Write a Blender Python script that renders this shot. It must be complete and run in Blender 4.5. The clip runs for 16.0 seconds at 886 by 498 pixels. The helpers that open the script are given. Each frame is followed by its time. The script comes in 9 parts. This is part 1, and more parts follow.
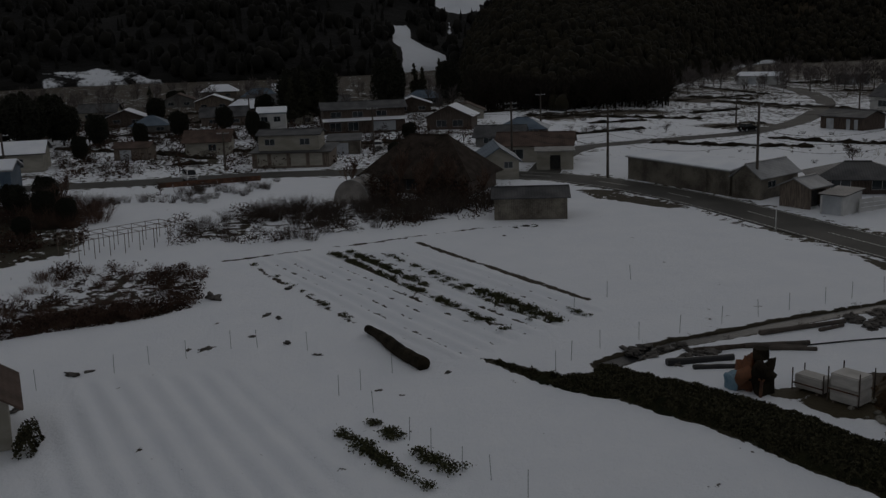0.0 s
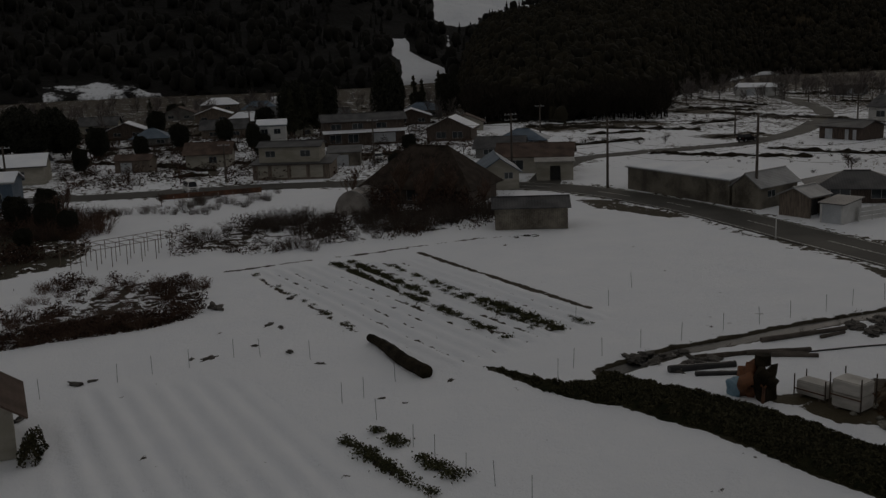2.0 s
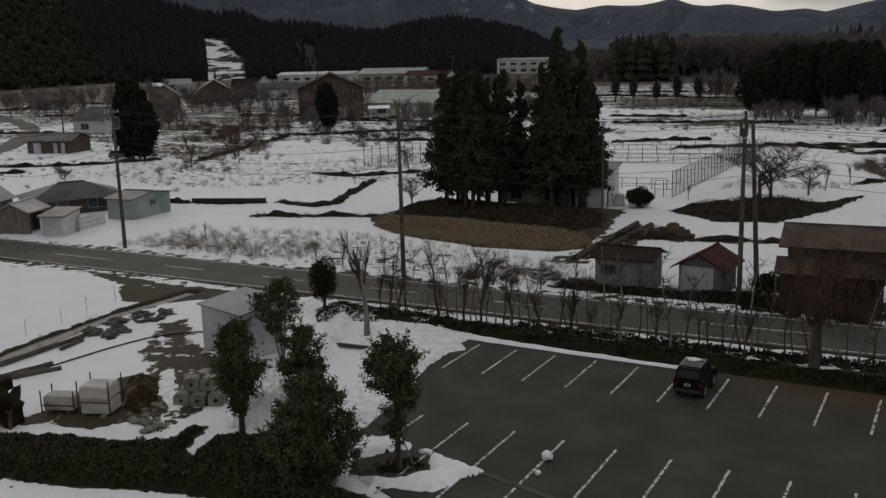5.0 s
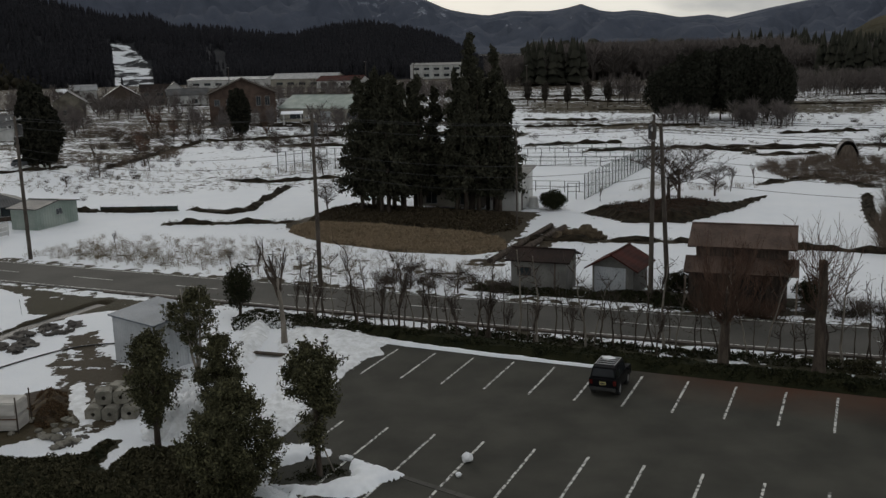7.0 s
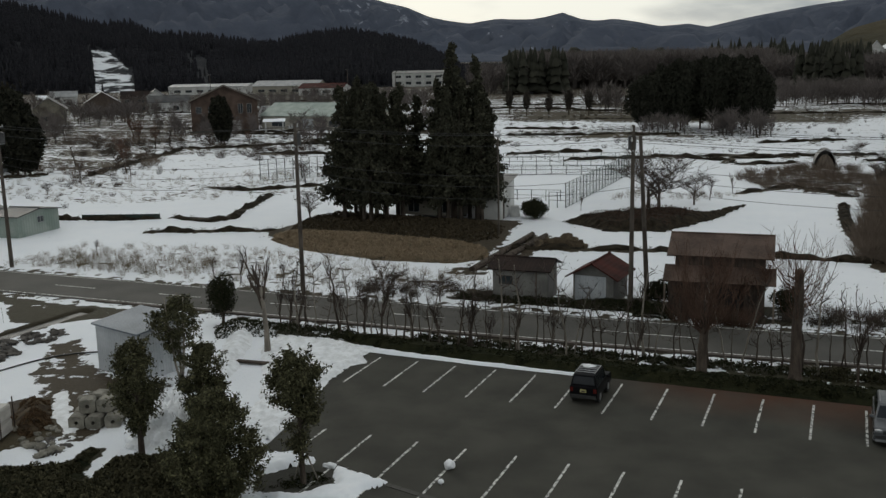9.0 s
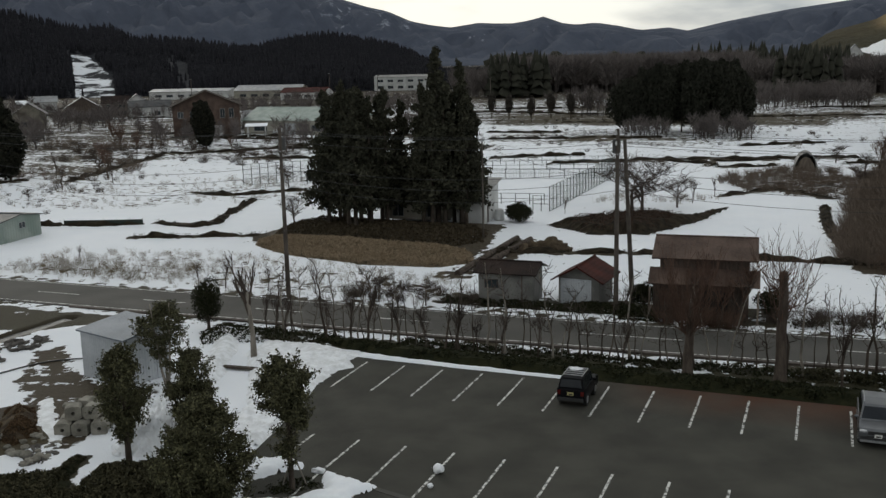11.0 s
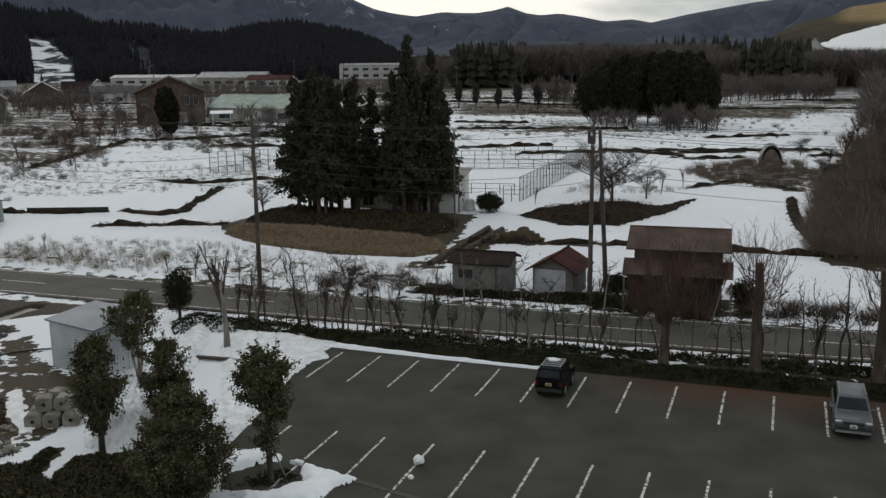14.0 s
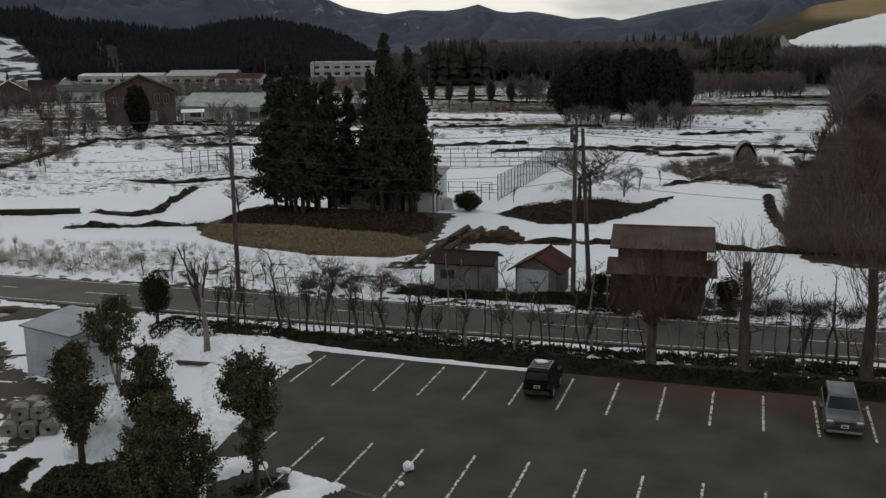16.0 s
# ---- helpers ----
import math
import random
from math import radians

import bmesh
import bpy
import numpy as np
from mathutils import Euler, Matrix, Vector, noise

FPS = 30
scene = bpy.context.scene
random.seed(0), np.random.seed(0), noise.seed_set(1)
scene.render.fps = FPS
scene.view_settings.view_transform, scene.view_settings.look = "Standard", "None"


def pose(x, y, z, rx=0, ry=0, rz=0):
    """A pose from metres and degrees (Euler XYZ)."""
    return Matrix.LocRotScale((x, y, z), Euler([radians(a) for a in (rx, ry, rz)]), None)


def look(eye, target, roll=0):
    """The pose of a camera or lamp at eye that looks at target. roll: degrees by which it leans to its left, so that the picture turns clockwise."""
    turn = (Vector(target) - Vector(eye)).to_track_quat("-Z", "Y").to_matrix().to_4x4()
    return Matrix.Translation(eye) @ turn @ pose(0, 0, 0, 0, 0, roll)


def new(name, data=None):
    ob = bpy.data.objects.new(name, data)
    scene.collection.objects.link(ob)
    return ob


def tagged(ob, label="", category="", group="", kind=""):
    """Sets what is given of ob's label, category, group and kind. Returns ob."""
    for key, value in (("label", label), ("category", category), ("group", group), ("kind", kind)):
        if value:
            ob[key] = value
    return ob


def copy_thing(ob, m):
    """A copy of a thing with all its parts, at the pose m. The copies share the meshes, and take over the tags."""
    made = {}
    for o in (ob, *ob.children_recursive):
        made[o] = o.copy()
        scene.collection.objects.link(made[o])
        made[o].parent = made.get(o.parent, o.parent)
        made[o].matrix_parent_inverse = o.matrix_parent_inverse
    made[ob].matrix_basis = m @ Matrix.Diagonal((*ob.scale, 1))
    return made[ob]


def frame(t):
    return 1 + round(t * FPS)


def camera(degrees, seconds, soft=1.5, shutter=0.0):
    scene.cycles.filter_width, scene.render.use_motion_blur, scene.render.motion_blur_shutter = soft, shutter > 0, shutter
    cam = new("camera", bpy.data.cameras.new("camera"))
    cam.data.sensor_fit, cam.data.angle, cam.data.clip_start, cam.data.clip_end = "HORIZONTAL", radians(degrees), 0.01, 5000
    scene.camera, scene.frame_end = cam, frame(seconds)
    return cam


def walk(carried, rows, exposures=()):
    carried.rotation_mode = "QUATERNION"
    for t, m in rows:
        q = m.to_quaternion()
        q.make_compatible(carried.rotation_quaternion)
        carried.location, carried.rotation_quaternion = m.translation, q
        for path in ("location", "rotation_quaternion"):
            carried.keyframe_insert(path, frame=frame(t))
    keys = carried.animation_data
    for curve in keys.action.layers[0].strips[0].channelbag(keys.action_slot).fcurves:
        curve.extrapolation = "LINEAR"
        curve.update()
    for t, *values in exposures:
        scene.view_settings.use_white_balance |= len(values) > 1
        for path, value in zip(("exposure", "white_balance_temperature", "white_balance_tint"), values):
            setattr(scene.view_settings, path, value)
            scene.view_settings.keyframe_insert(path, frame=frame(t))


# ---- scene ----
cam = camera(49.0, 16.0, soft=1.4)


def aim(eye, yaw, pitch, roll):
    """A pose from a place, a heading to the left of +y, an upward tilt and a lean, in degrees."""
    a, b = radians(yaw), radians(pitch)
    way = Vector((-math.sin(a) * math.cos(b), math.cos(a) * math.cos(b), math.sin(b)))
    return look(eye, tuple(Vector(eye) + 10 * way), roll)


PATH = [
    (0, (25.934, -50.878, 18.734), 73.313, -12.197, -1.914),
    (0.5, (25.894, -50.985, 18.687), 73.200, -12.055, -1.741),
    (1, (25.946, -51.022, 18.595), 73.279, -11.798, -2.119),
    (1.5, (26.103, -51.114, 18.505), 73.232, -11.534, -1.720),
    (2, (26.149, -51.118, 18.542), 73.254, -11.459, -2.121),
    (2.5, (26.323, -51.208, 18.486), 72.274, -11.439, -1.519),
    (3, (26.391, -51.106, 18.319), 65.628, -11.048, -1.887),
    (3.5, (26.396, -50.963, 18.217), 56.316, -11.151, -2.232),
    (4, (26.266, -50.927, 18.230), 48.282, -12.223, -2.389),
    (4.5, (25.980, -50.837, 18.159), 39.231, -11.965, -1.293),
    (5, (25.729, -50.773, 18.100), 28.951, -11.959, -1.521),
    (5.2, (25.730, -50.768, 18.046), 25.210, -12.280, -1.175),
    (7.3, (25.783, -50.956, 18.132), 23.763, -11.613, -1.466),
    (7.5, (25.836, -51.010, 18.159), 23.643, -11.420, -1.451),
    (8, (25.898, -51.161, 18.276), 23.587, -11.480, -1.719),
    (8.5, (25.944, -51.384, 18.127), 23.386, -11.983, -0.635),
    (9, (25.933, -51.388, 18.323), 22.803, -11.399, -1.223),
    (11.5, (25.699, -51.568, 18.351), 21.473, -11.260, -1.127),
    (12, (25.660, -51.601, 18.343), 21.146, -11.457, -0.937),
    (12.5, (25.544, -51.663, 18.218), 20.829, -11.634, -0.843),
    (13, (25.379, -51.564, 18.274), 20.487, -11.521, -0.808),
    (13.5, (25.179, -51.514, 18.338), 20.053, -11.595, -0.593),
    (14, (24.863, -51.485, 18.313), 19.552, -11.840, -0.608),
    (14.5, (24.557, -51.389, 18.227), 18.958, -11.893, 0.315),
    (15, (24.190, -51.308, 18.236), 18.422, -11.824, -0.623),
    (15.5, (23.976, -51.210, 18.250), 17.972, -12.201, 0.162),
    (16, (23.882, -50.937, 18.332), 17.844, -11.989, -0.664),
]
EXPOSURE = [(0, -2.24, 6300, 12), (2, -2.28, 6800, 12), (3, -2.09, 6800, 11), (3.5, -1.88, 6800, 11), (4.0, -1.54, 6750, 11), (4.5, -1.2, 6700, 11), (5.0, -0.90, 6750, 12), (7.3, -0.68, 6500, 8), (8.0, -0.64, 6500, 7), (9.0, -0.50, 6450, 5), (12.5, -0.34, 6400, 7), (14.5, -0.38, 6400, 7), (15.5, -0.44, 6450, 8), (16, -0.56, 6450, 8)]
walk(cam, [(t, aim(e, y, p, r)) for t, e, y, p, r in PATH], EXPOSURE)

# ---- sky and sun: a late winter afternoon under broken cloud ----
SUN_HEADING, SUN_HEIGHT = 48.0, 17.0
world = bpy.data.worlds.new("overcast_sky")
scene.world = world
world.use_nodes = True
wn, wl = world.node_tree.nodes, world.node_tree.links
wn.clear()
w_out, w_bg = wn.new("ShaderNodeOutputWorld"), wn.new("ShaderNodeBackground")
w_sky = wn.new("ShaderNodeTexSky")
w_sky.sky_type, w_sky.sun_disc = "NISHITA", False
w_sky.sun_elevation, w_sky.sun_rotation = radians(SUN_HEIGHT), radians(-SUN_HEADING)
w_map, w_co = wn.new("ShaderNodeMapping"), wn.new("ShaderNodeTexCoord")
w_map.inputs["Scale"].default_value = (1.0, 1.0, 3.5)
w_noise, w_ramp = wn.new("ShaderNodeTexNoise"), wn.new("ShaderNodeValToRGB")
w_noise.inputs["Scale"].default_value, w_noise.inputs["Detail"].default_value = 3.2, 6.0
w_ramp.color_ramp.elements[0].position, w_ramp.color_ramp.elements[0].color = 0.40, (4.3, 4.75, 5.5, 1)
w_ramp.color_ramp.elements[1].position, w_ramp.color_ramp.elements[1].color = 0.58, (13.5, 13.2, 12.5, 1)
w_mix = wn.new("ShaderNodeMix")
w_mix.data_type = "RGBA"
w_mix.inputs[0].default_value = 0.86
wl.new(w_co.outputs["Generated"], w_map.inputs["Vector"])
wl.new(w_map.outputs["Vector"], w_noise.inputs["Vector"])
wl.new(w_noise.outputs["Fac"], w_ramp.inputs["Fac"])
wl.new(w_sky.outputs["Color"], w_mix.inputs[6])
wl.new(w_ramp.outputs["Color"], w_mix.inputs[7])
wl.new(w_mix.outputs[2], w_bg.inputs["Color"])
w_bg.inputs["Strength"].default_value = 0.10
wl.new(w_bg.outputs["Background"], w_out.inputs["Surface"])

sun = new("sun", bpy.data.lights.new("sun", "SUN"))
sun.data.energy, sun.data.angle, sun.data.color = 0.5, radians(20), (1.0, 0.94, 0.86)
sun.matrix_world = look((0, 0, 0), (math.sin(radians(SUN_HEADING)) * math.cos(radians(SUN_HEIGHT)), -math.cos(radians(SUN_HEADING)) * math.cos(radians(SUN_HEIGHT)), -math.sin(radians(SUN_HEIGHT))))
# ---- materials ----
RNG = random.Random(7)


def material(name, one, two, scale=1.0, rough=0.8, bump=0.3, fine=14.0, metal=0.0, stretch=(1, 1, 1), vary=0.0, spread=(0.35, 0.65), spec=0.4):
    """A surface that wanders between two colours at two scales, with a fine relief."""
    m = bpy.data.materials.new(name)
    m.use_nodes = True
    n, l = m.node_tree.nodes, m.node_tree.links
    b = n["Principled BSDF"]
    geo, mp = n.new("ShaderNodeNewGeometry"), n.new("ShaderNodeMapping")
    mp.inputs["Scale"].default_value = stretch
    l.new(geo.outputs["Position"], mp.inputs["Vector"])
    big, small = n.new("ShaderNodeTexNoise"), n.new("ShaderNodeTexNoise")
    big.inputs["Scale"].default_value, big.inputs["Detail"].default_value = scale, 4
    small.inputs["Scale"].default_value, small.inputs["Detail"].default_value = fine, 3
    l.new(mp.outputs["Vector"], big.inputs["Vector"])
    l.new(mp.outputs["Vector"], small.inputs["Vector"])
    add = n.new("ShaderNodeMath")
    add.operation = "MULTIPLY_ADD"
    add.inputs[1].default_value = 0.35
    l.new(small.outputs["Fac"], add.inputs[0])
    l.new(big.outputs["Fac"], add.inputs[2])
    sub = n.new("ShaderNodeMath")
    sub.operation = "SUBTRACT"
    sub.inputs[1].default_value = 0.175
    l.new(add.outputs[0], sub.inputs[0])
    ramp = n.new("ShaderNodeValToRGB")
    e = ramp.color_ramp.elements
    e[0].position, e[1].position = spread
    e[0].color, e[1].color = (*one, 1), (*two, 1)
    l.new(sub.outputs[0], ramp.inputs["Fac"])
    last = ramp.outputs["Color"]
    if vary:
        info, hsv = n.new("ShaderNodeObjectInfo"), n.new("ShaderNodeHueSaturation")
        mr = n.new("ShaderNodeMapRange")
        mr.inputs[3].default_value, mr.inputs[4].default_value = 1 - vary, 1 + vary
        l.new(info.outputs["Random"], mr.inputs[0])
        l.new(mr.outputs[0], hsv.inputs["Value"])
        l.new(last, hsv.inputs["Color"])
        last = hsv.outputs["Color"]
    l.new(last, b.inputs["Base Color"])
    b.inputs["Roughness"].default_value, b.inputs["Metallic"].default_value = rough, metal
    b.inputs["Specular IOR Level"].default_value = spec
    if bump:
        bp = n.new("ShaderNodeBump")
        bp.inputs["Strength"].default_value, bp.inputs["Distance"].default_value = bump, 0.05
        l.new(small.outputs["Fac"], bp.inputs["Height"])
        l.new(bp.outputs["Normal"], b.inputs["Normal"])
    return m


def leafy(name, one, two, rough=0.6):
    """Leaves whose tone differs from clump to clump."""
    m = bpy.data.materials.new(name)
    m.use_nodes = True
    n, l = m.node_tree.nodes, m.node_tree.links
    b = n["Principled BSDF"]
    geo, ramp = n.new("ShaderNodeNewGeometry"), n.new("ShaderNodeValToRGB")
    ramp.color_ramp.elements[0].color, ramp.color_ramp.elements[1].color = (*one, 1), (*two, 1)
    l.new(geo.outputs["Random Per Island"], ramp.inputs["Fac"])
    l.new(ramp.outputs["Color"], b.inputs["Base Color"])
    b.inputs["Roughness"].default_value, b.inputs["Specular IOR Level"].default_value = rough, 0.12
    return m


def corrugated(name, one, two, pitch=0.2, rough=0.5, metal=0.3, upright=True):
    """Ribbed sheet metal, stained."""
    m = material(name, one, two, 0.5, rough, 0.0, 6.0, metal)
    n, l = m.node_tree.nodes, m.node_tree.links
    b = n["Principled BSDF"]
    tc, wave, bp = n.new("ShaderNodeTexCoord"), n.new("ShaderNodeTexWave"), n.new("ShaderNodeBump")
    wave.bands_direction = "X"
    wave.inputs["Scale"].default_value = 0.32 / pitch
    l.new(tc.outputs["Object"], wave.inputs["Vector"])
    bp.inputs["Strength"].default_value, bp.inputs["Distance"].default_value = 0.6, 0.03
    l.new(wave.outputs["Fac"], bp.inputs["Height"])
    l.new(bp.outputs["Normal"], b.inputs["Normal"])
    return m


def glass_dark(name):
    m = material(name, (0.02, 0.025, 0.03), (0.04, 0.05, 0.055), 0.6, 0.06, 0.0, spec=0.6)
    return m


SNOW = material("snow", (0.74, 0.77, 0.82), (0.84, 0.86, 0.89), 0.35, 0.75, 0.35, 5.0, spec=0.3)
SNOW_OLD = material("old_snow", (0.66, 0.67, 0.68), (0.84, 0.855, 0.88), 2.2, 0.8, 0.6, 9.0, spec=0.25)
ASPHALT = material("asphalt", (0.037, 0.036, 0.030), (0.062, 0.060, 0.050), 0.35, 0.85, 0.3, 30.0, spec=0.15, spread=(0.3, 0.7))
ROAD = material("road_asphalt", (0.052, 0.050, 0.045), (0.080, 0.076, 0.068), 0.22, 0.8, 0.2, 30.0, spec=0.2)
PAINT = material("road_paint", (0.06, 0.06, 0.055), (0.58, 0.58, 0.55), 5.0, 0.75, 0.1, 22.0, spread=(0.43, 0.51))
SOIL = material("soil", (0.045, 0.034, 0.024), (0.10, 0.078, 0.052), 1.2, 0.95, 0.8, 10.0, spec=0.1)
STRAW = material("dead_grass", (0.10, 0.078, 0.045), (0.19, 0.15, 0.085), 0.7, 0.95, 0.8, 16.0, spec=0.1)
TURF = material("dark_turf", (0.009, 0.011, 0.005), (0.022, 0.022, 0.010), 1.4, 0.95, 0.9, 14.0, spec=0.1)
BARK = material("bark", (0.040, 0.031, 0.025), (0.096, 0.077, 0.063), 3.0, 0.9, 0.8, 25.0, stretch=(1, 1, 0.25), spec=0.15)
BARK_PALE = material("pale_bark", (0.14, 0.125, 0.105), (0.24, 0.215, 0.185), 3.0, 0.9, 0.6, 25.0, stretch=(1, 1, 0.3), spec=0.15)
TWIG = material("twigs", (0.04, 0.031, 0.026), (0.085, 0.068, 0.056), 1.0, 0.9, 0.0, spec=0.1)
TWIG_RED = material("reddish_twigs", (0.070, 0.043, 0.032), (0.13, 0.084, 0.064), 1.0, 0.9, 0.0, spec=0.1)
CEDAR = leafy("cedar_needles", (0.024, 0.025, 0.018), (0.062, 0.060, 0.040), 0.9)
CEDAR_FAR = leafy("far_conifers", (0.017, 0.018, 0.013), (0.036, 0.036, 0.027), 0.95)
HILL_WOOD = leafy("hill_conifers", (0.010, 0.010, 0.009), (0.018, 0.017, 0.014), 0.95)
WOODS = leafy("bare_woods", (0.085, 0.075, 0.072), (0.15, 0.13, 0.122), 0.95)
LEAF = leafy("broad_leaves", (0.021, 0.022, 0.012), (0.116, 0.111, 0.059), 0.75)
HEDGE = leafy("hedge_leaves", (0.012, 0.014, 0.007), (0.036, 0.037, 0.018), 0.9)
GREENS = leafy("vegetable_leaves", (0.020, 0.022, 0.012), (0.10, 0.10, 0.05), 0.8)
BANK_LEAF = leafy("bank_leaves", (0.019, 0.020, 0.011), (0.078, 0.070, 0.040), 0.9)
TWIG_GREY = leafy("grey_twigs", (0.088, 0.069, 0.054), (0.17, 0.135, 0.108), 0.95)
CONCRETE = material("concrete", (0.20, 0.195, 0.185), (0.31, 0.30, 0.285), 1.0, 0.85, 0.3, 18.0)
POLE = material("aged_pole", (0.050, 0.041, 0.034), (0.098, 0.082, 0.069), 1.0, 0.9, 0.3, 18.0)
PLASTER = material("white_plaster", (0.42, 0.42, 0.41), (0.56, 0.56, 0.55), 0.6, 0.8, 0.15, 12.0)
CREAM = material("cream_siding", (0.24, 0.225, 0.185), (0.33, 0.31, 0.265), 0.5, 0.75, 0.2, 10.0, stretch=(1, 1, 3))
WOOD = material("weathered_wood", (0.09, 0.07, 0.055), (0.19, 0.155, 0.125), 1.5, 0.85, 0.4, 20.0, stretch=(4, 4, 0.6))
WOOD_DARK = material("dark_wood", (0.045, 0.033, 0.026), (0.10, 0.075, 0.06), 1.5, 0.85, 0.4, 20.0, stretch=(4, 4, 0.6))
TIN_GREY = corrugated("grey_sheet_metal", (0.20, 0.205, 0.21), (0.30, 0.305, 0.31))
TIN_PALE = corrugated("pale_sheet_metal", (0.34, 0.36, 0.38), (0.46, 0.48, 0.50), metal=0.1)
TIN_SHED = corrugated("blue_grey_shed_roof", (0.15, 0.17, 0.195), (0.205, 0.228, 0.26), metal=0.1)
TIN_RUST = corrugated("rusty_brown_roofing", (0.018, 0.014, 0.013), (0.031, 0.021, 0.018), 0.3, 0.75, 0.0)
THATCH = material("old_dark_roof", (0.022, 0.017, 0.014), (0.052, 0.040, 0.032), 1.0, 0.95, 0.6, 8.0, spec=0.1)
DULL = material("dull_grey_plaster", (0.10, 0.098, 0.092), (0.17, 0.165, 0.155), 0.8, 0.85, 0.2, 12.0)
TIN_TAN = corrugated("tan_sheet_metal", (0.07, 0.06, 0.047), (0.205, 0.185, 0.15))
TIN_RED = corrugated("rusty_red_roofing", (0.030, 0.012, 0.010), (0.070, 0.019, 0.014), 0.3, 0.7, 0.0)
TIN_BLUE = corrugated("blue_roofing", (0.055, 0.085, 0.12), (0.10, 0.135, 0.175), 0.3)
TIN_DARK = corrugated("dark_roofing", (0.05, 0.05, 0.053), (0.10, 0.10, 0.10), 0.3)
TIN_BROWN = corrugated("brown_roofing", (0.062, 0.044, 0.036), (0.115, 0.082, 0.067), 0.3, 0.7, 0.0)
TIN_GREEN = corrugated("pale_green_roofing", (0.20, 0.25, 0.22), (0.30, 0.34, 0.31), 0.4)
for m in (TIN_RED, TIN_RUST, TIN_BROWN, TIN_DARK, TIN_SHED):
    m.node_tree.nodes["Principled BSDF"].inputs["Specular IOR Level"].default_value = 0.08
GLASS = glass_dark("window_glass")
FRAME = material("window_frame_metal", (0.30, 0.30, 0.30), (0.42, 0.42, 0.42), 2.0, 0.4, 0.0, metal=0.6)
STEEL = material("galvanised_steel", (0.26, 0.27, 0.28), (0.40, 0.41, 0.42), 3.0, 0.45, 0.1, metal=0.7)
CABLE = material("black_cable", (0.02, 0.02, 0.02), (0.035, 0.035, 0.035), 3.0, 0.6, 0.0)


class Geo:
    """Collects points and faces for one mesh."""

    def __init__(self):
        self.v, self.f = [], []

    def add(self, verts, faces):
        o = len(self.v)
        self.v.extend(verts)
        self.f.extend([tuple(i + o for i in f) for f in faces])
        return self

    def box(self, x0, x1, y0, y1, z0, z1):
        v = [(x, y, z) for z in (z0, z1) for y in (y0, y1) for x in (x0, x1)]
        return self.add(v, [(0, 2, 3, 1), (4, 5, 7, 6), (0, 1, 5, 4), (2, 6, 7, 3), (0, 4, 6, 2), (1, 3, 7, 5)])

    def turned_box(self, at, size, m):
        hx, hy, hz = (s / 2 for s in size)
        v = [tuple(Vector(at) + m @ Vector((x, y, z))) for z in (-hz, hz) for y in (-hy, hy) for x in (-hx, hx)]
        return self.add(v, [(0, 2, 3, 1), (4, 5, 7, 6), (0, 1, 5, 4), (2, 6, 7, 3), (0, 4, 6, 2), (1, 3, 7, 5)])

    def tube(self, p0, p1, r0, r1=None, n=6, caps=True):
        r1 = r0 if r1 is None else r1
        p0, p1 = Vector(p0), Vector(p1)
        d = (p1 - p0)
        if d.length < 1e-6:
            return self
        d.normalize()
        a = d.orthogonal().normalized()
        b = d.cross(a)
        ring = [(math.cos(2 * math.pi * i / n), math.sin(2 * math.pi * i / n)) for i in range(n)]
        v = [tuple(p0 + (a * c + b * s) * r0) for c, s in ring] + [tuple(p1 + (a * c + b * s) * r1) for c, s in ring]
        f = [(i, (i + 1) % n, n + (i + 1) % n, n + i) for i in range(n)]
        if caps:
            f += [tuple(reversed(range(n))), tuple(range(n, 2 * n))]
        return self.add(v, f)

    def path(self, pts, r, n=5, caps=False):
        """One unbroken round bar through several points; r may be a list, one for each point."""
        rr_ = r if isinstance(r, (list, tuple)) else [r] * len(pts)
        pts = [Vector(p) for p in pts]
        o = len(self.v)
        for i, p in enumerate(pts):
            d = (pts[min(i + 1, len(pts) - 1)] - pts[max(i - 1, 0)]).normalized()
            a = d.cross(Vector((0, 0, 1)))
            a = a.normalized() if a.length > 1e-3 else Vector((1, 0, 0))
            b = d.cross(a)
            self.v.extend([tuple(p + (a * math.cos(2 * math.pi * k / n) + b * math.sin(2 * math.pi * k / n)) * rr_[i]) for k in range(n)])
        if caps:
            self.f.extend([tuple(o + k for k in reversed(range(n))), tuple(o + (len(pts) - 1) * n + k for k in range(n))])
        for i in range(len(pts) - 1):
            self.f.extend([(o + i * n + k, o + i * n + (k + 1) % n, o + (i + 1) * n + (k + 1) % n, o + (i + 1) * n + k) for k in range(n)])
        return self

    def prism(self, outline, z0, z1):
        """An outline in plan, drawn up from z0 to z1."""
        n = len(outline)
        v = [(x, y, z0) for x, y in outline] + [(x, y, z1) for x, y in outline]
        f = [tuple(reversed(range(n))), tuple(range(n, 2 * n))] + [(i, (i + 1) % n, n + (i + 1) % n, n + i) for i in range(n)]
        return self.add(v, f)

    def slab(self, corners, thick):
        """A sloping sheet of four or more corners with a thickness below it."""
        n = len(corners)
        c = [Vector(p) for p in corners]
        nrm = (c[1] - c[0]).cross(c[2] - c[0]).normalized()
        if nrm.z < 0:
            c.reverse()
            nrm = -nrm
        v = [tuple(p) for p in c] + [tuple(p - nrm * thick) for p in c]
        f = [tuple(range(n)), tuple(reversed(range(n, 2 * n)))] + [(i, n + i, n + (i + 1) % n, (i + 1) % n) for i in range(n)]
        return self.add(v, f)

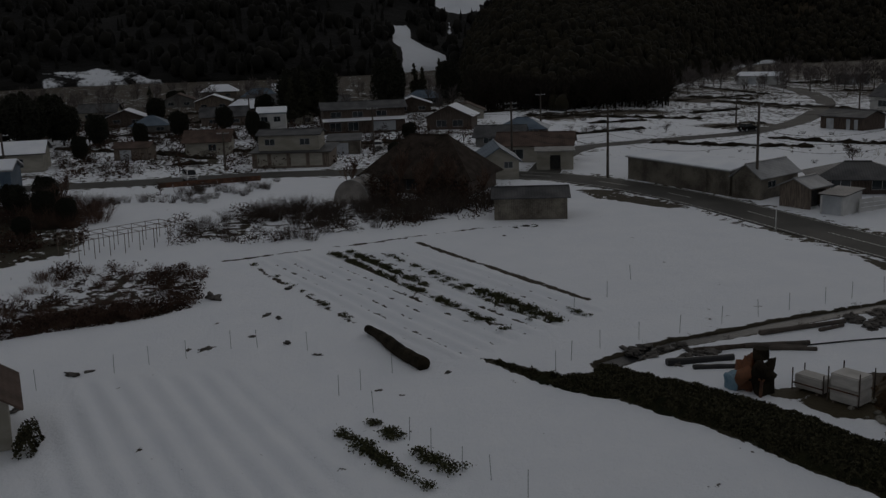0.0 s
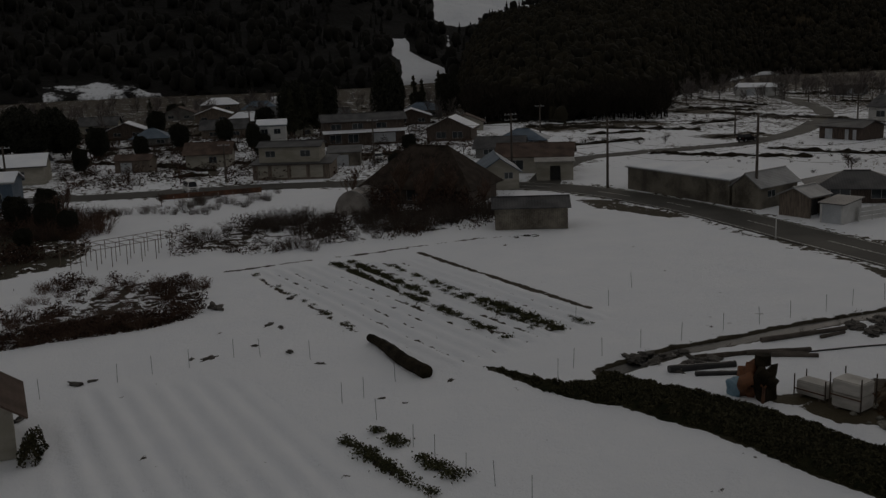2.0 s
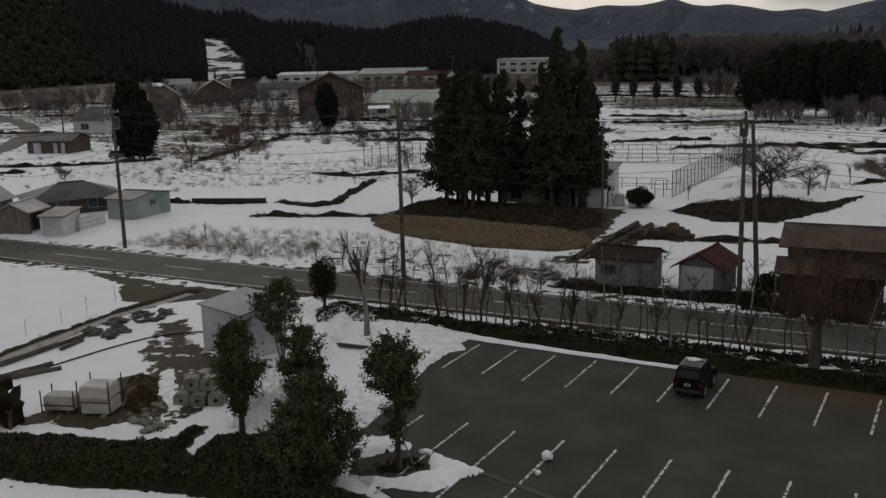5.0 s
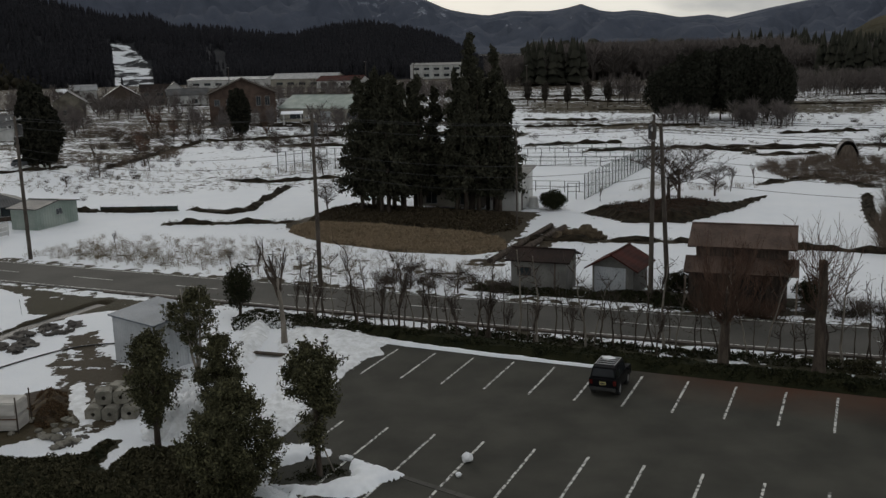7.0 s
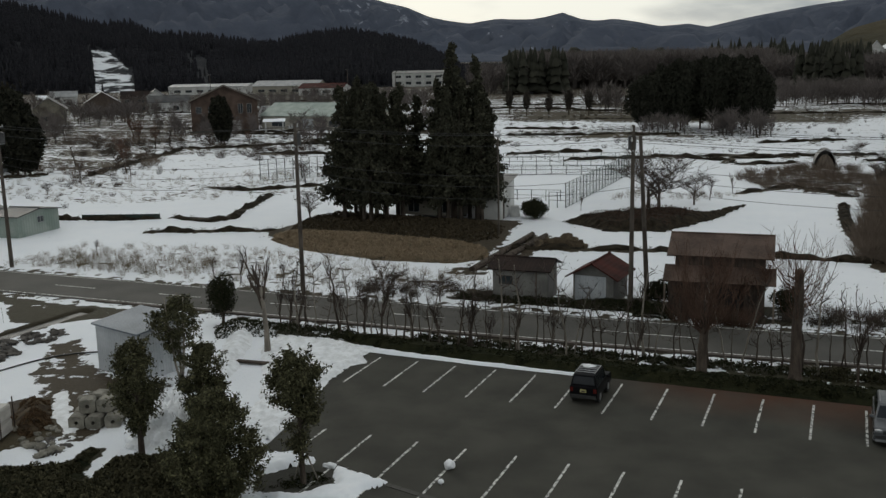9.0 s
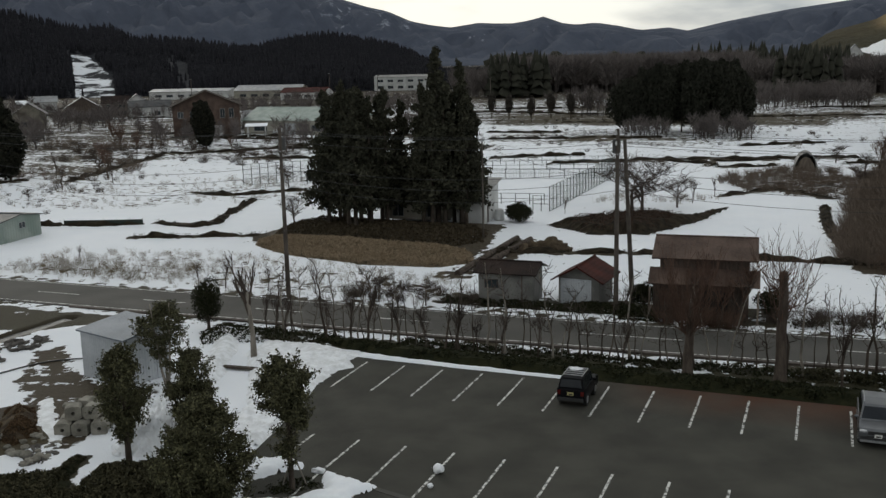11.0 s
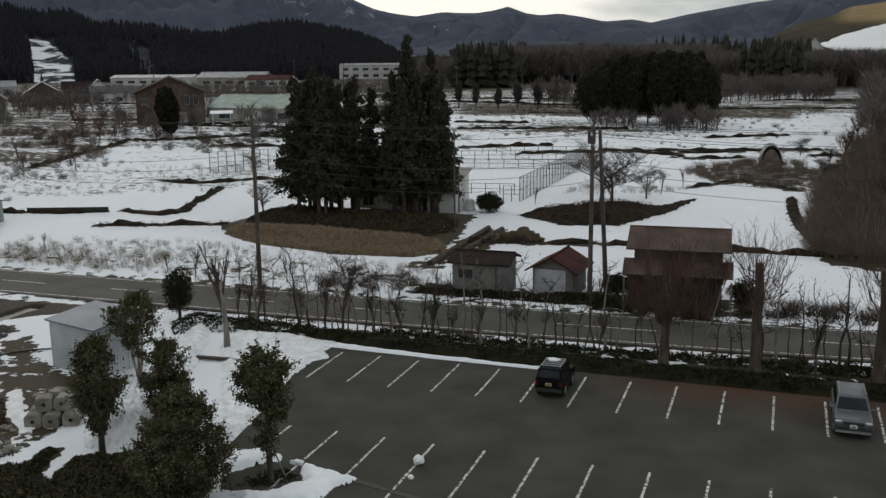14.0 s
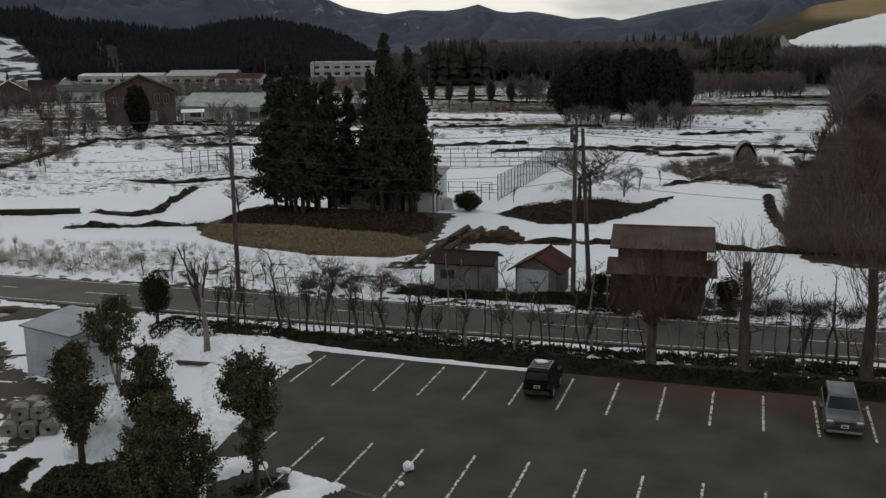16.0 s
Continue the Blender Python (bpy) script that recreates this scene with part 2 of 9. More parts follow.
    def lump(self, at, r, seed=0, rough=0.25, sub=2):
        """An uneven stone-like lump."""
        bm = bmesh.new()
        bmesh.ops.create_icosphere(bm, subdivisions=sub, radius=1.0)
        off = Vector((seed * 3.7, seed * 1.3, seed * 7.1))
        bm.verts.ensure_lookup_table()
        vs = []
        for q in bm.verts:
            k = 1 + rough * (noise.noise(q.co * 1.6 + off) * 1.6)
            vs.append((at[0] + q.co.x * r[0] * k, at[1] + q.co.y * r[1] * k, at[2] + q.co.z * r[2] * k))
        fs = [tuple(q.index for q in f.verts) for f in bm.faces]
        bm.free()
        return self.add(vs, fs)

    def mesh(self, name, smooth=False):
        me = bpy.data.meshes.new(name)
        me.from_pydata(self.v, [], self.f)
        if smooth:
            me.shade_smooth()
        me.update()
        return me


def part(name, g, mat, parent, label="", smooth=False):
    """Links one mesh under a thing or under a part."""
    ob = new(name, g.mesh(name, smooth) if isinstance(g, Geo) else g)
    if not ob.data.materials:
        ob.data.materials.append(mat)
    ob.parent = parent
    if label:
        ob["label"] = label
    return ob


def thing(name, label, category, at=(0, 0, 0), rz=0.0, group="", kind=""):
    """An Empty at the base of a thing, which its parts hang on."""
    ob = new(name)
    ob.empty_display_size = 0.2
    ob.matrix_basis = pose(*at, 0, 0, rz)
    return tagged(ob, label, category, group, kind)


def solid(name, g, mat, label, category, at=(0, 0, 0), rz=0.0, group="", kind="", smooth=False):
    """A thing that is one single mesh."""
    ob = new(name, g.mesh(name, smooth) if isinstance(g, Geo) else g)
    if not ob.data.materials:
        ob.data.materials.append(mat)
    ob.matrix_basis = pose(*at, 0, 0, rz)
    return tagged(ob, label, category, group, kind)


# ---- shapes in plan ----
def to_lines(X, Y, pts):
    """The distance of points to a line of several stretches."""
    best = np.full(np.shape(X), 1e9)
    for (ax, ay), (bx, by) in zip(pts[:-1], pts[1:]):
        dx, dy = bx - ax, by - ay
        k = np.clip(((X - ax) * dx + (Y - ay) * dy) / (dx * dx + dy * dy + 1e-9), 0, 1)
        best = np.minimum(best, np.hypot(X - ax - k * dx, Y - ay - k * dy))
    return best


def inside(X, Y, poly):
    """The depth of points inside an outline: positive inside, negative outside."""
    hit = np.zeros(np.shape(X), bool)
    n = len(poly)
    for i in range(n):
        (ax, ay), (bx, by) = poly[i], poly[(i + 1) % n]
        if ay == by:
            continue
        cross = ((ay > Y) != (by > Y)) & (X < (bx - ax) * (Y - ay) / (by - ay) + ax)
        hit ^= cross
    d = to_lines(X, Y, list(poly) + [poly[0]])
    return np.where(hit, d, -d)


def ramp01(v, a, b):
    k = np.clip((v - a) / (b - a), 0, 1)
    return k * k * (3 - 2 * k)


class Waves:
    """Smooth random relief over the plan, from a few summed noises."""

    def __init__(self, seed):
        r = np.random.RandomState(seed)
        self.k = [(r.uniform(-1, 1), r.uniform(-1, 1), r.uniform(0, 6.3)) for _ in range(14)]

    def __call__(self, X, Y, size):
        s = np.zeros(np.shape(X))
        for i, (a, b, c) in enumerate(self.k):
            q = (1 + 0.35 * i) * 3.0 / size
            s = s + np.sin(q * (a * X + b * Y) + c + 1.7 * np.sin(q * 0.6 * (b * X - a * Y) + c)) / (1 + 0.3 * i)
        return s / 5.0


def offset_line(pts, d):
    """A line of several stretches moved sideways by d (to its left)."""
    out = []
    for i, (x, y) in enumerate(pts):
        ax, ay = pts[max(i - 1, 0)]
        bx, by = pts[min(i + 1, len(pts) - 1)]
        l = math.hypot(bx - ax, by - ay) or 1
        out.append((x - (by - ay) / l * d, y + (bx - ax) / l * d))
    return out


def smooth_line(pts, step=2.0):
    """A curve through the points, in short stretches."""
    out = []
    for i in range(len(pts) - 1):
        p0, p1, p2, p3 = (Vector(pts[min(max(j, 0), len(pts) - 1)]) for j in (i - 1, i, i + 1, i + 2))
        n = max(1, int((p2 - p1).length / step))
        for k in range(n):
            t = k / n
            q = 0.5 * (2 * p1 + (p2 - p0) * t + (2 * p0 - 5 * p1 + 4 * p2 - p3) * t * t + (3 * p1 - p0 - 3 * p2 + p3) * t ** 3)
            out.append(tuple(q))
    out.append(tuple(pts[-1]))
    return out


def ribbon(pts, width, z, thick):
    """A strip of that width along a line, a thin slab with its top at z."""
    g = Geo()
    a, b = offset_line(pts, width / 2), offset_line(pts, -width / 2)
    n = len(pts)
    v = [(x, y, z) for x, y in a] + [(x, y, z) for x, y in b] + [(x, y, z - thick) for x, y in a] + [(x, y, z - thick) for x, y in b]
    f = []
    for i in range(n - 1):
        f += [(n + i, n + i + 1, i + 1, i), (i, i + 1, 2 * n + i + 1, 2 * n + i), (3 * n + i, 3 * n + i + 1, n + i + 1, n + i)]
    return g.add(v, f)


def heap(poly, height, cell=0.4, edge=1.0, seed=1, rough=0.15, size=2.0, ragged=0.35, base=0.0):
    """A low body over an outline in plan: rises from a ragged edge to its height, uneven on top."""
    P = np.array(poly)
    x0, y0 = P.min(0) - 1
    x1, y1 = P.max(0) + 1
    xs, ys = np.arange(x0, x1 + cell, cell), np.arange(y0, y1 + cell, cell)
    X, Y = np.meshgrid(xs, ys)
    wv = Waves(seed)
    d = inside(X, Y, poly) + ragged * wv(X, Y, size * 0.8)
    Z = base + height * ramp01(d, -0.05, edge) * (1 + rough * wv(X + 31, Y - 17, size)) - 0.05 * (d < 0.02)
    keep = d > -cell * 0.9
    idx = -np.ones(X.shape, int)
    idx[keep] = np.arange(keep.sum())
    g = Geo()
    g.v = [tuple(p) for p in np.stack([X[keep], Y[keep], Z[keep]], 1)]
    q = np.stack([idx[:-1, :-1], idx[:-1, 1:], idx[1:, 1:], idx[1:, :-1]], -1).reshape(-1, 4)
    g.f = [tuple(int(i) for i in r) for r in q[(q >= 0).all(1)]]
    return g
# ---- the plan of the land ----
ROAD_LINE = smooth_line([(-150, -160), (-128, -95), (-120, -60), (-117.5, -34), (-109, -14), (-97, -0.5), (-86, 5.2), (-70, 8.2), (-50, 8.7), (-20, 9.2), (10, 9.9), (35, 11.4), (90, 16), (260, 30)])
FAR_ROAD = smooth_line([(-97, 0.5), (-112, 9), (-124, 19), (-127, 32), (-128, 45), (-132, 60), (-152, 86), (-200, 125), (-300, 170)])
BANK = [(-26.4, -32.9), (-22.8, -31.7), (-19.6, -30.3), (-17.2, -28.5), (-13.6, -26.7), (-10.2, -25.5), (-7.6, -25), (-3.7, -23.6), (1.0, -22.6), (6, -24.5), (9, -22), (6, -20.4), (1, -20.1), (-2.7, -20.2), (-4.5, -20.6), (-5.3, -19.7), (-6.3, -17.3), (-7.0, -17.4), (-6.7, -19.5), (-7.7, -20.4), (-11.8, -21.2), (-15.4, -22.9), (-17.1, -23.9), (-20, -25.7), (-22.9, -26.9), (-21.4, -28.4), (-21.7, -29.8), (-24.2, -31.3), (-25.8, -32.2)]
BED = [(-4.9, -19.6), (-5.1, -18.2), (-3.9, -16.9), (-2.4, -16.8), (-1.0, -17.0), (0.5, -16.6), (1.2, -18.0), (1.0, -20.2), (-2.5, -20.3), (-4.2, -20.4)]
DITCH = [(-22.8, -26.7), (-24.7, -20.8), (-25.1, -16.6), (-25.9, -11.8), (-26.6, -3.7), (-26.0, 3)]
CEDAR_ISLE = [(-30, 34), (-26, 31), (-17.4, 30), (-9, 29.5), (-4.5, 32), (-4.9, 39), (-7, 49), (-28, 49.5), (-31, 43)]
STRAW_BAND = [(-29, 34), (-27.5, 31), (-21.3, 27.6), (-13, 26), (-6, 26.6), (-3.4, 29.5), (-5, 33), (-9, 33.5), (-20, 35)]
ISLE = [(-2.4, 50), (3.4, 45.4), (9.1, 47.0), (12.6, 55), (15.2, 67), (13.4, 64), (11.0, 57.5), (8.4, 59), (4.2, 58), (0.8, 53.2)]
BANK_LINES = [
    [(-75, 33), (-55.6, 35.6), (-48, 38.6)], [(-46.2, 39.7), (-39.5, 40), (-42, 48), (-45.4, 58.9)], [(-57.7, 63), (-50.5, 63), (-43, 68.7), (-34, 70)],
    [(-43, 31.2), (-29.5, 35.4)], [(-86.7, 70), (-100, 112)], [(-100, 112), (-87, 122), (-79, 134)], [(-31, 115), (-21, 122), (-15.6, 123.5)],
    [(-18, 108.8), (-3.5, 116), (6.4, 113.8), (9, 110)], [(8, 116), (18, 120.7)], [(9.3, 107.7), (18.3, 111.3)], [(9.5, 145), (25, 154)], [(13.4, 75.3), (19.5, 82), (26.5, 76)],
    [(25.7, 69), (26, 58), (26.7, 50), (28, 42)], [(-3.6, 33.8), (11.8, 36.5), (22.7, 36.8), (40, 37)], [(-124, 32), (-115.5, 37.7), (-104, 50)], [(-119, 52.4), (-104.8, 58), (-95, 70)],
    [(-194, 37), (-184, 43), (-168, 56), (-158, 63)], [(-137, -41.5), (-137, -48)], [(-141, -40), (-160, -52), (-178, -68)], [(-172, -65), (-190, -57)],
]
far_rng = random.Random(29)
for k in range(46):
    bx, by = far_rng.uniform(-300, 40), far_rng.uniform(70, 300)
    if math.hypot(bx - 25, by + 50) < 150:
        continue
    bl, bs = far_rng.uniform(12, 50), far_rng.uniform(-0.15, 0.35)
    BANK_LINES.append([(bx, by), (bx + bl, by + bl * bs)])
for k in range(34):
    bx, by = far_rng.uniform(-330, -130), far_rng.uniform(-90, 90)
    bl, bs = far_rng.uniform(8, 30), far_rng.uniform(-0.3, 0.3)
    BANK_LINES.append([(bx, by), (bx + bl * bs, by + bl)])
LOT = [(-1.6, 0.75), (60, 0.75), (60, -42), (9, -42), (9, -21), (3, -18.5), (1.0, -15), (0.4, -11), (-1.2, -5)]
wave_a, wave_b, wave_c = Waves(3), Waves(11), Waves(23)


def relief(X, Y):
    """The height of the ground: nearly level, with soft drifts and the furrows of the fields."""
    far = np.hypot(X - 25, Y + 50)
    z = 0.10 * wave_a(X, Y, 14) * ramp01(far, 15, 40) + 0.04 * wave_b(X, Y, 4)
    # furrows of the bed with vegetables
    bed = ramp01(inside(X, Y, [(-60, -43), (-58.5, -27), (-33, -21), (-26.5, -34.5), (-31, -36.5)]), -0.3, 1.0)
    across = (-X * 0.24 + Y * 0.97)
    z = z + bed * 0.13 * np.sin(across * 2 * np.pi / 1.35)
    # older, snowed-over furrows of the nearest field
    old = ramp01(inside(X, Y, [(-33, -57), (-31, -46), (-14, -42), (-3, -46), (-3, -60)]), 0, 3)
    across = (-X * 0.20 + Y * 0.98)
    z = z + old * 0.12 * np.sin(across * 2 * np.pi / 1.45)
    # faint furrows of the plot before the thicket
    plot = ramp01(inside(X, Y, [(14, 40), (25, 40), (24.5, 66), (15.5, 68)]), 0, 2)
    z = z + plot * 0.07 * np.sin((X * 0.99 + Y * 0.1) * 2 * np.pi / 1.7)
    z = z - 0.45 * (1 - ramp01(to_lines(X, Y, DITCH), 0.25, 0.8))
    for line in BANK_LINES:
        z = z + 0.28 * (1 - ramp01(to_lines(X, Y, line), 0.1, 1.3))
    z = z + 0.5 * ramp01(inside(X, Y, CEDAR_ISLE), -0.5, 3) + 0.35 * ramp01(inside(X, Y, ISLE), -0.2, 2)
    flat = np.minimum(to_lines(X, Y, ROAD_LINE) - 3.2, to_lines(X, Y, FAR_ROAD) - 2.7)
    flat = np.minimum(flat, np.where(inside(X, Y, LOT) > -0.3, -1, 9))
    k = ramp01(flat, 0.0, 1.6)
    return np.where(flat < 0.05, -0.06, z * k + 0.0)


def cover(X, Y):
    """How bare the ground is of snow (0 to 1), and how strawy and how green what lies bare is."""
    bare = 0.02 + 0.0 * X
    straw = 0.25 + 0.0 * X
    green = 0.25 + 0.0 * X

    def put(mask, b, s=0.2, g=0.3):
        nonlocal bare, straw, green
        bare = np.maximum(bare, mask * b)
        straw = straw * (1 - mask) + s * mask
        green = green * (1 - mask) + g * mask

    dist = np.hypot(X - 25, Y + 50)
    put(ramp01(dist, 125, 180), 0.24, 0.4, 0.1)
    put(ramp01(dist, 215, 290), 0.56, 0.4, 0.1)
    put(ramp01(dist, 330, 420), 0.80, 0.35, 0.1)
    put(ramp01(inside(X, Y, [(-190, 120), (-110, 136), (-150, 220), (-290, 230), (-330, 190)]), -4, 10), 0.64, 0.35, 0.1)
    put(ramp01(inside(X, Y, [(-180, 140), (-121, 136), (-88, 92), (-90, 74), (-112, 72), (-170, 110)]), -3, 6), 0.60, 0.4, 0.1)
    put(ramp01(inside(X, Y, [(-125, -90), (-122, -30), (-104, 4), (-125, 12), (-160, 25), (-420, 60), (-420, -140)]), -4, 8), 0.44, 0.25, 0.2)
    put(ramp01(inside(X, Y, [(-150, 60), (-140, 100), (-330, 190), (-380, 120), (-200, 50)]), -4, 8), 0.44, 0.3, 0.15)
    for k, line in enumerate(BANK_LINES):
        put(1 - ramp01(to_lines(X, Y, line), 0.35 if k < 20 else 0.8, 1.0 if k < 20 else 2.2), 1.0, 0.25, 0.2)
    edge = to_lines(X, Y, ROAD_LINE)
    put(1 - ramp01(edge, 3.6, 6.0), 0.50, 0.5, 0.3)
    put(1 - ramp01(np.abs(edge - 3.6), 0.1, 0.7), 0.42, 0.4, 0.3)
    put(ramp01(inside(X, Y, [(-40, 5), (-28, 4.2), (-20, 5), (-26, -1), (-29, -1.5), (-33, 2.2)]), -0.4, 0.6), 0.95, 0.35, 0.55)
    put(ramp01(inside(X, Y, [(-80, 3.5), (-66, 5), (-66, 2.5), (-76, -2), (-84, -1)]), -0.3, 0.8), 0.75, 0.35, 0.3)
    put(1 - ramp01(to_lines(X, Y, FAR_ROAD), 2.6, 4.0), 0.45, 0.5, 0.2)
    put(ramp01(inside(X, Y, [(-46, 13), (-20, 13), (2, 14), (-3, 24), (-25, 27), (-45, 24)]), -1, 2.5), 0.32, 0.6, 0.15)
    put(ramp01(inside(X, Y, [(-42, 14), (-25, 15), (-26, 20), (-42, 19)]), -0.5, 2), 0.38, 0.6, 0.1)
    put(ramp01(inside(X, Y, [(-95, 45), (-60, 45), (-38, 62), (-40, 75), (-70, 75), (-95, 60)]), -2, 5), 0.30, 0.5, 0.1)
    put(ramp01(inside(X, Y, BANK), -0.5, 0.3), 0.9, 0.05, 0.85)
    put(1 - ramp01(to_lines(X, Y, DITCH), 0.6, 1.25), 1.0, 0.05, 0.45)
    put(ramp01(inside(X, Y, [(-230, -170), (-215, -80), (-230, 70), (-420, 130), (-1000, 60), (-1000, -260)]), -8, 12), 0.74, 0.25, 0.15)
    put(ramp01(inside(X, Y, [(-16.8, -18.6), (-11, -18.9), (-9.6, -18.2), (-11.8, -14.2), (-14.4, -12.6), (-16.2, -13.8), (-15, -16.6)]), -0.3, 0.5), 0.8, 0.15, 0.02)
    put(ramp01(inside(X, Y, [(-12, -17), (-7.8, -17), (-7.5, -12), (-9, -8), (-13, -8.5), (-16, -7), (-21, -2.5), (-22, -4.5), (-18.5, -10), (-15, -13)]), -0.6, 0.8), 0.70, 0.4, 0.05)
    put(ramp01(inside(X, Y, [(-16.2, -21.5), (-11, -20), (-9.4, -16), (-11, -14.8), (-15.5, -17.8)]), -0.4, 0.5), 0.90, 0.75, 0.1)
    put(ramp01(inside(X, Y, BED), -0.2, 0.4), 0.95, 0.1, 0.8)
    put(ramp01(inside(X, Y, [(3.0, -18.6), (4.0, -15.6), (5.6, -15.4), (5.8, -17), (4.5, -18)]), -0.2, 0.3), 0.9, 0.5, 0.3)
    put(ramp01(inside(X, Y, [(-9, 2.2), (0, 2.2), (12, 0.9), (60, 0.9), (60, 8), (30, 7.0), (5, 5.4), (-12, 4.8)]), -0.2, 0.6), 0.66, 0.1, 0.75)
    put(ramp01(inside(X, Y, [(-6, 2.4), (0, 1.6), (12, 0.9), (60, 0.9), (60, 3.6), (0, 3.4)]), -0.2, 0.4), 1.0, 0.1, 0.75)
    put(ramp01(inside(X, Y, CEDAR_ISLE), -0.8, 0.8), 1.0, 0.3, 0.15)
    put(ramp01(inside(X, Y, STRAW_BAND), -0.3, 0.4), 1.0, 1.0, 0.05)
    put(ramp01(inside(X, Y, ISLE), -0.2, 0.5), 1.0, 0.2, 0.1)
    put(ramp01(inside(X, Y, [(-2, 14.6), (24, 15), (24, 20.5), (10, 19.5), (-2, 18.5)]), -0.4, 0.8), 0.72, 0.4, 0.55)
    put(ramp01(inside(X, Y, [(-6, 22), (-1.6, 23), (0, 33), (-0.5, 42), (-4, 42), (-4, 32)]), -0.3, 0.8), 0.62, 0.3, 0.1)
    put(ramp01(inside(X, Y, [(26.4, 39), (28.2, 32.8), (36, 31), (70, 33), (90, 170), (40, 160), (30, 104), (29.4, 84), (28.8, 66), (27.8, 46)]), -0.8, 2), 0.80, 0.2, 0.1)
    put(ramp01(inside(X, Y, [(11, 91), (16.6, 80.5), (28, 75), (30, 103), (21, 109), (13, 99)]), -0.5, 2), 0.50, 0.3, 0.05)
    put(ramp01(inside(X, Y, [(-60, 190), (30, 200), (30, 260), (-80, 245)]), -3, 8), 0.8, 0.6, 0.2)
    put(ramp01(inside(X, Y, [(-47, 140), (10, 140), (20, 185), (-55, 185)]), -3, 8), 0.50, 0.7, 0.1)
    put(ramp01(inside(X, Y, [(-120, 100), (-66, 100), (-60, 150), (-130, 150)]), -3, 8), 0.47, 0.6, 0.1)
    put(ramp01(inside(X, Y, [(-42, -63), (-43.5, -58), (-44.5, -52), (-47, -46.5), (-60, -47), (-63, -60)]), -0.4, 2.5), 0.50, 0.2, 0.1)
    put(ramp01(inside(X, Y, [(-41.8, -62), (-43.2, -58), (-44.2, -52), (-45.8, -49), (-47, -50), (-46, -60)]), -0.3, 0.6), 0.8, 0.35, 0.1)
    put(ramp01(inside(X, Y, [(-67, -40), (-70, -20), (-69, -13), (-84, -13), (-92, -30), (-84, -50), (-72, -50)]), -1, 3), 0.44, 0.4, 0.1)
    put(ramp01(inside(X, Y, [(-70, -58), (-62, -70), (-90, -80), (-112, -66), (-96, -58)]), -1, 2), 0.75, 0.15, 0.5)
    put(1 - ramp01(to_lines(X, Y, [(-60.6, -45.3), (-62.3, -34.5), (-64.9, -20.2), (-64.1, -14)]), 0.12, 0.5), 0.62, 0.3, 0.2)
    bed = inside(X, Y, [(-60, -43), (-58.5, -27), (-33, -21), (-26.5, -34.5), (-31, -36.5)])
    put(ramp01(bed, 0.2, 1.0) * ramp01(-np.sin((-X * 0.24 + Y * 0.97) * 2 * np.pi / 1.35), 0.55, 0.95), 0.40, 0.2, 0.2)
    for x0, y0, x1, y1, b in [(-59.3, -35.7, -30.6, -29.5, 0.5), (-59.4, -34.2, -44.5, -31.2, 0.5), (-57.2, -31.6, -42.5, -28.2, 0.4), (-46.5, -30.0, -31.9, -26.9, 0.34), (-42.2, -28.1, -31.6, -25.7, 0.5), (-18.3, -43.1, -12.9, -41.5, 0.5), (-14.9, -40.2, -12.4, -39.3, 0.5)]:
        put(1 - ramp01(to_lines(X, Y, [(x0, y0), (x1, y1)]), 0.1, 0.55), b, 0.15, 0.4)
    put(1 - ramp01(to_lines(X, Y, [(-60.8, -27.3), (-48.0, -24.3), (-36.1, -21.5)]), 0.15, 0.5), 0.85, 0.2, 0.2)
    put(1 - ramp01(to_lines(X, Y, [(-58.4, -43.1), (-48.5, -41.3), (-41.5, -39.5), (-37.2, -38.5)]), 0.1, 0.5), 0.45, 0.2, 0.2)
    return np.stack([np.clip(bare, 0, 1), np.clip(straw, 0, 1), np.clip(green, 0, 1), np.ones_like(bare)], -1)


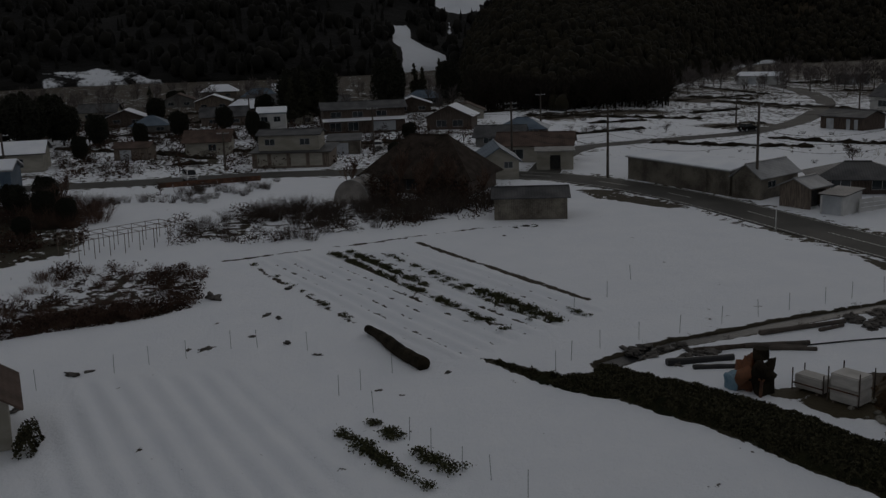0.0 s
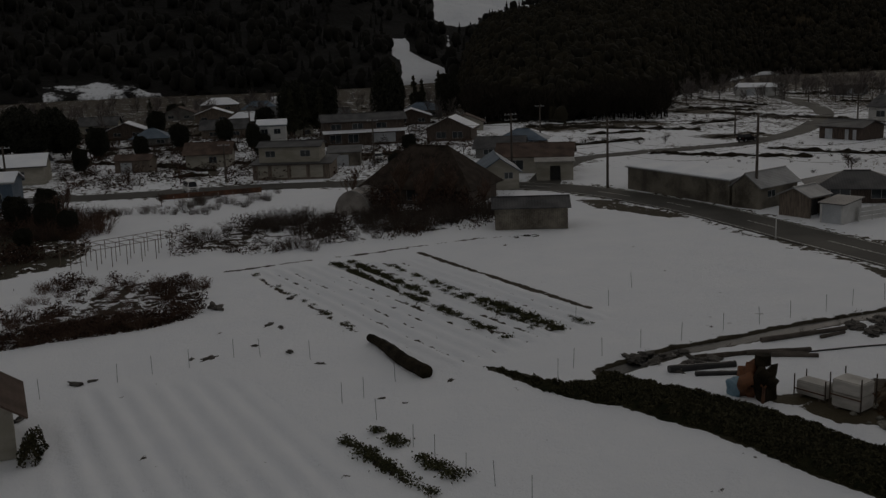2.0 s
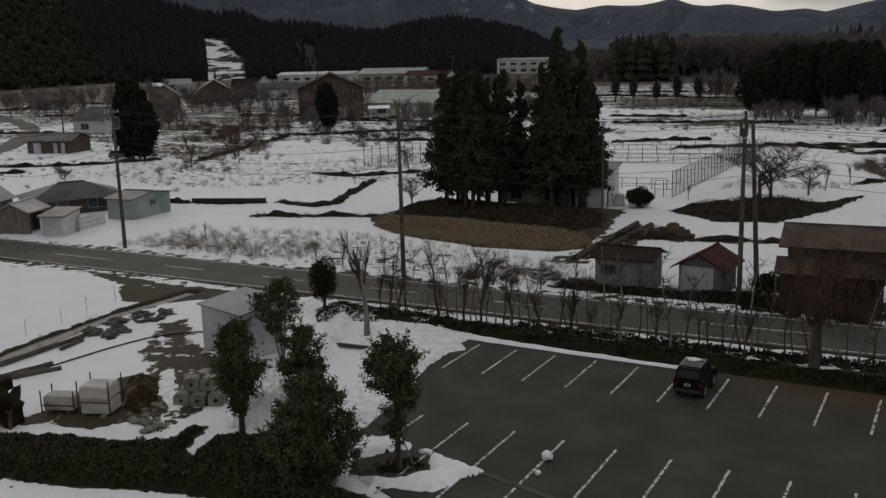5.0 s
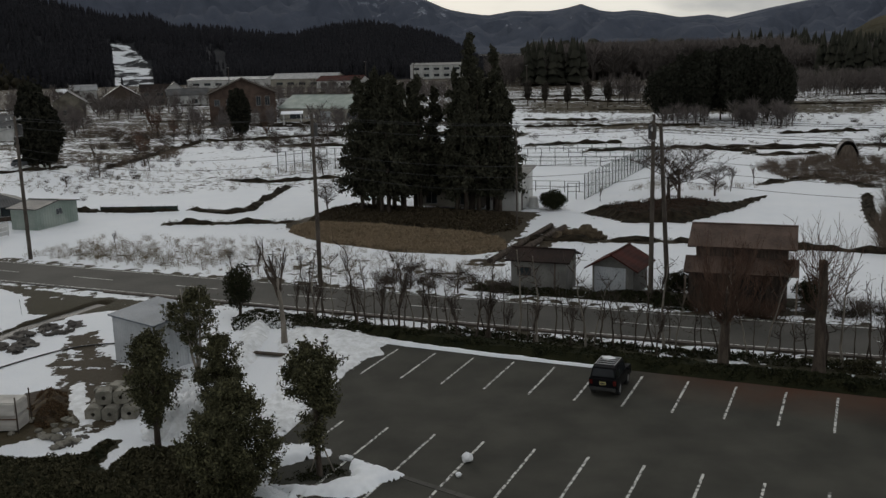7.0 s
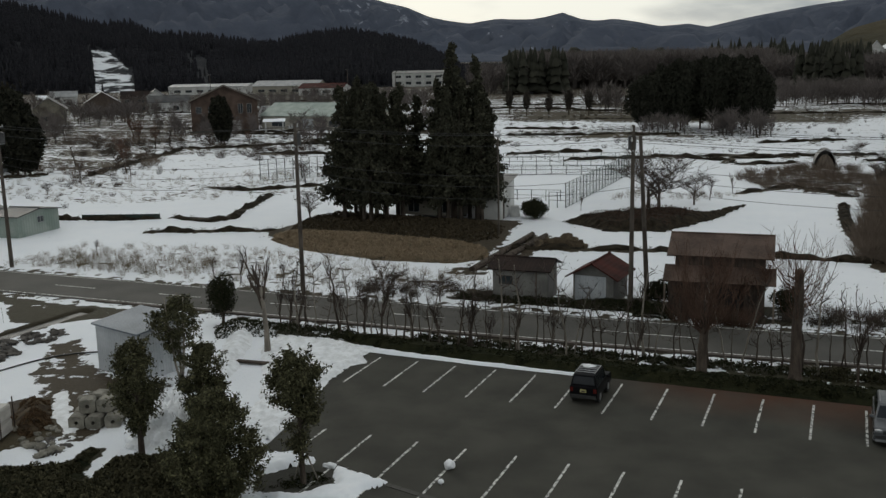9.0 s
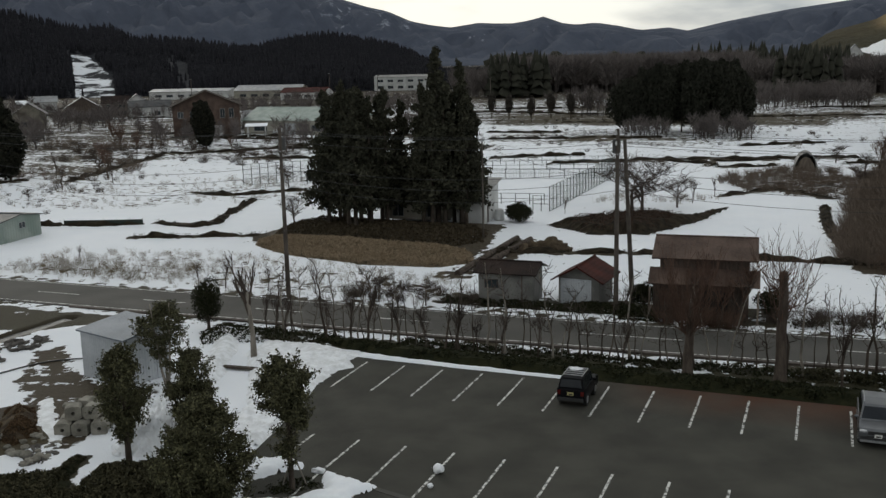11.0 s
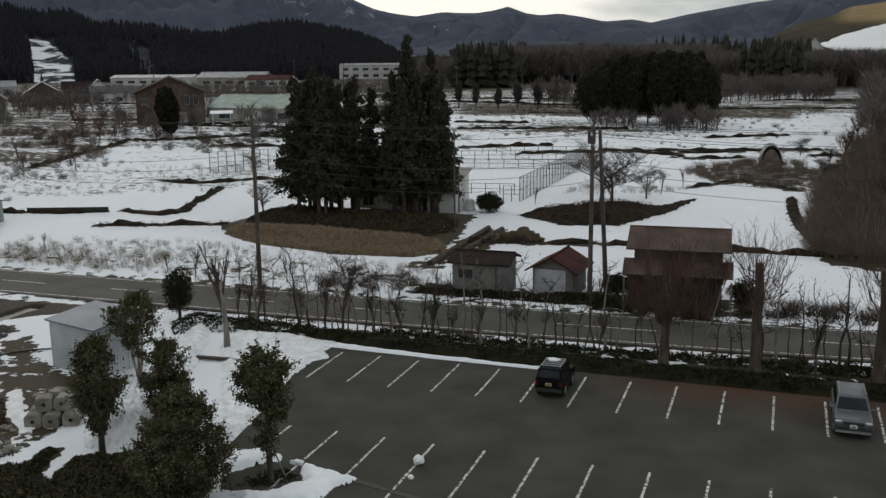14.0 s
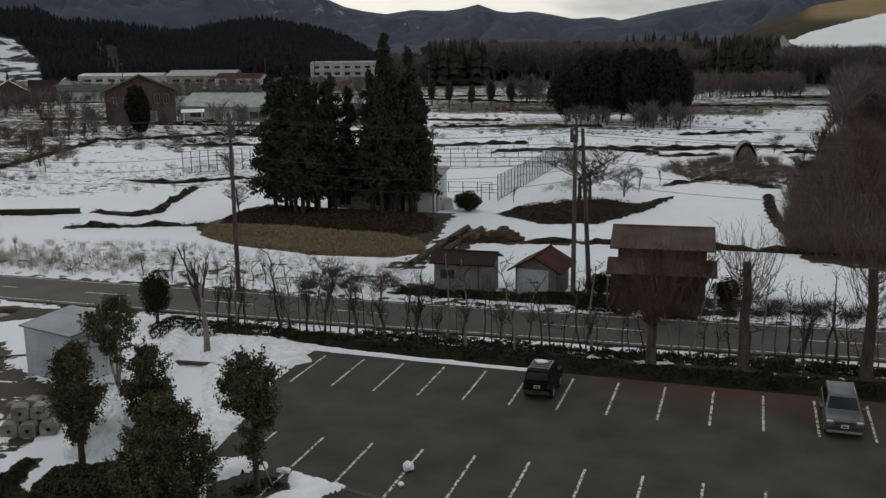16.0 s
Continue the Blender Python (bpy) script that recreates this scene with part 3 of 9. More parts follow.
def ground_material():
    """Snow that gives way, with a ragged edge, to soil, dead grass and turf."""
    m = bpy.data.materials.new("snowy_ground")
    m.use_nodes = True
    n, l = m.node_tree.nodes, m.node_tree.links
    b = n["Principled BSDF"]
    at, sep, geo = n.new("ShaderNodeAttribute"), n.new("ShaderNodeSeparateColor"), n.new("ShaderNodeNewGeometry")
    at.attribute_name = "cover"
    l.new(at.outputs["Color"], sep.inputs["Color"])

    def wob(scale, detail, stretch=(1, 1, 1)):
        t, mp = n.new("ShaderNodeTexNoise"), n.new("ShaderNodeMapping")
        mp.inputs["Scale"].default_value = stretch
        t.inputs["Scale"].default_value, t.inputs["Detail"].default_value, t.inputs["Roughness"].default_value = scale, detail, 0.6
        l.new(geo.outputs["Position"], mp.inputs["Vector"])
        l.new(mp.outputs["Vector"], t.inputs["Vector"])
        return t.outputs["Fac"]

    def math_(op, a, c, d=None):
        q = n.new("ShaderNodeMath")
        q.operation = op
        for i, v in enumerate((a, c, d)):
            if v is None:
                continue
            if isinstance(v, (int, float)):
                q.inputs[i].default_value = v
            else:
                l.new(v, q.inputs[i])
        return q.outputs[0]

    def blend(f, a, c):
        q = n.new("ShaderNodeMix")
        q.data_type = "RGBA"
        for i, v in ((0, f), (6, a), (7, c)):
            if isinstance(v, tuple):
                q.inputs[i].default_value = (*v, 1)
            elif isinstance(v, (int, float)):
                q.inputs[i].default_value = v
            else:
                l.new(v, q.inputs[i])
        return q.outputs[2]

    # patches: a coarse and a fine raggedness are added to the bareness
    mix = math_("ADD", math_("MULTIPLY", wob(0.9, 7), 0.62), math_("MULTIPLY", wob(0.09, 5, (1.0, 2.2, 1.0)), 0.38))
    edge = math_("ADD", sep.outputs[0], math_("MULTIPLY", math_("SUBTRACT", mix, 0.5), 3.2))
    mr = n.new("ShaderNodeMapRange")
    mr.interpolation_type = "SMOOTHSTEP"
    mr.inputs[1].default_value, mr.inputs[2].default_value = 0.47, 0.55
    l.new(edge, mr.inputs[0])
    bare = mr.outputs[0]
    grain = wob(9.0, 4)
    soil = blend(grain, (0.020, 0.014, 0.010), (0.058, 0.041, 0.029))
    straw = blend(grain, (0.040, 0.033, 0.018), (0.094, 0.076, 0.043))
    turf = blend(grain, (0.014, 0.016, 0.008), (0.044, 0.043, 0.020))
    low = blend(sep.outputs[2], blend(sep.outputs[1], soil, straw), turf)
    snow = blend(wob(0.3, 5), (0.74, 0.77, 0.82), (0.85, 0.865, 0.89))
    l.new(blend(bare, snow, low), b.inputs["Base Color"])
    b.inputs["Roughness"].default_value, b.inputs["Specular IOR Level"].default_value = 0.8, 0.2
    bp = n.new("ShaderNodeBump")
    bp.inputs["Strength"].default_value, bp.inputs["Distance"].default_value = 0.85, 0.11
    l.new(math_("ADD", wob(2.5, 5), math_("MULTIPLY", math_("SUBTRACT", grain, math_("MULTIPLY", bare, 0.6)), 0.7)), bp.inputs["Height"])
    l.new(bp.outputs["Normal"], b.inputs["Normal"])
    return m


def spread_out(lo, hi, cell, reach, tight=None):
    """Grid stops: even between lo and hi, closer in a tight stretch, then ever wider out to the reach."""
    mid = list(np.arange(lo, hi, cell))
    if tight:
        mid = [v for v in mid if v < tight[0]] + list(np.arange(tight[0], tight[1], tight[2])) + [v for v in mid if v > tight[1]]
    up, step = [], cell
    while (up[-1] if up else mid[-1]) < reach:
        step *= 1.12
        up.append((up[-1] if up else mid[-1]) + step)
    down, step = [], cell
    while (down[-1] if down else mid[0]) > -reach:
        step *= 1.12
        down.append((down[-1] if down else mid[0]) - step)
    return np.array(down[::-1] + mid + up)


gx = np.concatenate([spread_out(-75, 32, 0.45, 4800, (-62, -2, 0.3))])
gy = np.concatenate([spread_out(-62, 84, 0.45, 4800, (-61, 4, 0.22))])
GX, GY = np.meshgrid(gx, gy)
GZ = relief(GX, GY)
ny, nx = GX.shape
gi = np.arange(nx * ny).reshape(ny, nx)
gq = np.stack([gi[:-1, :-1], gi[:-1, 1:], gi[1:, 1:], gi[1:, :-1]], -1).reshape(-1, 4)
gm = bpy.data.meshes.new("ground")
gm.vertices.add(nx * ny)
gm.vertices.foreach_set("co", np.stack([GX, GY, GZ], -1).astype(np.float32).ravel())
gm.loops.add(gq.size)
gm.loops.foreach_set("vertex_index", gq.ravel().astype(np.int32))
gm.polygons.add(len(gq))
gm.polygons.foreach_set("loop_start", (np.arange(len(gq)) * 4).astype(np.int32))
gm.update(calc_edges=True)
gm.shade_smooth()
gc = gm.attributes.new("cover", "FLOAT_COLOR", "POINT")
gc.data.foreach_set("color", cover(GX, GY).astype(np.float32).ravel())
gm.materials.append(ground_material())
ground = tagged(new("ground", gm), "snow-covered farmland with bare earth and dead grass showing through", "ground", kind="structure")


def ground_z(x, y):
    return float(relief(np.array([[x]]), np.array([[y]]))[0, 0])


# ---- roads ----
road = tagged(new("road", ribbon(ROAD_LINE, 6.4, 0.03, 0.25).mesh("road")), "cleared grey asphalt road with white lines between snowy fields", "road", kind="structure")
road.data.materials.append(ROAD)
back_road = tagged(new("road", ribbon(FAR_ROAD, 4.6, 0.02, 0.25).mesh("road")), "narrow cleared asphalt side road", "road", kind="structure")
back_road.data.materials.append(ROAD)
near_part = [p for p in ROAD_LINE if -100 < p[0] < 62]
for side in (2.85, -2.85):
    part("edge_line", ribbon(offset_line(near_part, side), 0.13, 0.036, 0.004), PAINT, road)
seg = smooth_line(near_part, 1.0)
k = 0
while k + 5 < len(seg):
    part("centre_dash", ribbon(seg[k:k + 5], 0.14, 0.036, 0.004), PAINT, road)
    k += 10
gutter = offset_line([p for p in ROAD_LINE if -30 < p[0] < 70], -3.45)
kerb = tagged(new("kerb", ribbon(gutter, 0.35, 0.14, 0.3).mesh("kerb")), "low concrete kerb along the road", "kerb", kind="structure")
kerb.data.materials.append(POLE)

# ---- car park ----
lot_geo = Geo().prism(LOT, -0.3, 0.02)
car_park = tagged(new("car_park", lot_geo.mesh("car_park")), "dark asphalt car park with worn white bay lines", "car park", kind="structure")
car_park.data.materials.append(ASPHALT)
an, al = ASPHALT.node_tree.nodes, ASPHALT.node_tree.links
a_bsdf = an["Principled BSDF"]
a_from = a_bsdf.inputs["Base Color"].links[0].from_socket
a_geo, a_sep, a_mix, a_noise = an.new("ShaderNodeNewGeometry"), an.new("ShaderNodeSeparateXYZ"), an.new("ShaderNodeMix"), an.new("ShaderNodeTexNoise")
a_noise.inputs["Scale"].default_value, a_noise.inputs["Detail"].default_value = 0.5, 5
a_y, a_x, a_m, a_n = (an.new("ShaderNodeMapRange"), an.new("ShaderNodeMapRange"), an.new("ShaderNodeMath"), an.new("ShaderNodeMath"))
a_y.inputs[1].default_value, a_y.inputs[2].default_value = -3.6, 0.6
a_x.inputs[1].default_value, a_x.inputs[2].default_value = 14.0, 20.0
a_m.operation = a_n.operation = "MULTIPLY"
al.new(a_geo.outputs["Position"], a_sep.inputs[0])
al.new(a_geo.outputs["Position"], a_noise.inputs["Vector"])
al.new(a_sep.outputs["Y"], a_y.inputs[0])
al.new(a_sep.outputs["X"], a_x.inputs[0])
al.new(a_y.outputs[0], a_m.inputs[0])
al.new(a_x.outputs[0], a_m.inputs[1])
al.new(a_m.outputs[0], a_n.inputs[0])
al.new(a_noise.outputs["Fac"], a_n.inputs[1])
a_mix.data_type = "RGBA"
al.new(a_n.outputs[0], a_mix.inputs[0])
al.new(a_from, a_mix.inputs[6])
a_mix.inputs[7].default_value = (0.092, 0.031, 0.013, 1)
al.new(a_mix.outputs[2], a_bsdf.inputs["Base Color"])
for i in range(0, 24):
    part("bay_line", Geo().box(i * 2.5 - 0.06, i * 2.5 + 0.06, -4.83, 0.0, 0.02, 0.027), PAINT, car_park)
for i in range(-2, 22):
    part("bay_line", Geo().box(i * 2.5 + 5.01, i * 2.5 + 5.13, -21.0, -11.4, 0.02, 0.027), PAINT, car_park)

# ---- field banks ----
BANK_SOIL = material("bank_soil", (0.011, 0.009, 0.006), (0.034, 0.027, 0.018), 1.3, 0.95, 0.9, 12.0, spec=0.1)


def bank_strip(line, w, h, seed):
    """A low earth bank along a line, uneven in width and height, with a ragged crest."""
    pts = smooth_line(line, 0.7)
    rs = np.random.RandomState(seed)
    n = len(pts)
    wob = [0.75 + 0.35 * math.sin(0.9 * i + seed) + 0.3 * rs.uniform(-1, 1) for i in range(n)]
    end = [min(1.0, 0.35 + 0.25 * min(i, n - 1 - i)) for i in range(n)]
    gz = np.maximum(relief(np.array([q[0] for q in pts]), np.array([q[1] for q in pts])), 0) * 0.5
    rows = []
    for off, up in ((0.5, -0.3), (0.36, 0.55), (0.1, 1.0), (-0.14, 0.92), (-0.38, 0.5), (-0.5, -0.3)):
        side = offset_line(pts, off * w)
        rows.append([(x + rs.uniform(-0.1, 0.1), y + rs.uniform(-0.1, 0.1), gz[i] + up * h * wob[i] * end[i] * rs.uniform(0.8, 1.2)) for i, (x, y) in enumerate(side)])
    m = len(rows)
    g = Geo()
    g.v = [q for r in rows for q in r]
    g.f = [(j * n + i, j * n + i + 1, (j + 1) * n + i + 1, (j + 1) * n + i) for j in range(m - 1) for i in range(n - 1)]
    return g


for k, line in enumerate(BANK_LINES):
    far = k >= 20
    ob = solid("field_bank", bank_strip(line, 1.8 if far else 1.25, 0.42 if far else 0.5, k), BANK_SOIL, "low bank of dark earth and dead grass between snowy plots", "bank", kind="structure")
mound = solid("earth_mound", heap(ISLE, 0.85, 0.45, 1.8, 77, 0.35, 2.2, 0.5, 0.1), BANK_SOIL, "dark brown earth mound amid the snowy plots", "mound", kind="structure")
# ---- hills and mountains round the valley ----
HUB = (25.5, -51.0, 18.3)


def by_heading(rows):
    """Values by heading (degrees to the left of +y), read off between the given rows."""
    r = sorted(rows)
    a, b = [q[0] for q in r], [q[1] for q in r]
    return lambda h: np.interp(h, a, b)


def in_sky(az, el, poly):
    return ramp01(inside(az, el, poly), -0.08, 0.08)


BIG_TOP = by_heading([(60, -3), (63, 2.4), (66, 4.4), (70, 5.2), (80, 6.5), (100, 7.5), (130, 6.0), (160, 3.0), (175, -1)])
BIG_FOOT = by_heading([(60, 620), (70, 640), (77, 560), (82, 540), (90, 560), (94, 560), (97, 550), (130, 520), (175, 520)])
NEAR_TOP = by_heading([(41.5, -2.8), (42.6, -1.9), (42.9, -1.0), (44.05, 0.0), (45.5, 0.93), (46.9, 1.87), (48.2, 2.75), (50, 3.6), (53, 4.2), (58, 4.2), (62, 3.7), (65, 3.2), (68, 2.8), (69.8, 2.5), (70.8, 1.7), (71.5, 0.6), (72.0, -1.2), (72.5, -2.8)])
NEAR_FOOT = by_heading([(41, 640), (46, 620), (52, 560), (55, 560), (58, 420), (60, 340), (63, 280), (66, 245), (69, 270), (71.5, 330), (73, 400)])
DARK_TOP = by_heading([(18, -2.4), (20.5, -1.2), (21.75, -0.32), (22.7, 0.29), (24, 0.87), (25.3, 1.22), (26.6, 1.48), (27.9, 1.7), (29.15, 1.61), (30.4, 1.5), (31.7, 1.18), (32.7, 1.02), (34.3, 1.24), (35.5, 1.49), (37, 1.62), (38.6, 1.66), (39.1, 1.8), (39.5, 2.1), (39.9, 2.3), (41.5, 2.23), (42.9, 2.55), (44.3, 3.0), (46.2, 3.4), (50, 4.0), (56, 3.6)])
DARK_FOOT = by_heading([(18, 560), (30, 560), (45, 600), (56, 700)])
RIGHT_TOP = by_heading([(4.5, -1.6), (2.6, -0.8), (1.4, 0.1), (0.2, 0.85), (-2.0, 1.42), (-2.6, 1.75), (-4.3, 1.97), (-6.2, 2.2), (-12, 3.6), (-25, 5.0), (-50, 4.0), (-80, 1)])
FAR_TOP = by_heading([(-90, 1.5), (-40, 4.5), (-12, 4.2), (-6, 3.3), (-2, 2.6), (2.3, 2.1), (3.4, 1.92), (5.45, 1.58), (7.65, 1.12), (8.7, 1.32), (10.25, 1.22), (11.5, 1.5), (12.75, 1.7), (13.8, 1.62), (14.6, 1.72), (15.7, 2.12), (16.6, 1.9), (17.5, 1.78), (18.5, 1.8), (19.4, 1.86), (21, 1.63), (22.2, 1.8), (23.3, 2.04), (24.6, 2.62), (25.9, 2.92), (26.5, 3.12), (27.8, 3.5), (30, 4.3), (34, 5.3), (45, 6.4), (60, 6.8), (75, 7.0), (120, 4), (175, 1)])


def hill_body(name, headings, foot, top, depth, mat, label, lumps, tags=None, seed=5, woods=0.0):
    """A hill round part of the valley: rises from its foot to a crest seen at a given height, then falls away."""
    az = np.arange(*headings)
    k = np.concatenate([np.linspace(0, 1, 44) ** 1.4, np.linspace(1.05, 2.0, 8)])
    A, K = np.meshgrid(az, k)
    F = foot(A) if callable(foot) else foot + 0 * A
    D = depth(A) if callable(depth) else depth + 0 * A
    R = F + D * K
    crest = HUB[2] + (F + D) * np.tan(np.radians(top(A))) - woods
    rise = np.where(K <= 1, np.power(np.clip(K, 0, 1), 0.9), 1 - 0.5 * (K - 1))
    w1, w2 = Waves(seed), Waves(seed + 1)
    X, Y = HUB[0] - R * np.sin(np.radians(A)), HUB[1] + R * np.cos(np.radians(A))
    ease = ramp01(K, 0, 0.3) * (1 - ramp01(K, 0.75, 0.97))
    Z = crest * rise + lumps * ease * (w1(X, Y, 160) + 0.6 * w2(X, Y, 45))
    roof = HUB[2] + R * np.tan(np.radians(top(A))) - woods - 0.012 * R * (1 - np.clip(K, 0, 1))
    Z = np.where(K < 1, np.minimum(Z, np.maximum(roof, -6)), Z)
    Z = np.where(K == 0, -6, np.maximum(Z, -6))
    n, mcols = A.shape
    gi_ = np.arange(n * mcols).reshape(n, mcols)
    q = np.stack([gi_[:-1, :-1], gi_[1:, :-1], gi_[1:, 1:], gi_[:-1, 1:]], -1).reshape(-1, 4)
    g = Geo()
    g.v = [tuple(p) for p in np.stack([X, Y, Z], -1).reshape(-1, 3)]
    g.f = [tuple(int(i) for i in r) for r in q]
    me = g.mesh(name, True)
    at = me.attributes.new("cover", "FLOAT_COLOR", "POINT")
    el = np.degrees(np.arctan2(Z - HUB[2], R))
    cov = np.zeros((*A.shape, 4))
    cov[..., 3] = 1
    if tags:
        tags(A, el, cov)
    at.data.foreach_set("color", cov.astype(np.float32).ravel())
    me.materials.append(mat)
    return tagged(new(name, me), label, "hill", kind="structure"), (A, K, X, Y, Z, cov)


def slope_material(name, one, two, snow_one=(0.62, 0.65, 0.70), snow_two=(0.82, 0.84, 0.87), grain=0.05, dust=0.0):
    """Wooded slopes with snow where the trees were cleared. Red: snow; green: dry grass."""
    m = bpy.data.materials.new(name)
    m.use_nodes = True
    n, l = m.node_tree.nodes, m.node_tree.links
    b = n["Principled BSDF"]
    at, sep, geo = n.new("ShaderNodeAttribute"), n.new("ShaderNodeSeparateColor"), n.new("ShaderNodeNewGeometry")
    at.attribute_name = "cover"
    l.new(at.outputs["Color"], sep.inputs["Color"])

    def wob(scale, detail):
        t = n.new("ShaderNodeTexNoise")
        t.inputs["Scale"].default_value, t.inputs["Detail"].default_value, t.inputs["Roughness"].default_value = scale, detail, 0.65
        l.new(geo.outputs["Position"], t.inputs["Vector"])
        return t.outputs["Fac"]

    def blend(f, a, c):
        q = n.new("ShaderNodeMix")
        q.data_type = "RGBA"
        for i, v in ((0, f), (6, a), (7, c)):
            if isinstance(v, tuple):
                q.inputs[i].default_value = (*v, 1)
            else:
                l.new(v, q.inputs[i])
        return q.outputs[2]

    fine = wob(grain, 6)
    woods = blend(fine, one, two)
    grass = blend(fine, (0.17, 0.12, 0.06), (0.32, 0.235, 0.12))
    snow = blend(wob(grain * 0.4, 5), snow_one, snow_two)
    ad = n.new("ShaderNodeMath")
    ad.operation = "MULTIPLY_ADD"
    ad.inputs[1].default_value = 0.8
    l.new(fine, ad.inputs[0])
    l.new(sep.outputs[0], ad.inputs[2])
    mr = n.new("ShaderNodeMapRange")
    mr.interpolation_type = "SMOOTHSTEP"
    mr.inputs[1].default_value, mr.inputs[2].default_value = 0.84 - dust, 0.92 + dust
    l.new(ad.outputs[0], mr.inputs[0])
    l.new(blend(mr.outputs[0], blend(sep.outputs[1], woods, grass), snow), b.inputs["Base Color"])
    b.inputs["Roughness"].default_value, b.inputs["Specular IOR Level"].default_value = 0.95, 0.1
    bp = n.new("ShaderNodeBump")
    bp.inputs["Strength"].default_value, bp.inputs["Distance"].default_value = 1.0, 5.0
    l.new(fine, bp.inputs["Height"])
    l.new(bp.outputs["Normal"], b.inputs["Normal"])
    return m


def big_snow(A, el, cov):
    run = in_sky(A, el, [(76.6, 0.9), (75.9, 0.45), (75.4, -0.5), (75.2, -2.3), (73.1, -2.3), (72.9, -0.9), (74.2, -0.3), (74.7, 0.2), (74.75, 0.9)])
    upper = in_sky(A, el, [(73.4, 1.9), (73.2, 4.2), (68.0, 4.2), (66.0, 3.3), (67.0, 2.5), (69.0, 2.4), (71.2, 1.6), (72.3, 1.4)])
    link = in_sky(A, el, [(72.6, -0.9), (72.9, -0.7), (72.5, 1.8), (72.1, 1.7)])
    wing = in_sky(A, el, [(76.5, 0.9), (75.9, 0.9), (75.7, 1.8), (76.2, 1.8)]) * 0.4
    field = 0.47 * in_sky(A, el, [(95.2, -0.85), (92.8, -0.72), (90.2, -0.9), (89.8, -1.5), (88.4, -1.7), (84, -1.8), (84, -2.6), (95.6, -2.6)])
    cov[..., 0] = np.maximum.reduce([run, upper, 0.45 * link, wing, field])


def near_snow(A, el, cov):
    cov[..., 0] = np.maximum(in_sky(A, el, [(58, -2.6), (56.5, -1.9), (54.5, -1.6), (52.6, -2.2), (52, -3), (58, -3.6)]) * 0.5, 0)
    cov[..., 1] = 0.12 * ramp01(el, -1.5, 1.5)


def dark_snow(A, el, cov):
    a = in_sky(A, el, [(42.3, 0.62), (41.4, 0.6), (40.7, 0.12), (40.0, -0.6), (39.9, -2.3), (42.1, -2.3), (42.05, -0.5)]) * 0.5
    c = in_sky(A, el, [(37.7, 0.55), (36.0, 0.15), (35.7, -1.2), (35.2, -1.7), (36.9, -1.7), (37.3, 0.0)]) * 0.30
    cov[..., 0] = np.maximum(a, c)


def right_snow(A, el, cov):
    face = in_sky(A, el, [(-1.3, -0.2), (-2.4, 0.35), (-4.2, 0.8), (-6.5, 1.35), (-14, 2.4), (-30, 2.4), (-30, -1.5), (-4.2, -1.2)])
    cov[..., 0] = face
    cov[..., 1] = ramp01(el, 0.75, 1.3) * (1 - ramp01(A, -2.9, -1.6)) + 0.06 * ramp01(el, 0.3, 0.8) * ramp01(A, -2.9, -1.6)


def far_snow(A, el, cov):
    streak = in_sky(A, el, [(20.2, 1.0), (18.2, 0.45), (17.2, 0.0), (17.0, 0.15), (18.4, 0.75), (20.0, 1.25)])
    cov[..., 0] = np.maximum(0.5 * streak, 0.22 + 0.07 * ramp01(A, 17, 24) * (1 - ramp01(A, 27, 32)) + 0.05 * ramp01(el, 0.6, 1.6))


BIG_HILL, big_grid = hill_body("hill", (60, 175.1, 0.5), BIG_FOOT, BIG_TOP, 900.0, slope_material("wooded_mountain", (0.010, 0.010, 0.010), (0.020, 0.019, 0.017)), "dark wooded mountainside with a snowy ski run", 16, big_snow, 5)
NEAR_HILL, near_grid = hill_body("hill", (41.5, 73.1, 0.25), NEAR_FOOT, NEAR_TOP, 330.0, slope_material("wooded_hill", (0.009, 0.008, 0.006), (0.022, 0.018, 0.012)), "dark wooded hill above the fields", 5, near_snow, 15, 8.0)
DARK_HILL, dark_grid = hill_body("hill", (18, 56.1, 0.25), DARK_FOOT, DARK_TOP, 420.0, slope_material("conifer_hill", (0.017, 0.018, 0.021), (0.032, 0.034, 0.038)), "dark conifer-covered hill with cleared snowy patches", 6, dark_snow, 25, 9.0)
# sunlight on this hill is put into snow colours whiter than elsewhere
RIGHT_HILL, right_grid = hill_body("hill", (-80, 4.6, 0.4), 720.0, RIGHT_TOP, 420.0, slope_material("grassy_hill", (0.022, 0.021, 0.012), (0.055, 0.047, 0.026), (0.76, 0.77, 0.79), (0.88, 0.88, 0.88)), "hill with dry golden grass and a bright snow slope", 4, right_snow, 35)
# distance haze is put into the blue-grey wood and snow colours here
FAR_RANGE, far_grid = hill_body("mountain_range", (-90, 175, 0.35), 1900.0, FAR_TOP, 1500.0, slope_material("haze_tinted_mountains", (0.038, 0.046, 0.066), (0.092, 0.104, 0.136), (0.28, 0.31, 0.37), (0.50, 0.53, 0.59), 0.022, 0.06), "mountain range with thin snow, tinted blue-grey for haze", 70, far_snow, 45)
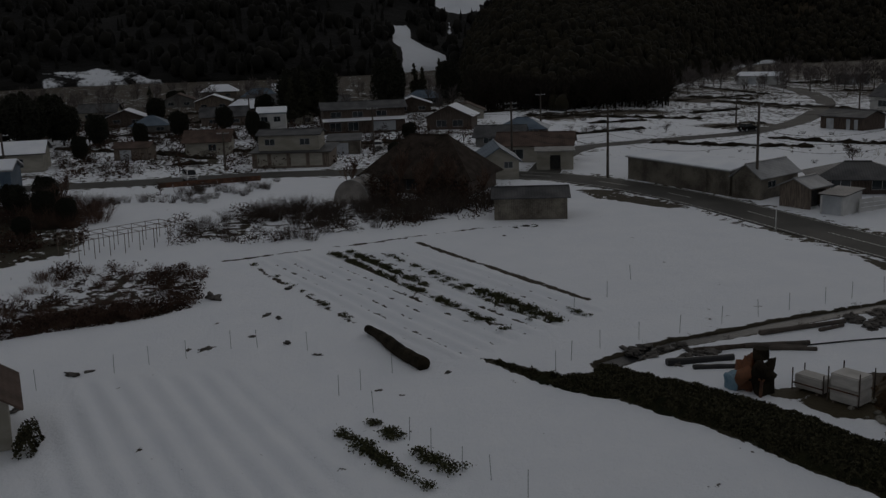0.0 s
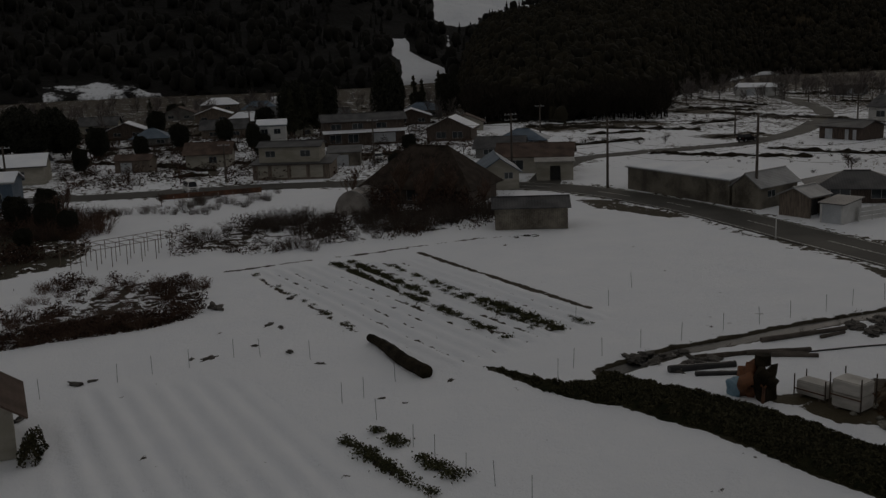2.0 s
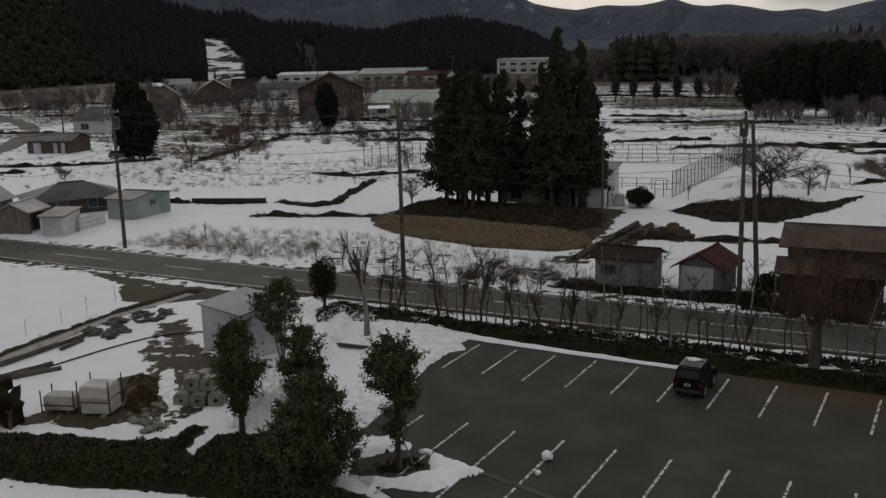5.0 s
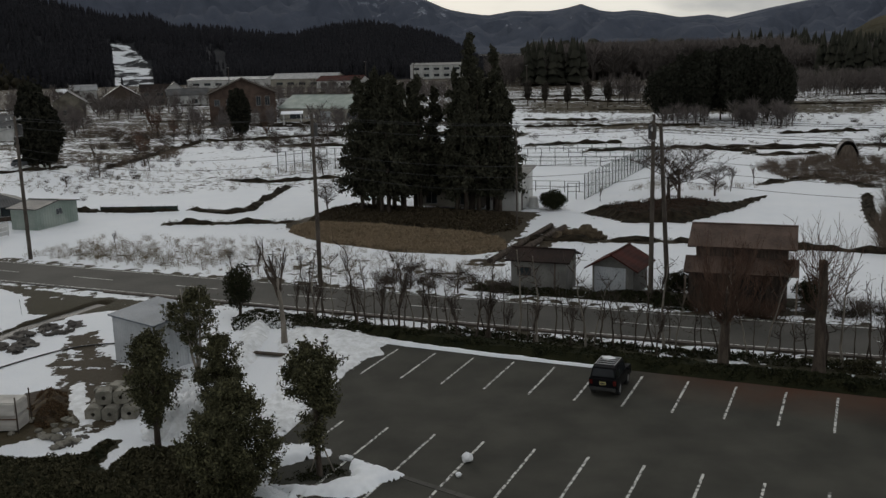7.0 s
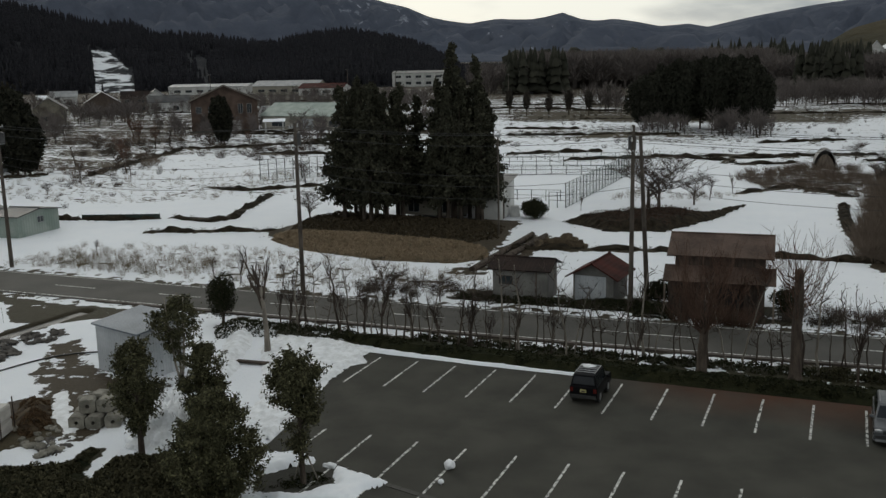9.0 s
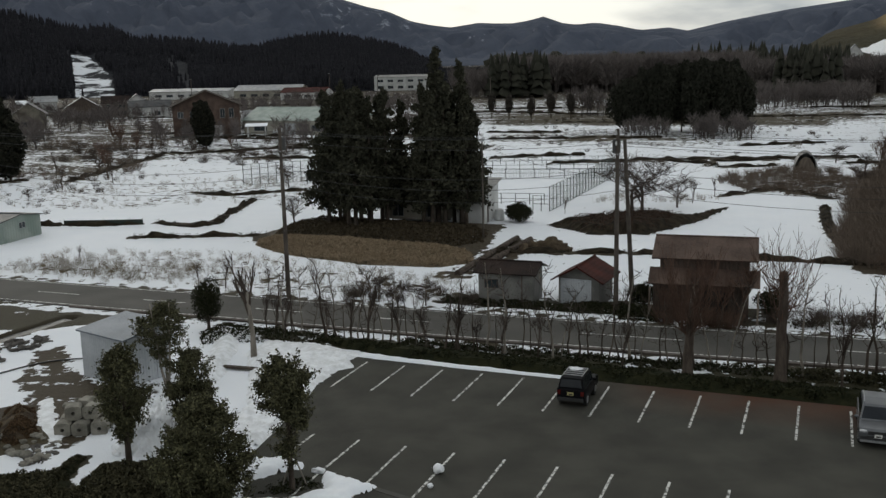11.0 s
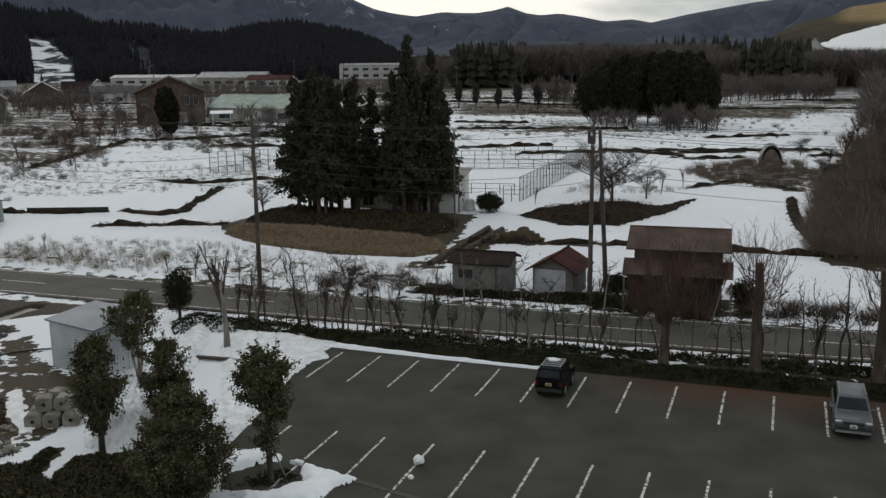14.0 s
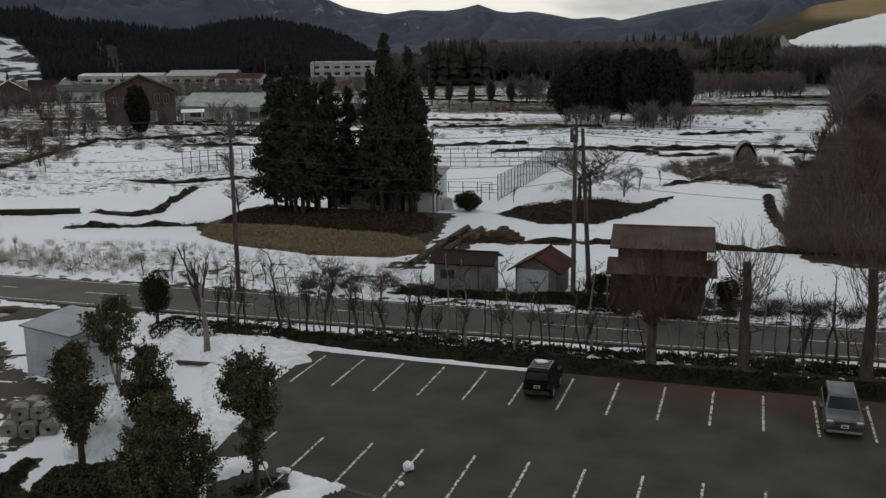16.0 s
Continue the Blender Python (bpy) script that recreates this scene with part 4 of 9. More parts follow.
# ---- buildings ----
def wall_geo(length, height, holes, thick=0.14):
    """An upright wall from x = 0 to its length with openings (x, z, width, height) right through it."""
    xs = sorted({0.0, length, *[h[0] for h in holes], *[h[0] + h[2] for h in holes]})
    zs = sorted({0.0, height, *[h[1] for h in holes], *[h[1] + h[3] for h in holes]})
    g, at = Geo(), {}

    def v(i, y, k):
        if (i, y, k) not in at:
            at[i, y, k] = len(g.v)
            g.v.append((xs[i], thick * y, zs[k]))
        return at[i, y, k]

    def full(i, k):
        if not (0 <= i < len(xs) - 1 and 0 <= k < len(zs) - 1):
            return False
        cx, cz = (xs[i] + xs[i + 1]) / 2, (zs[k] + zs[k + 1]) / 2
        return not any(h[0] < cx < h[0] + h[2] and h[1] < cz < h[1] + h[3] for h in holes)

    for i in range(len(xs) - 1):
        for k in range(len(zs) - 1):
            if not full(i, k):
                continue
            g.f += [(v(i, 0, k), v(i + 1, 0, k), v(i + 1, 0, k + 1), v(i, 0, k + 1)), (v(i, 1, k), v(i, 1, k + 1), v(i + 1, 1, k + 1), v(i + 1, 1, k))]
            if not full(i - 1, k):
                g.f.append((v(i, 0, k), v(i, 0, k + 1), v(i, 1, k + 1), v(i, 1, k)))
            if not full(i + 1, k):
                g.f.append((v(i + 1, 0, k), v(i + 1, 1, k), v(i + 1, 1, k + 1), v(i + 1, 0, k + 1)))
            if not full(i, k - 1):
                g.f.append((v(i, 0, k), v(i, 1, k), v(i + 1, 1, k), v(i + 1, 0, k)))
            if not full(i, k + 1):
                g.f.append((v(i, 0, k + 1), v(i + 1, 0, k + 1), v(i + 1, 1, k + 1), v(i, 1, k + 1)))
    return g


def fill_opening(parent, kind, w, h, m, mats):
    """A window with frame and panes, or a door, set back in its opening."""
    if kind == "window":
        f = wall_geo(w, h, [(0.05, 0.05, w / 2 - 0.075, h - 0.1), (w / 2 + 0.025, 0.05, w / 2 - 0.075, h - 0.1)], 0.06)
        f.v = [(x, y + 0.03, z) for x, y, z in f.v]
        ob = part("window", f, mats.get("frame", FRAME), parent)
        ob.matrix_basis = m
        for x0, x1 in ((0.05, w / 2 - 0.025), (w / 2 + 0.025, w - 0.05)):
            part("pane", Geo().box(x0, x1, 0.055, 0.065, 0.05, h - 0.05), GLASS, ob)
    elif kind == "door":
        ob = part("door", Geo().box(0, w, 0.05, 0.10, 0, h), mats.get("door", WOOD_DARK), parent)
        ob.matrix_basis = m
        part("door_handle", Geo().box(w - 0.16, w - 0.10, 0.01, 0.05, h * 0.45, h * 0.45 + 0.12), STEEL, ob)
    elif kind == "shutter":
        g = Geo()
        n = max(3, int(h / 0.16))
        rim = [(0.05 + 0.02 * ((i // 2) % 2), h * ((i + 1) // 2) / n) for i in range(2 * n)] + [(0.11, h), (0.11, 0)]
        m_ = len(rim)
        g.add([(x, y, z) for x in (0, w) for y, z in rim], [(i, (i + 1) % m_, m_ + (i + 1) % m_, m_ + i) for i in range(m_)] + [tuple(reversed(range(m_))), tuple(range(m_, 2 * m_))])
        ob = part("shutter", g, mats.get("shutter", TIN_PALE), parent)
        ob.matrix_basis = m
    elif kind == "dark":
        # black sheet behind the opening puts the inside's shade in as a solid
        ob = part("doorway", Geo().box(0, w, 0.9, 0.95, 0, h), CABLE, parent)
        ob.matrix_basis = m


def house(name, label, category, at, rz, L, W, eave, ridge, wall, roofing, openings=(), roof="gable", over=0.4, snow=0.0, base=0.0, wall_name="wall", extras=(), group="", mats=None, thick=0.1):
    """A building on a plan L by W about its front left corner; its front looks along local -y.
    openings: (side, from the left as seen from outside, sill, width, height, kind)."""
    mats = mats or {}
    t = thing(name, label, category, at, rz, group)
    sides = {"f": (L, pose(0, 0, base)), "r": (W, pose(L, 0, base, 0, 0, 90)), "b": (L, pose(L, W, base, 0, 0, 180)), "l": (W, pose(0, W, base, 0, 0, 270))}
    high = {"f": eave, "b": eave, "l": eave, "r": eave}
    if roof == "shed":
        high["b"] = ridge
    for s, (n, m) in sides.items():
        holes = [(u, z, w, h) for q, u, z, w, h, k in openings if q == s]
        x0, x1 = (0.14, n - 0.14) if s in "lr" else (0, n)
        g = wall_geo(n, high[s], holes)
        if s in "lr":
            g.v = [(min(max(x, 0.14), n - 0.14), y, z) for x, y, z in g.v]
        ob = part(wall_name, g, wall, t)
        ob.matrix_basis = m
        for q, u, z, w, h, k in openings:
            if q == s:
                fill_opening(t, k, w, h, m @ pose(u, 0, z), mats)
    E, R, o = base + eave, base + ridge, over
    g, gabs, sn = Geo(), [], Geo()
    if roof == "gable":
        k = (R - E) / (W / 2)
        lo = E - o * k
        for y, s in ((-o, 1), (W + o, -1)):
            g.slab([(-o, y, lo + 0.1), (L + o, y, lo + 0.1), (L + o, W / 2, R + 0.1), (-o, W / 2, R + 0.1)], thick)
            if snow:
                sn.slab([(-o + 0.05, y + s * 0.15, lo + 0.1 + 0.15 * k + snow), (L + o - 0.05, y + s * 0.15, lo + 0.1 + 0.15 * k + snow), (L + o - 0.05, W / 2, R + 0.1 + snow), (-o + 0.05, W / 2, R + 0.1 + snow)], snow)
        for x0, x1 in ((0, 0.14), (L - 0.14, L)):
            gabs.append(Geo())
            gabs[-1].add([(x, y, z) for x in (x0, x1) for y, z in ((0, E), (W, E), (W / 2, R))], [(0, 2, 1), (3, 4, 5), (0, 1, 4, 3), (1, 2, 5, 4), (2, 0, 3, 5)])
        g.tube((-o, W / 2, R + 0.1), (L + o, W / 2, R + 0.1), 0.09, n=6)
    elif roof == "cross":
        # the gable looks to the front
        k = (R - E) / (L / 2)
        lo = E - o * k
        for x, s in ((-o, 1), (L + o, -1)):
            g.slab([(x, -o, lo + 0.1), (x, W + o, lo + 0.1), (L / 2, W + o, R + 0.1), (L / 2, -o, R + 0.1)], thick)
            if snow:
                sn.slab([(x + s * 0.15, -o + 0.05, lo + 0.1 + 0.15 * k + snow), (x + s * 0.15, W + o - 0.05, lo + 0.1 + 0.15 * k + snow), (L / 2, W + o - 0.05, R + 0.1 + snow), (L / 2, -o + 0.05, R + 0.1 + snow)], snow)
        for y0, y1 in ((0, 0.14), (W - 0.14, W)):
            gabs.append(Geo())
            gabs[-1].add([(x, y, z) for y in (y0, y1) for x, z in ((0, E), (L, E), (L / 2, R))], [(0, 1, 2), (3, 5, 4), (0, 3, 4, 1), (1, 4, 5, 2), (2, 5, 3, 0)])
        g.tube((L / 2, -o, R + 0.1), (L / 2, W + o, R + 0.1), 0.09, n=6)
    elif roof == "hip":
        k = (R - E) / (W / 2)
        lo, q = E - o * k + 0.1, min(W / 2, L * 0.42)
        a, b = (q, W / 2, R + 0.1), (L - q, W / 2, R + 0.1)
        for c in ([(-o, -o, lo), (L + o, -o, lo), b, a], [(L + o, W + o, lo), (-o, W + o, lo), a, b], [(-o, W + o, lo), (-o, -o, lo), a], [(L + o, -o, lo), (L + o, W + o, lo), b]):
            g.slab(c, thick)
            if snow:
                sn.slab([(x, y, z + snow) for x, y, z in c], snow)
        g.tube(a, b, 0.12, n=6)
    elif roof == "shed":
        k = (R - E) / W
        g.slab([(-o, -o, E - o * k + 0.1), (L + o, -o, E - o * k + 0.1), (L + o, W + o, R + o * k + 0.1), (-o, W + o, R + o * k + 0.1)], thick)
        if snow:
            sn.slab([(-o + 0.05, -o + 0.05, E - o * k + 0.1 + snow), (L + o - 0.05, -o + 0.05, E - o * k + 0.1 + snow), (L + o - 0.05, W + o - 0.05, R + o * k + 0.1 + snow), (-o + 0.05, W + o - 0.05, R + o * k + 0.1 + snow)], snow)
        for x0, x1 in ((0, 0.14), (L - 0.14, L)):
            gabs.append(Geo())
            gabs[-1].add([(x, y, z) for x in (x0, x1) for y, z in ((0, E), (W, E), (W, R))], [(0, 2, 1), (3, 4, 5), (0, 1, 4, 3), (1, 2, 5, 4), (2, 0, 3, 5)])
    elif roof == "flat":
        g.box(-o, L + o, -o, W + o, E, E + 0.16)
        if snow:
            sn.box(-o + 0.1, L + o - 0.1, -o + 0.1, W + o - 0.1, E + 0.16, E + 0.16 + snow)
    part("roof", g, roofing, t)
    for gab in gabs:
        part("gable", gab, wall, t)
    if sn.v:
        part("snow_cover", sn, SNOW, t, "thick white snow on the roof")
    return t


def pent(parent, x0, x1, y_wall, depth, z_high, z_low, mat):
    """A lean-to roof in front of a wall."""
    return part("pent_roof", Geo().slab([(x0, y_wall - depth, z_low), (x1, y_wall - depth, z_low), (x1, y_wall, z_high), (x0, y_wall, z_high)], 0.08), mat, parent)


W_, D_, S_ = "window", "door", "shutter"
# huts and house across the road
hut_a = house("shed", "small grey shed with a rusty brown tin roof", "shed", (1.7, 15.8, 0), 2, 4.2, 3.0, 2.45, 2.95, DULL, TIN_RUST, [("f", 0.45, 1.2, 1.1, 0.7, W_), ("f", 3.3, 0.0, 0.12, 2.3, D_)], over=0.35, mats={"door": WOOD_DARK, "frame": WOOD_DARK})
hut_b = house("shed", "narrow grey shed with a rusty dark red gable roof", "shed", (7.6, 17.0, 0), -5, 3.1, 3.4, 2.15, 3.0, DULL, TIN_RED, [("f", 0.12, 0, 2.4, 2.05, S_)], "cross", 0.5, mats={"shutter": TIN_PALE})
farm = house("house", "two-tier brown farmhouse with a brown tin roof", "house", (15.2, 15.9, 0), 4, 6.0, 5.0, 4.4, 5.25, WOOD_DARK, TIN_BROWN, [("f", 0.6, 0.0, 1.0, 2.0, D_), ("f", 2.6, 0.0, 2.0, 2.0, "dark")], "gable", 0.55)
pent(farm, -0.7, 6.7, 0, 1.5, 3.55, 2.7, TIN_BROWN)
part("lean_to", Geo().box(-0.5, 0.0, 0.3, 4.0, 0, 2.3), WOOD_DARK, farm)
for x in (-0.6, 6.6):
    part("post", Geo().box(x - 0.06, x + 0.06, -1.2, -1.08, 0, 2.36), WOOD, farm)
# pale sheet-metal shed in the yard
yard_shed = house("shed", "pale grey sheet-metal shed with a smooth light roof", "shed", (-15.2, -7.6, 0), -15, 4.2, 3.2, 2.85, 3.15, TIN_PALE, TIN_SHED, [("r", 1.0, 0.0, 1.2, 2.1, D_)], "shed", 0.18, mats={"door": TIN_PALE})
# behind the cedars
house("shed", "small white hut with a low roof beside the tennis court", "shed", (-12.1, 47.6, 0.1), 6, 3.2, 7.0, 3.5, 4.2, PLASTER, CONCRETE, [("r", 1.2, 0, 0.9, 2.0, D_)], "shed", 0.4)
house("shrine", "low pale shrine building among the cedars", "shrine", (-21.0, 47.8, 0.4), 2, 7.5, 4.5, 2.3, 3.9, CREAM, TIN_DARK, [("f", 1.0, 0.3, 1.4, 1.6, W_), ("f", 4.5, 0.3, 1.4, 1.6, W_)], "gable", 0.7)
# along the far side of the road
barn = house("barn", "long tan sheet-metal barn with a snowy roof beside the road", "barn", (-88.2, 9.0, 0), 10.2, 18.6, 7.0, 2.9, 3.5, TIN_TAN, TIN_GREY, [("f", 14.8, 0, 3.2, 2.5, S_)], "gable", 0.3, snow=0.12, mats={"shutter": TIN_TAN})
house("barn", "small tan barn with a grey gable roof", "barn", (-69.2, 12.2, 0), 22, 3.6, 7.5, 2.6, 3.9, TIN_TAN, TIN_GREY, [("f", 0.4, 0, 2.7, 2.2, S_), ("r", 1.5, 1.2, 1.6, 0.8, W_)], "cross", 0.35, mats={"shutter": TIN_TAN})
house("shed", "dark wooden shed with a grey roof", "shed", (-62.2, 13.4, 0), 20, 3.6, 3.6, 2.3, 3.1, WOOD, TIN_GREY, [("r", 0.3, 0, 2.6, 2.0, "dark")], "cross", 0.3)
house("shed", "pale shed with a dark flat roof and a double door", "shed", (-56.7, 14.3, 0), 22, 2.5, 3.6, 2.0, 2.3, PLASTER, TIN_DARK, [("f", 0.2, 0, 2.1, 1.9, S_)], "shed", 0.25)
fence = thing("fence", "short white board fence beside the sheds", "fence", (-54.9, 17.6, 0), 98)
for i in range(3):
    part("board", Geo().box(0, 4.0, -0.02, 0.02, 0.15 + i * 0.45, 0.55 + i * 0.45), PLASTER, fence)
for i in range(3):
    part("post", Geo().box(i * 1.95, i * 1.95 + 0.08, 0.03, 0.10, 0, 1.55), PLASTER, fence)
house("house", "dark low house with a grey-brown tiled roof", "house", (-66.8, 21.5, 0), 60, 10.0, 7.0, 1.9, 3.2, WOOD_DARK, TIN_DARK, [("f", 1.6, 0.5, 2.2, 1.1, W_), ("f", 6.0, 0.5, 2.2, 1.1, W_)], "hip", 0.7)
house("shed", "pale green-grey hut with a small window", "shed", (-57.9, 24.2, 0), 5, 3.4, 6.4, 2.3, 2.75, TIN_GREEN, TIN_DARK, [("r", 3.0, 1.2, 1.0, 0.7, W_)], "gable", 0.3)
# behind the wide field
house("shed", "weathered tan shed with a dark roof at the field's edge", "shed", (-68.3, -16.9, 0), 70, 7.6, 4.2, 2.35, 3.1, TIN_TAN, TIN_DARK, [("l", 1.2, 0, 1.1, 2.0, D_)], "gable", 0.35)
house("house", "small house with a blue tin roof and a cream gable", "house", (-96.5, -8.6, 0), 75, 5.2, 9.5, 2.6, 4.3, CREAM, TIN_BLUE, [("f", 3.2, 1.5, 1.2, 0.9, W_), ("l", 2, 0.8, 1.8, 1.3, W_)], "cross", 0.5)
house("house", "large old farmhouse with a high brown roof behind bare trees", "house", (-94.5, -25.0, 0), 48, 14.5, 9.0, 2.6, 6.8, WOOD_DARK, THATCH, [("f", 2, 0.5, 2.6, 1.7, W_), ("f", 6, 0.5, 2.6, 1.7, W_), ("f", 10.5, 0.5, 2.6, 1.7, W_)], "hip", 0.8)
house("garage", "cream flat-roofed garage with a dark doorway", "garage", (-102, 1.8, 0), 68, 5.2, 5.0, 2.6, 2.7, CREAM, CONCRETE, [("f", 1.9, 0, 1.5, 2.1, "dark")], "flat", 0.3)
house("house", "low house with a reddish-brown roof by the bend", "house", (-113, 0, 0), 62, 11, 6.5, 2.7, 4.2, CREAM, TIN_BROWN, [("f", 1.5, 0.5, 2.4, 1.5, W_), ("f", 6, 0.5, 2.4, 1.5, W_)], "gable", 0.6)
house("house", "cream two-storey shop building with a wide lower roof", "house", (-126.2, -35.6, 0), 69, 12.0, 7.0, 2.4, 2.9, WOOD, TIN_DARK, [("f", 0.8, 0.3, 1.6, 1.9, S_), ("f", 3.0, 0.3, 2.4, 1.9, S_), ("f", 6.0, 0.3, 2.4, 1.9, S_), ("f", 9.0, 0.3, 2.0, 1.9, S_)], "shed", 0.5, mats={"shutter": CREAM})
house("house", "cream upper storey with a dark low roof", "house", (-127.0, -34.4, 0), 69, 9.5, 5.0, 5.0, 5.6, CREAM, TIN_DARK, [("f", 1.0, 3.4, 1.6, 1.0, W_), ("f", 6.5, 3.4, 1.6, 1.0, W_)], "gable", 0.4)
house("house", "low cream house with a brown roof", "house", (-150.2, -44.6, 0), 76, 7.6, 6.0, 2.6, 4.2, CREAM, TIN_BROWN, [("f", 4.0, 0.8, 1.4, 1.2, W_)], "gable", 0.6)
house("house", "white two-storey house with snow on the roof", "house", (-176.6, -28.8, 0), 80, 5.6, 6.0, 5.0, 5.9, PLASTER, TIN_BLUE, [("f", 0.6, 3.2, 1.4, 1.1, W_), ("f", 3.2, 3.2, 1.4, 1.1, W_), ("f", 0.6, 0.8, 1.4, 1.3, W_)], "gable", 0.4, snow=0.15)
house("house", "small dark house by the road", "house", (-138.5, -21.5, 0), 75, 5.5, 4.5, 2.3, 3.0, TIN_TAN, TIN_DARK, [("f", 1.5, 0, 2.0, 1.9, S_)], "shed", 0.3)
long_house = house("house", "long dark two-storey house with snow along its roofs", "house", (-174.5, -15.6, 0), 84, 17.0, 7.0, 5.2, 6.4, WOOD_DARK, TIN_DARK, [("f", 1.2, 0.6, 2.4, 1.8, W_), ("f", 5.0, 0.6, 2.2, 1.8, W_), ("f", 10.0, 0.4, 5.0, 2.0, S_), ("f", 1.5, 3.4, 2.2, 1.2, W_), ("f", 6.0, 3.4, 2.2, 1.2, W_), ("f", 11, 3.4, 2.2, 1.2, W_)], "gable", 0.6)
pent(long_house, -0.3, 17.3, 0, 1.4, 3.3, 2.8, SNOW)
house("house", "old house with a brown gable roof", "house", (-172.5, 6.0, 0), 62, 9.5, 8.0, 2.8, 5.0, WOOD_DARK, TIN_BROWN, [("f", 2.0, 0.6, 2.2, 1.4, W_), ("f", 5.5, 0.6, 2.2, 1.4, W_)], "cross", 0.7, snow=0.08)
house("house", "grey house with a pale wall beside the field", "house", (-141.5, -76.0, 0), 88, 9.0, 9.0, 3.0, 4.6, CREAM, TIN_DARK, [("f", 4.0, 0.8, 2.0, 1.4, W_)], "gable", 0.5, snow=0.05)
house("house", "grey-blue building with a pale base", "house", (-114.0, -76.5, 0), 84, 8.0, 6.0, 3.6, 4.6, TIN_BLUE, TIN_GREY, [("f", 5.0, 0.8, 1.6, 1.4, W_)], "gable", 0.4, snow=0.15)
house("shed", "small brown shed with a snow-dusted roof", "shed", (-150.5, -56.5, 0), 70, 6.0, 4.0, 2.2, 2.9, WOOD, TIN_BROWN, [("f", 1.0, 0, 2.0, 1.8, S_)], "gable", 0.4)
FAR_HOMES = [(-257, -68, 78, 11, 5.0, 1), (-231, -60, 82, 10, 4.6, 1), (-203, -54, 80, 9, 4.4, 1), (-215, -38, 80, 12, 5.0, 0), (-205, -20, 80, 8, 5.0, 1), (-240, -30, 82, 12, 5.2, 1), (-262, -22, 80, 12, 5.2, 1), (-280, -36, 80, 12, 5, 1), (-300, -20, 80, 13, 5.4, 1), (-330, -6, 80, 14, 5.4, 1), (-300, -45, 80, 11, 5, 1), (-345, -30, 80, 14, 5.5, 1), (-240, -6, 78, 10, 5, 1), (-225, 12, 75, 11, 4.6, 1), (-250, 22, 75, 12, 4.8, 1), (-205, -75, 84, 10, 4.5, 1), (-195, 18, 70, 9, 4.4, 0), (-146, 12, 62, 10, 4.2, 0), (-135, 4, 62, 9, 4.0, 0)]
for i, (x, y, r, n, h, s) in enumerate(FAR_HOMES):
    house("house", "far village house with snow on its roof" if s and i % 2 == 1 else "far village house with a dark roof", "house", (x, y, 0), r, n * 0.9, 6.5, h * 0.48, h * 0.86, (CREAM, WOOD_DARK, DULL, WOOD)[i % 4], (TIN_DARK, TIN_BROWN, TIN_BLUE)[i % 3], [("f", n * 0.15, 0.6, 1.8, 1.0, W_), ("f", n * 0.6, 0.6, 1.8, 1.0, W_)], ("gable", "cross", "hip")[i % 3], 0.6, snow=0.12 * (s and i % 2 == 1), group="far village houses")
# the hamlet beyond the tennis court
house("house", "large brown gabled house behind trees", "house", (-127.4, 151.8, 0), 35, 16.5, 14.0, 7.6, 11.2, TIN_BROWN, THATCH, [("f", 1.2, 4.6, 1.4, 1.6, W_), ("f", 4.2, 4.6, 1.4, 1.6, W_), ("f", 11.6, 4.4, 1.2, 2.4, W_), ("f", 13.8, 4.4, 1.2, 2.4, W_), ("f", 2, 0.8, 2.6, 1.6, W_), ("f", 9.5, 0.0, 2.6, 2.6, S_)], "cross", 0.9, mats={"shutter": PLASTER})
house("warehouse", "low warehouse with a pale green roof", "warehouse", (-114, 163, 0), -2, 30.0, 14.0, 3.6, 6.4, CREAM, TIN_GREEN, [("f", 3, 0.8, 4, 1.6, W_), ("f", 12, 0, 3.5, 2.8, S_), ("f", 20, 0.8, 5, 1.6, W_)], "gable", 0.5)
canopy = thing("canopy", "white-roofed open canopy on posts", "shelter", (-105.5, 151, 0), 30)
part("roof", Geo().slab([(-0.4, -0.4, 2.9), (5.0, -0.4, 2.9), (5.0, 4.4, 3.3), (-0.4, 4.4, 3.3)], 0.12), SNOW, canopy, "snow-covered roof")
for x in (0.1, 4.3):
    for y in (0.1, 3.9):
        part("post", Geo().box(x, x + 0.2, y, y + 0.2, 0, 2.95), PLASTER, canopy)
house("house", "white house with a snow-dusted grey roof", "house", (-197, 221, 0), 38, 13.5, 8, 3.8, 5.7, PLASTER, TIN_DARK, [("f", 2, 0.8, 2, 1.4, W_), ("f", 8, 0.8, 2, 1.4, W_)], "gable", 0.5)
house("house", "tall white gabled house with a dark roof in the hamlet", "house", (-203.5, 228, 0), 39, 6.4, 9, 5.4, 7.8, PLASTER, TIN_DARK, [("f", 1, 3.4, 2, 1.3, W_), ("f", 4, 3.4, 2, 1.3, W_)], "cross", 0.5)
house("house", "tan house with a grey gable roof among bare trees", "house", (-197, 169, 0), 42, 9.0, 10.0, 4.6, 7.6, TIN_TAN, TIN_DARK, [("f", 2, 0.8, 2.4, 1.4, W_)], "cross", 0.6)
house("house", "reddish-brown two-storey house in the hamlet", "house", (-212, 225, 0), 38, 9.5, 8.0, 5.0, 7.2, WOOD, TIN_RUST, [("f", 1.0, 3.2, 2.0, 1.3, W_), ("f", 5.5, 3.2, 2.0, 1.3, W_), ("f", 5.0, 0.6, 3.0, 1.6, W_)], "gable", 0.5)
house("house", "low house with snow on its roof below the hill", "house", (-284, 258, 0), 44, 11.5, 8, 2.8, 4.2, CREAM, TIN_DARK, [("f", 2, 0.8, 2.2, 1.4, W_)], "gable", 0.5, snow=0.15)
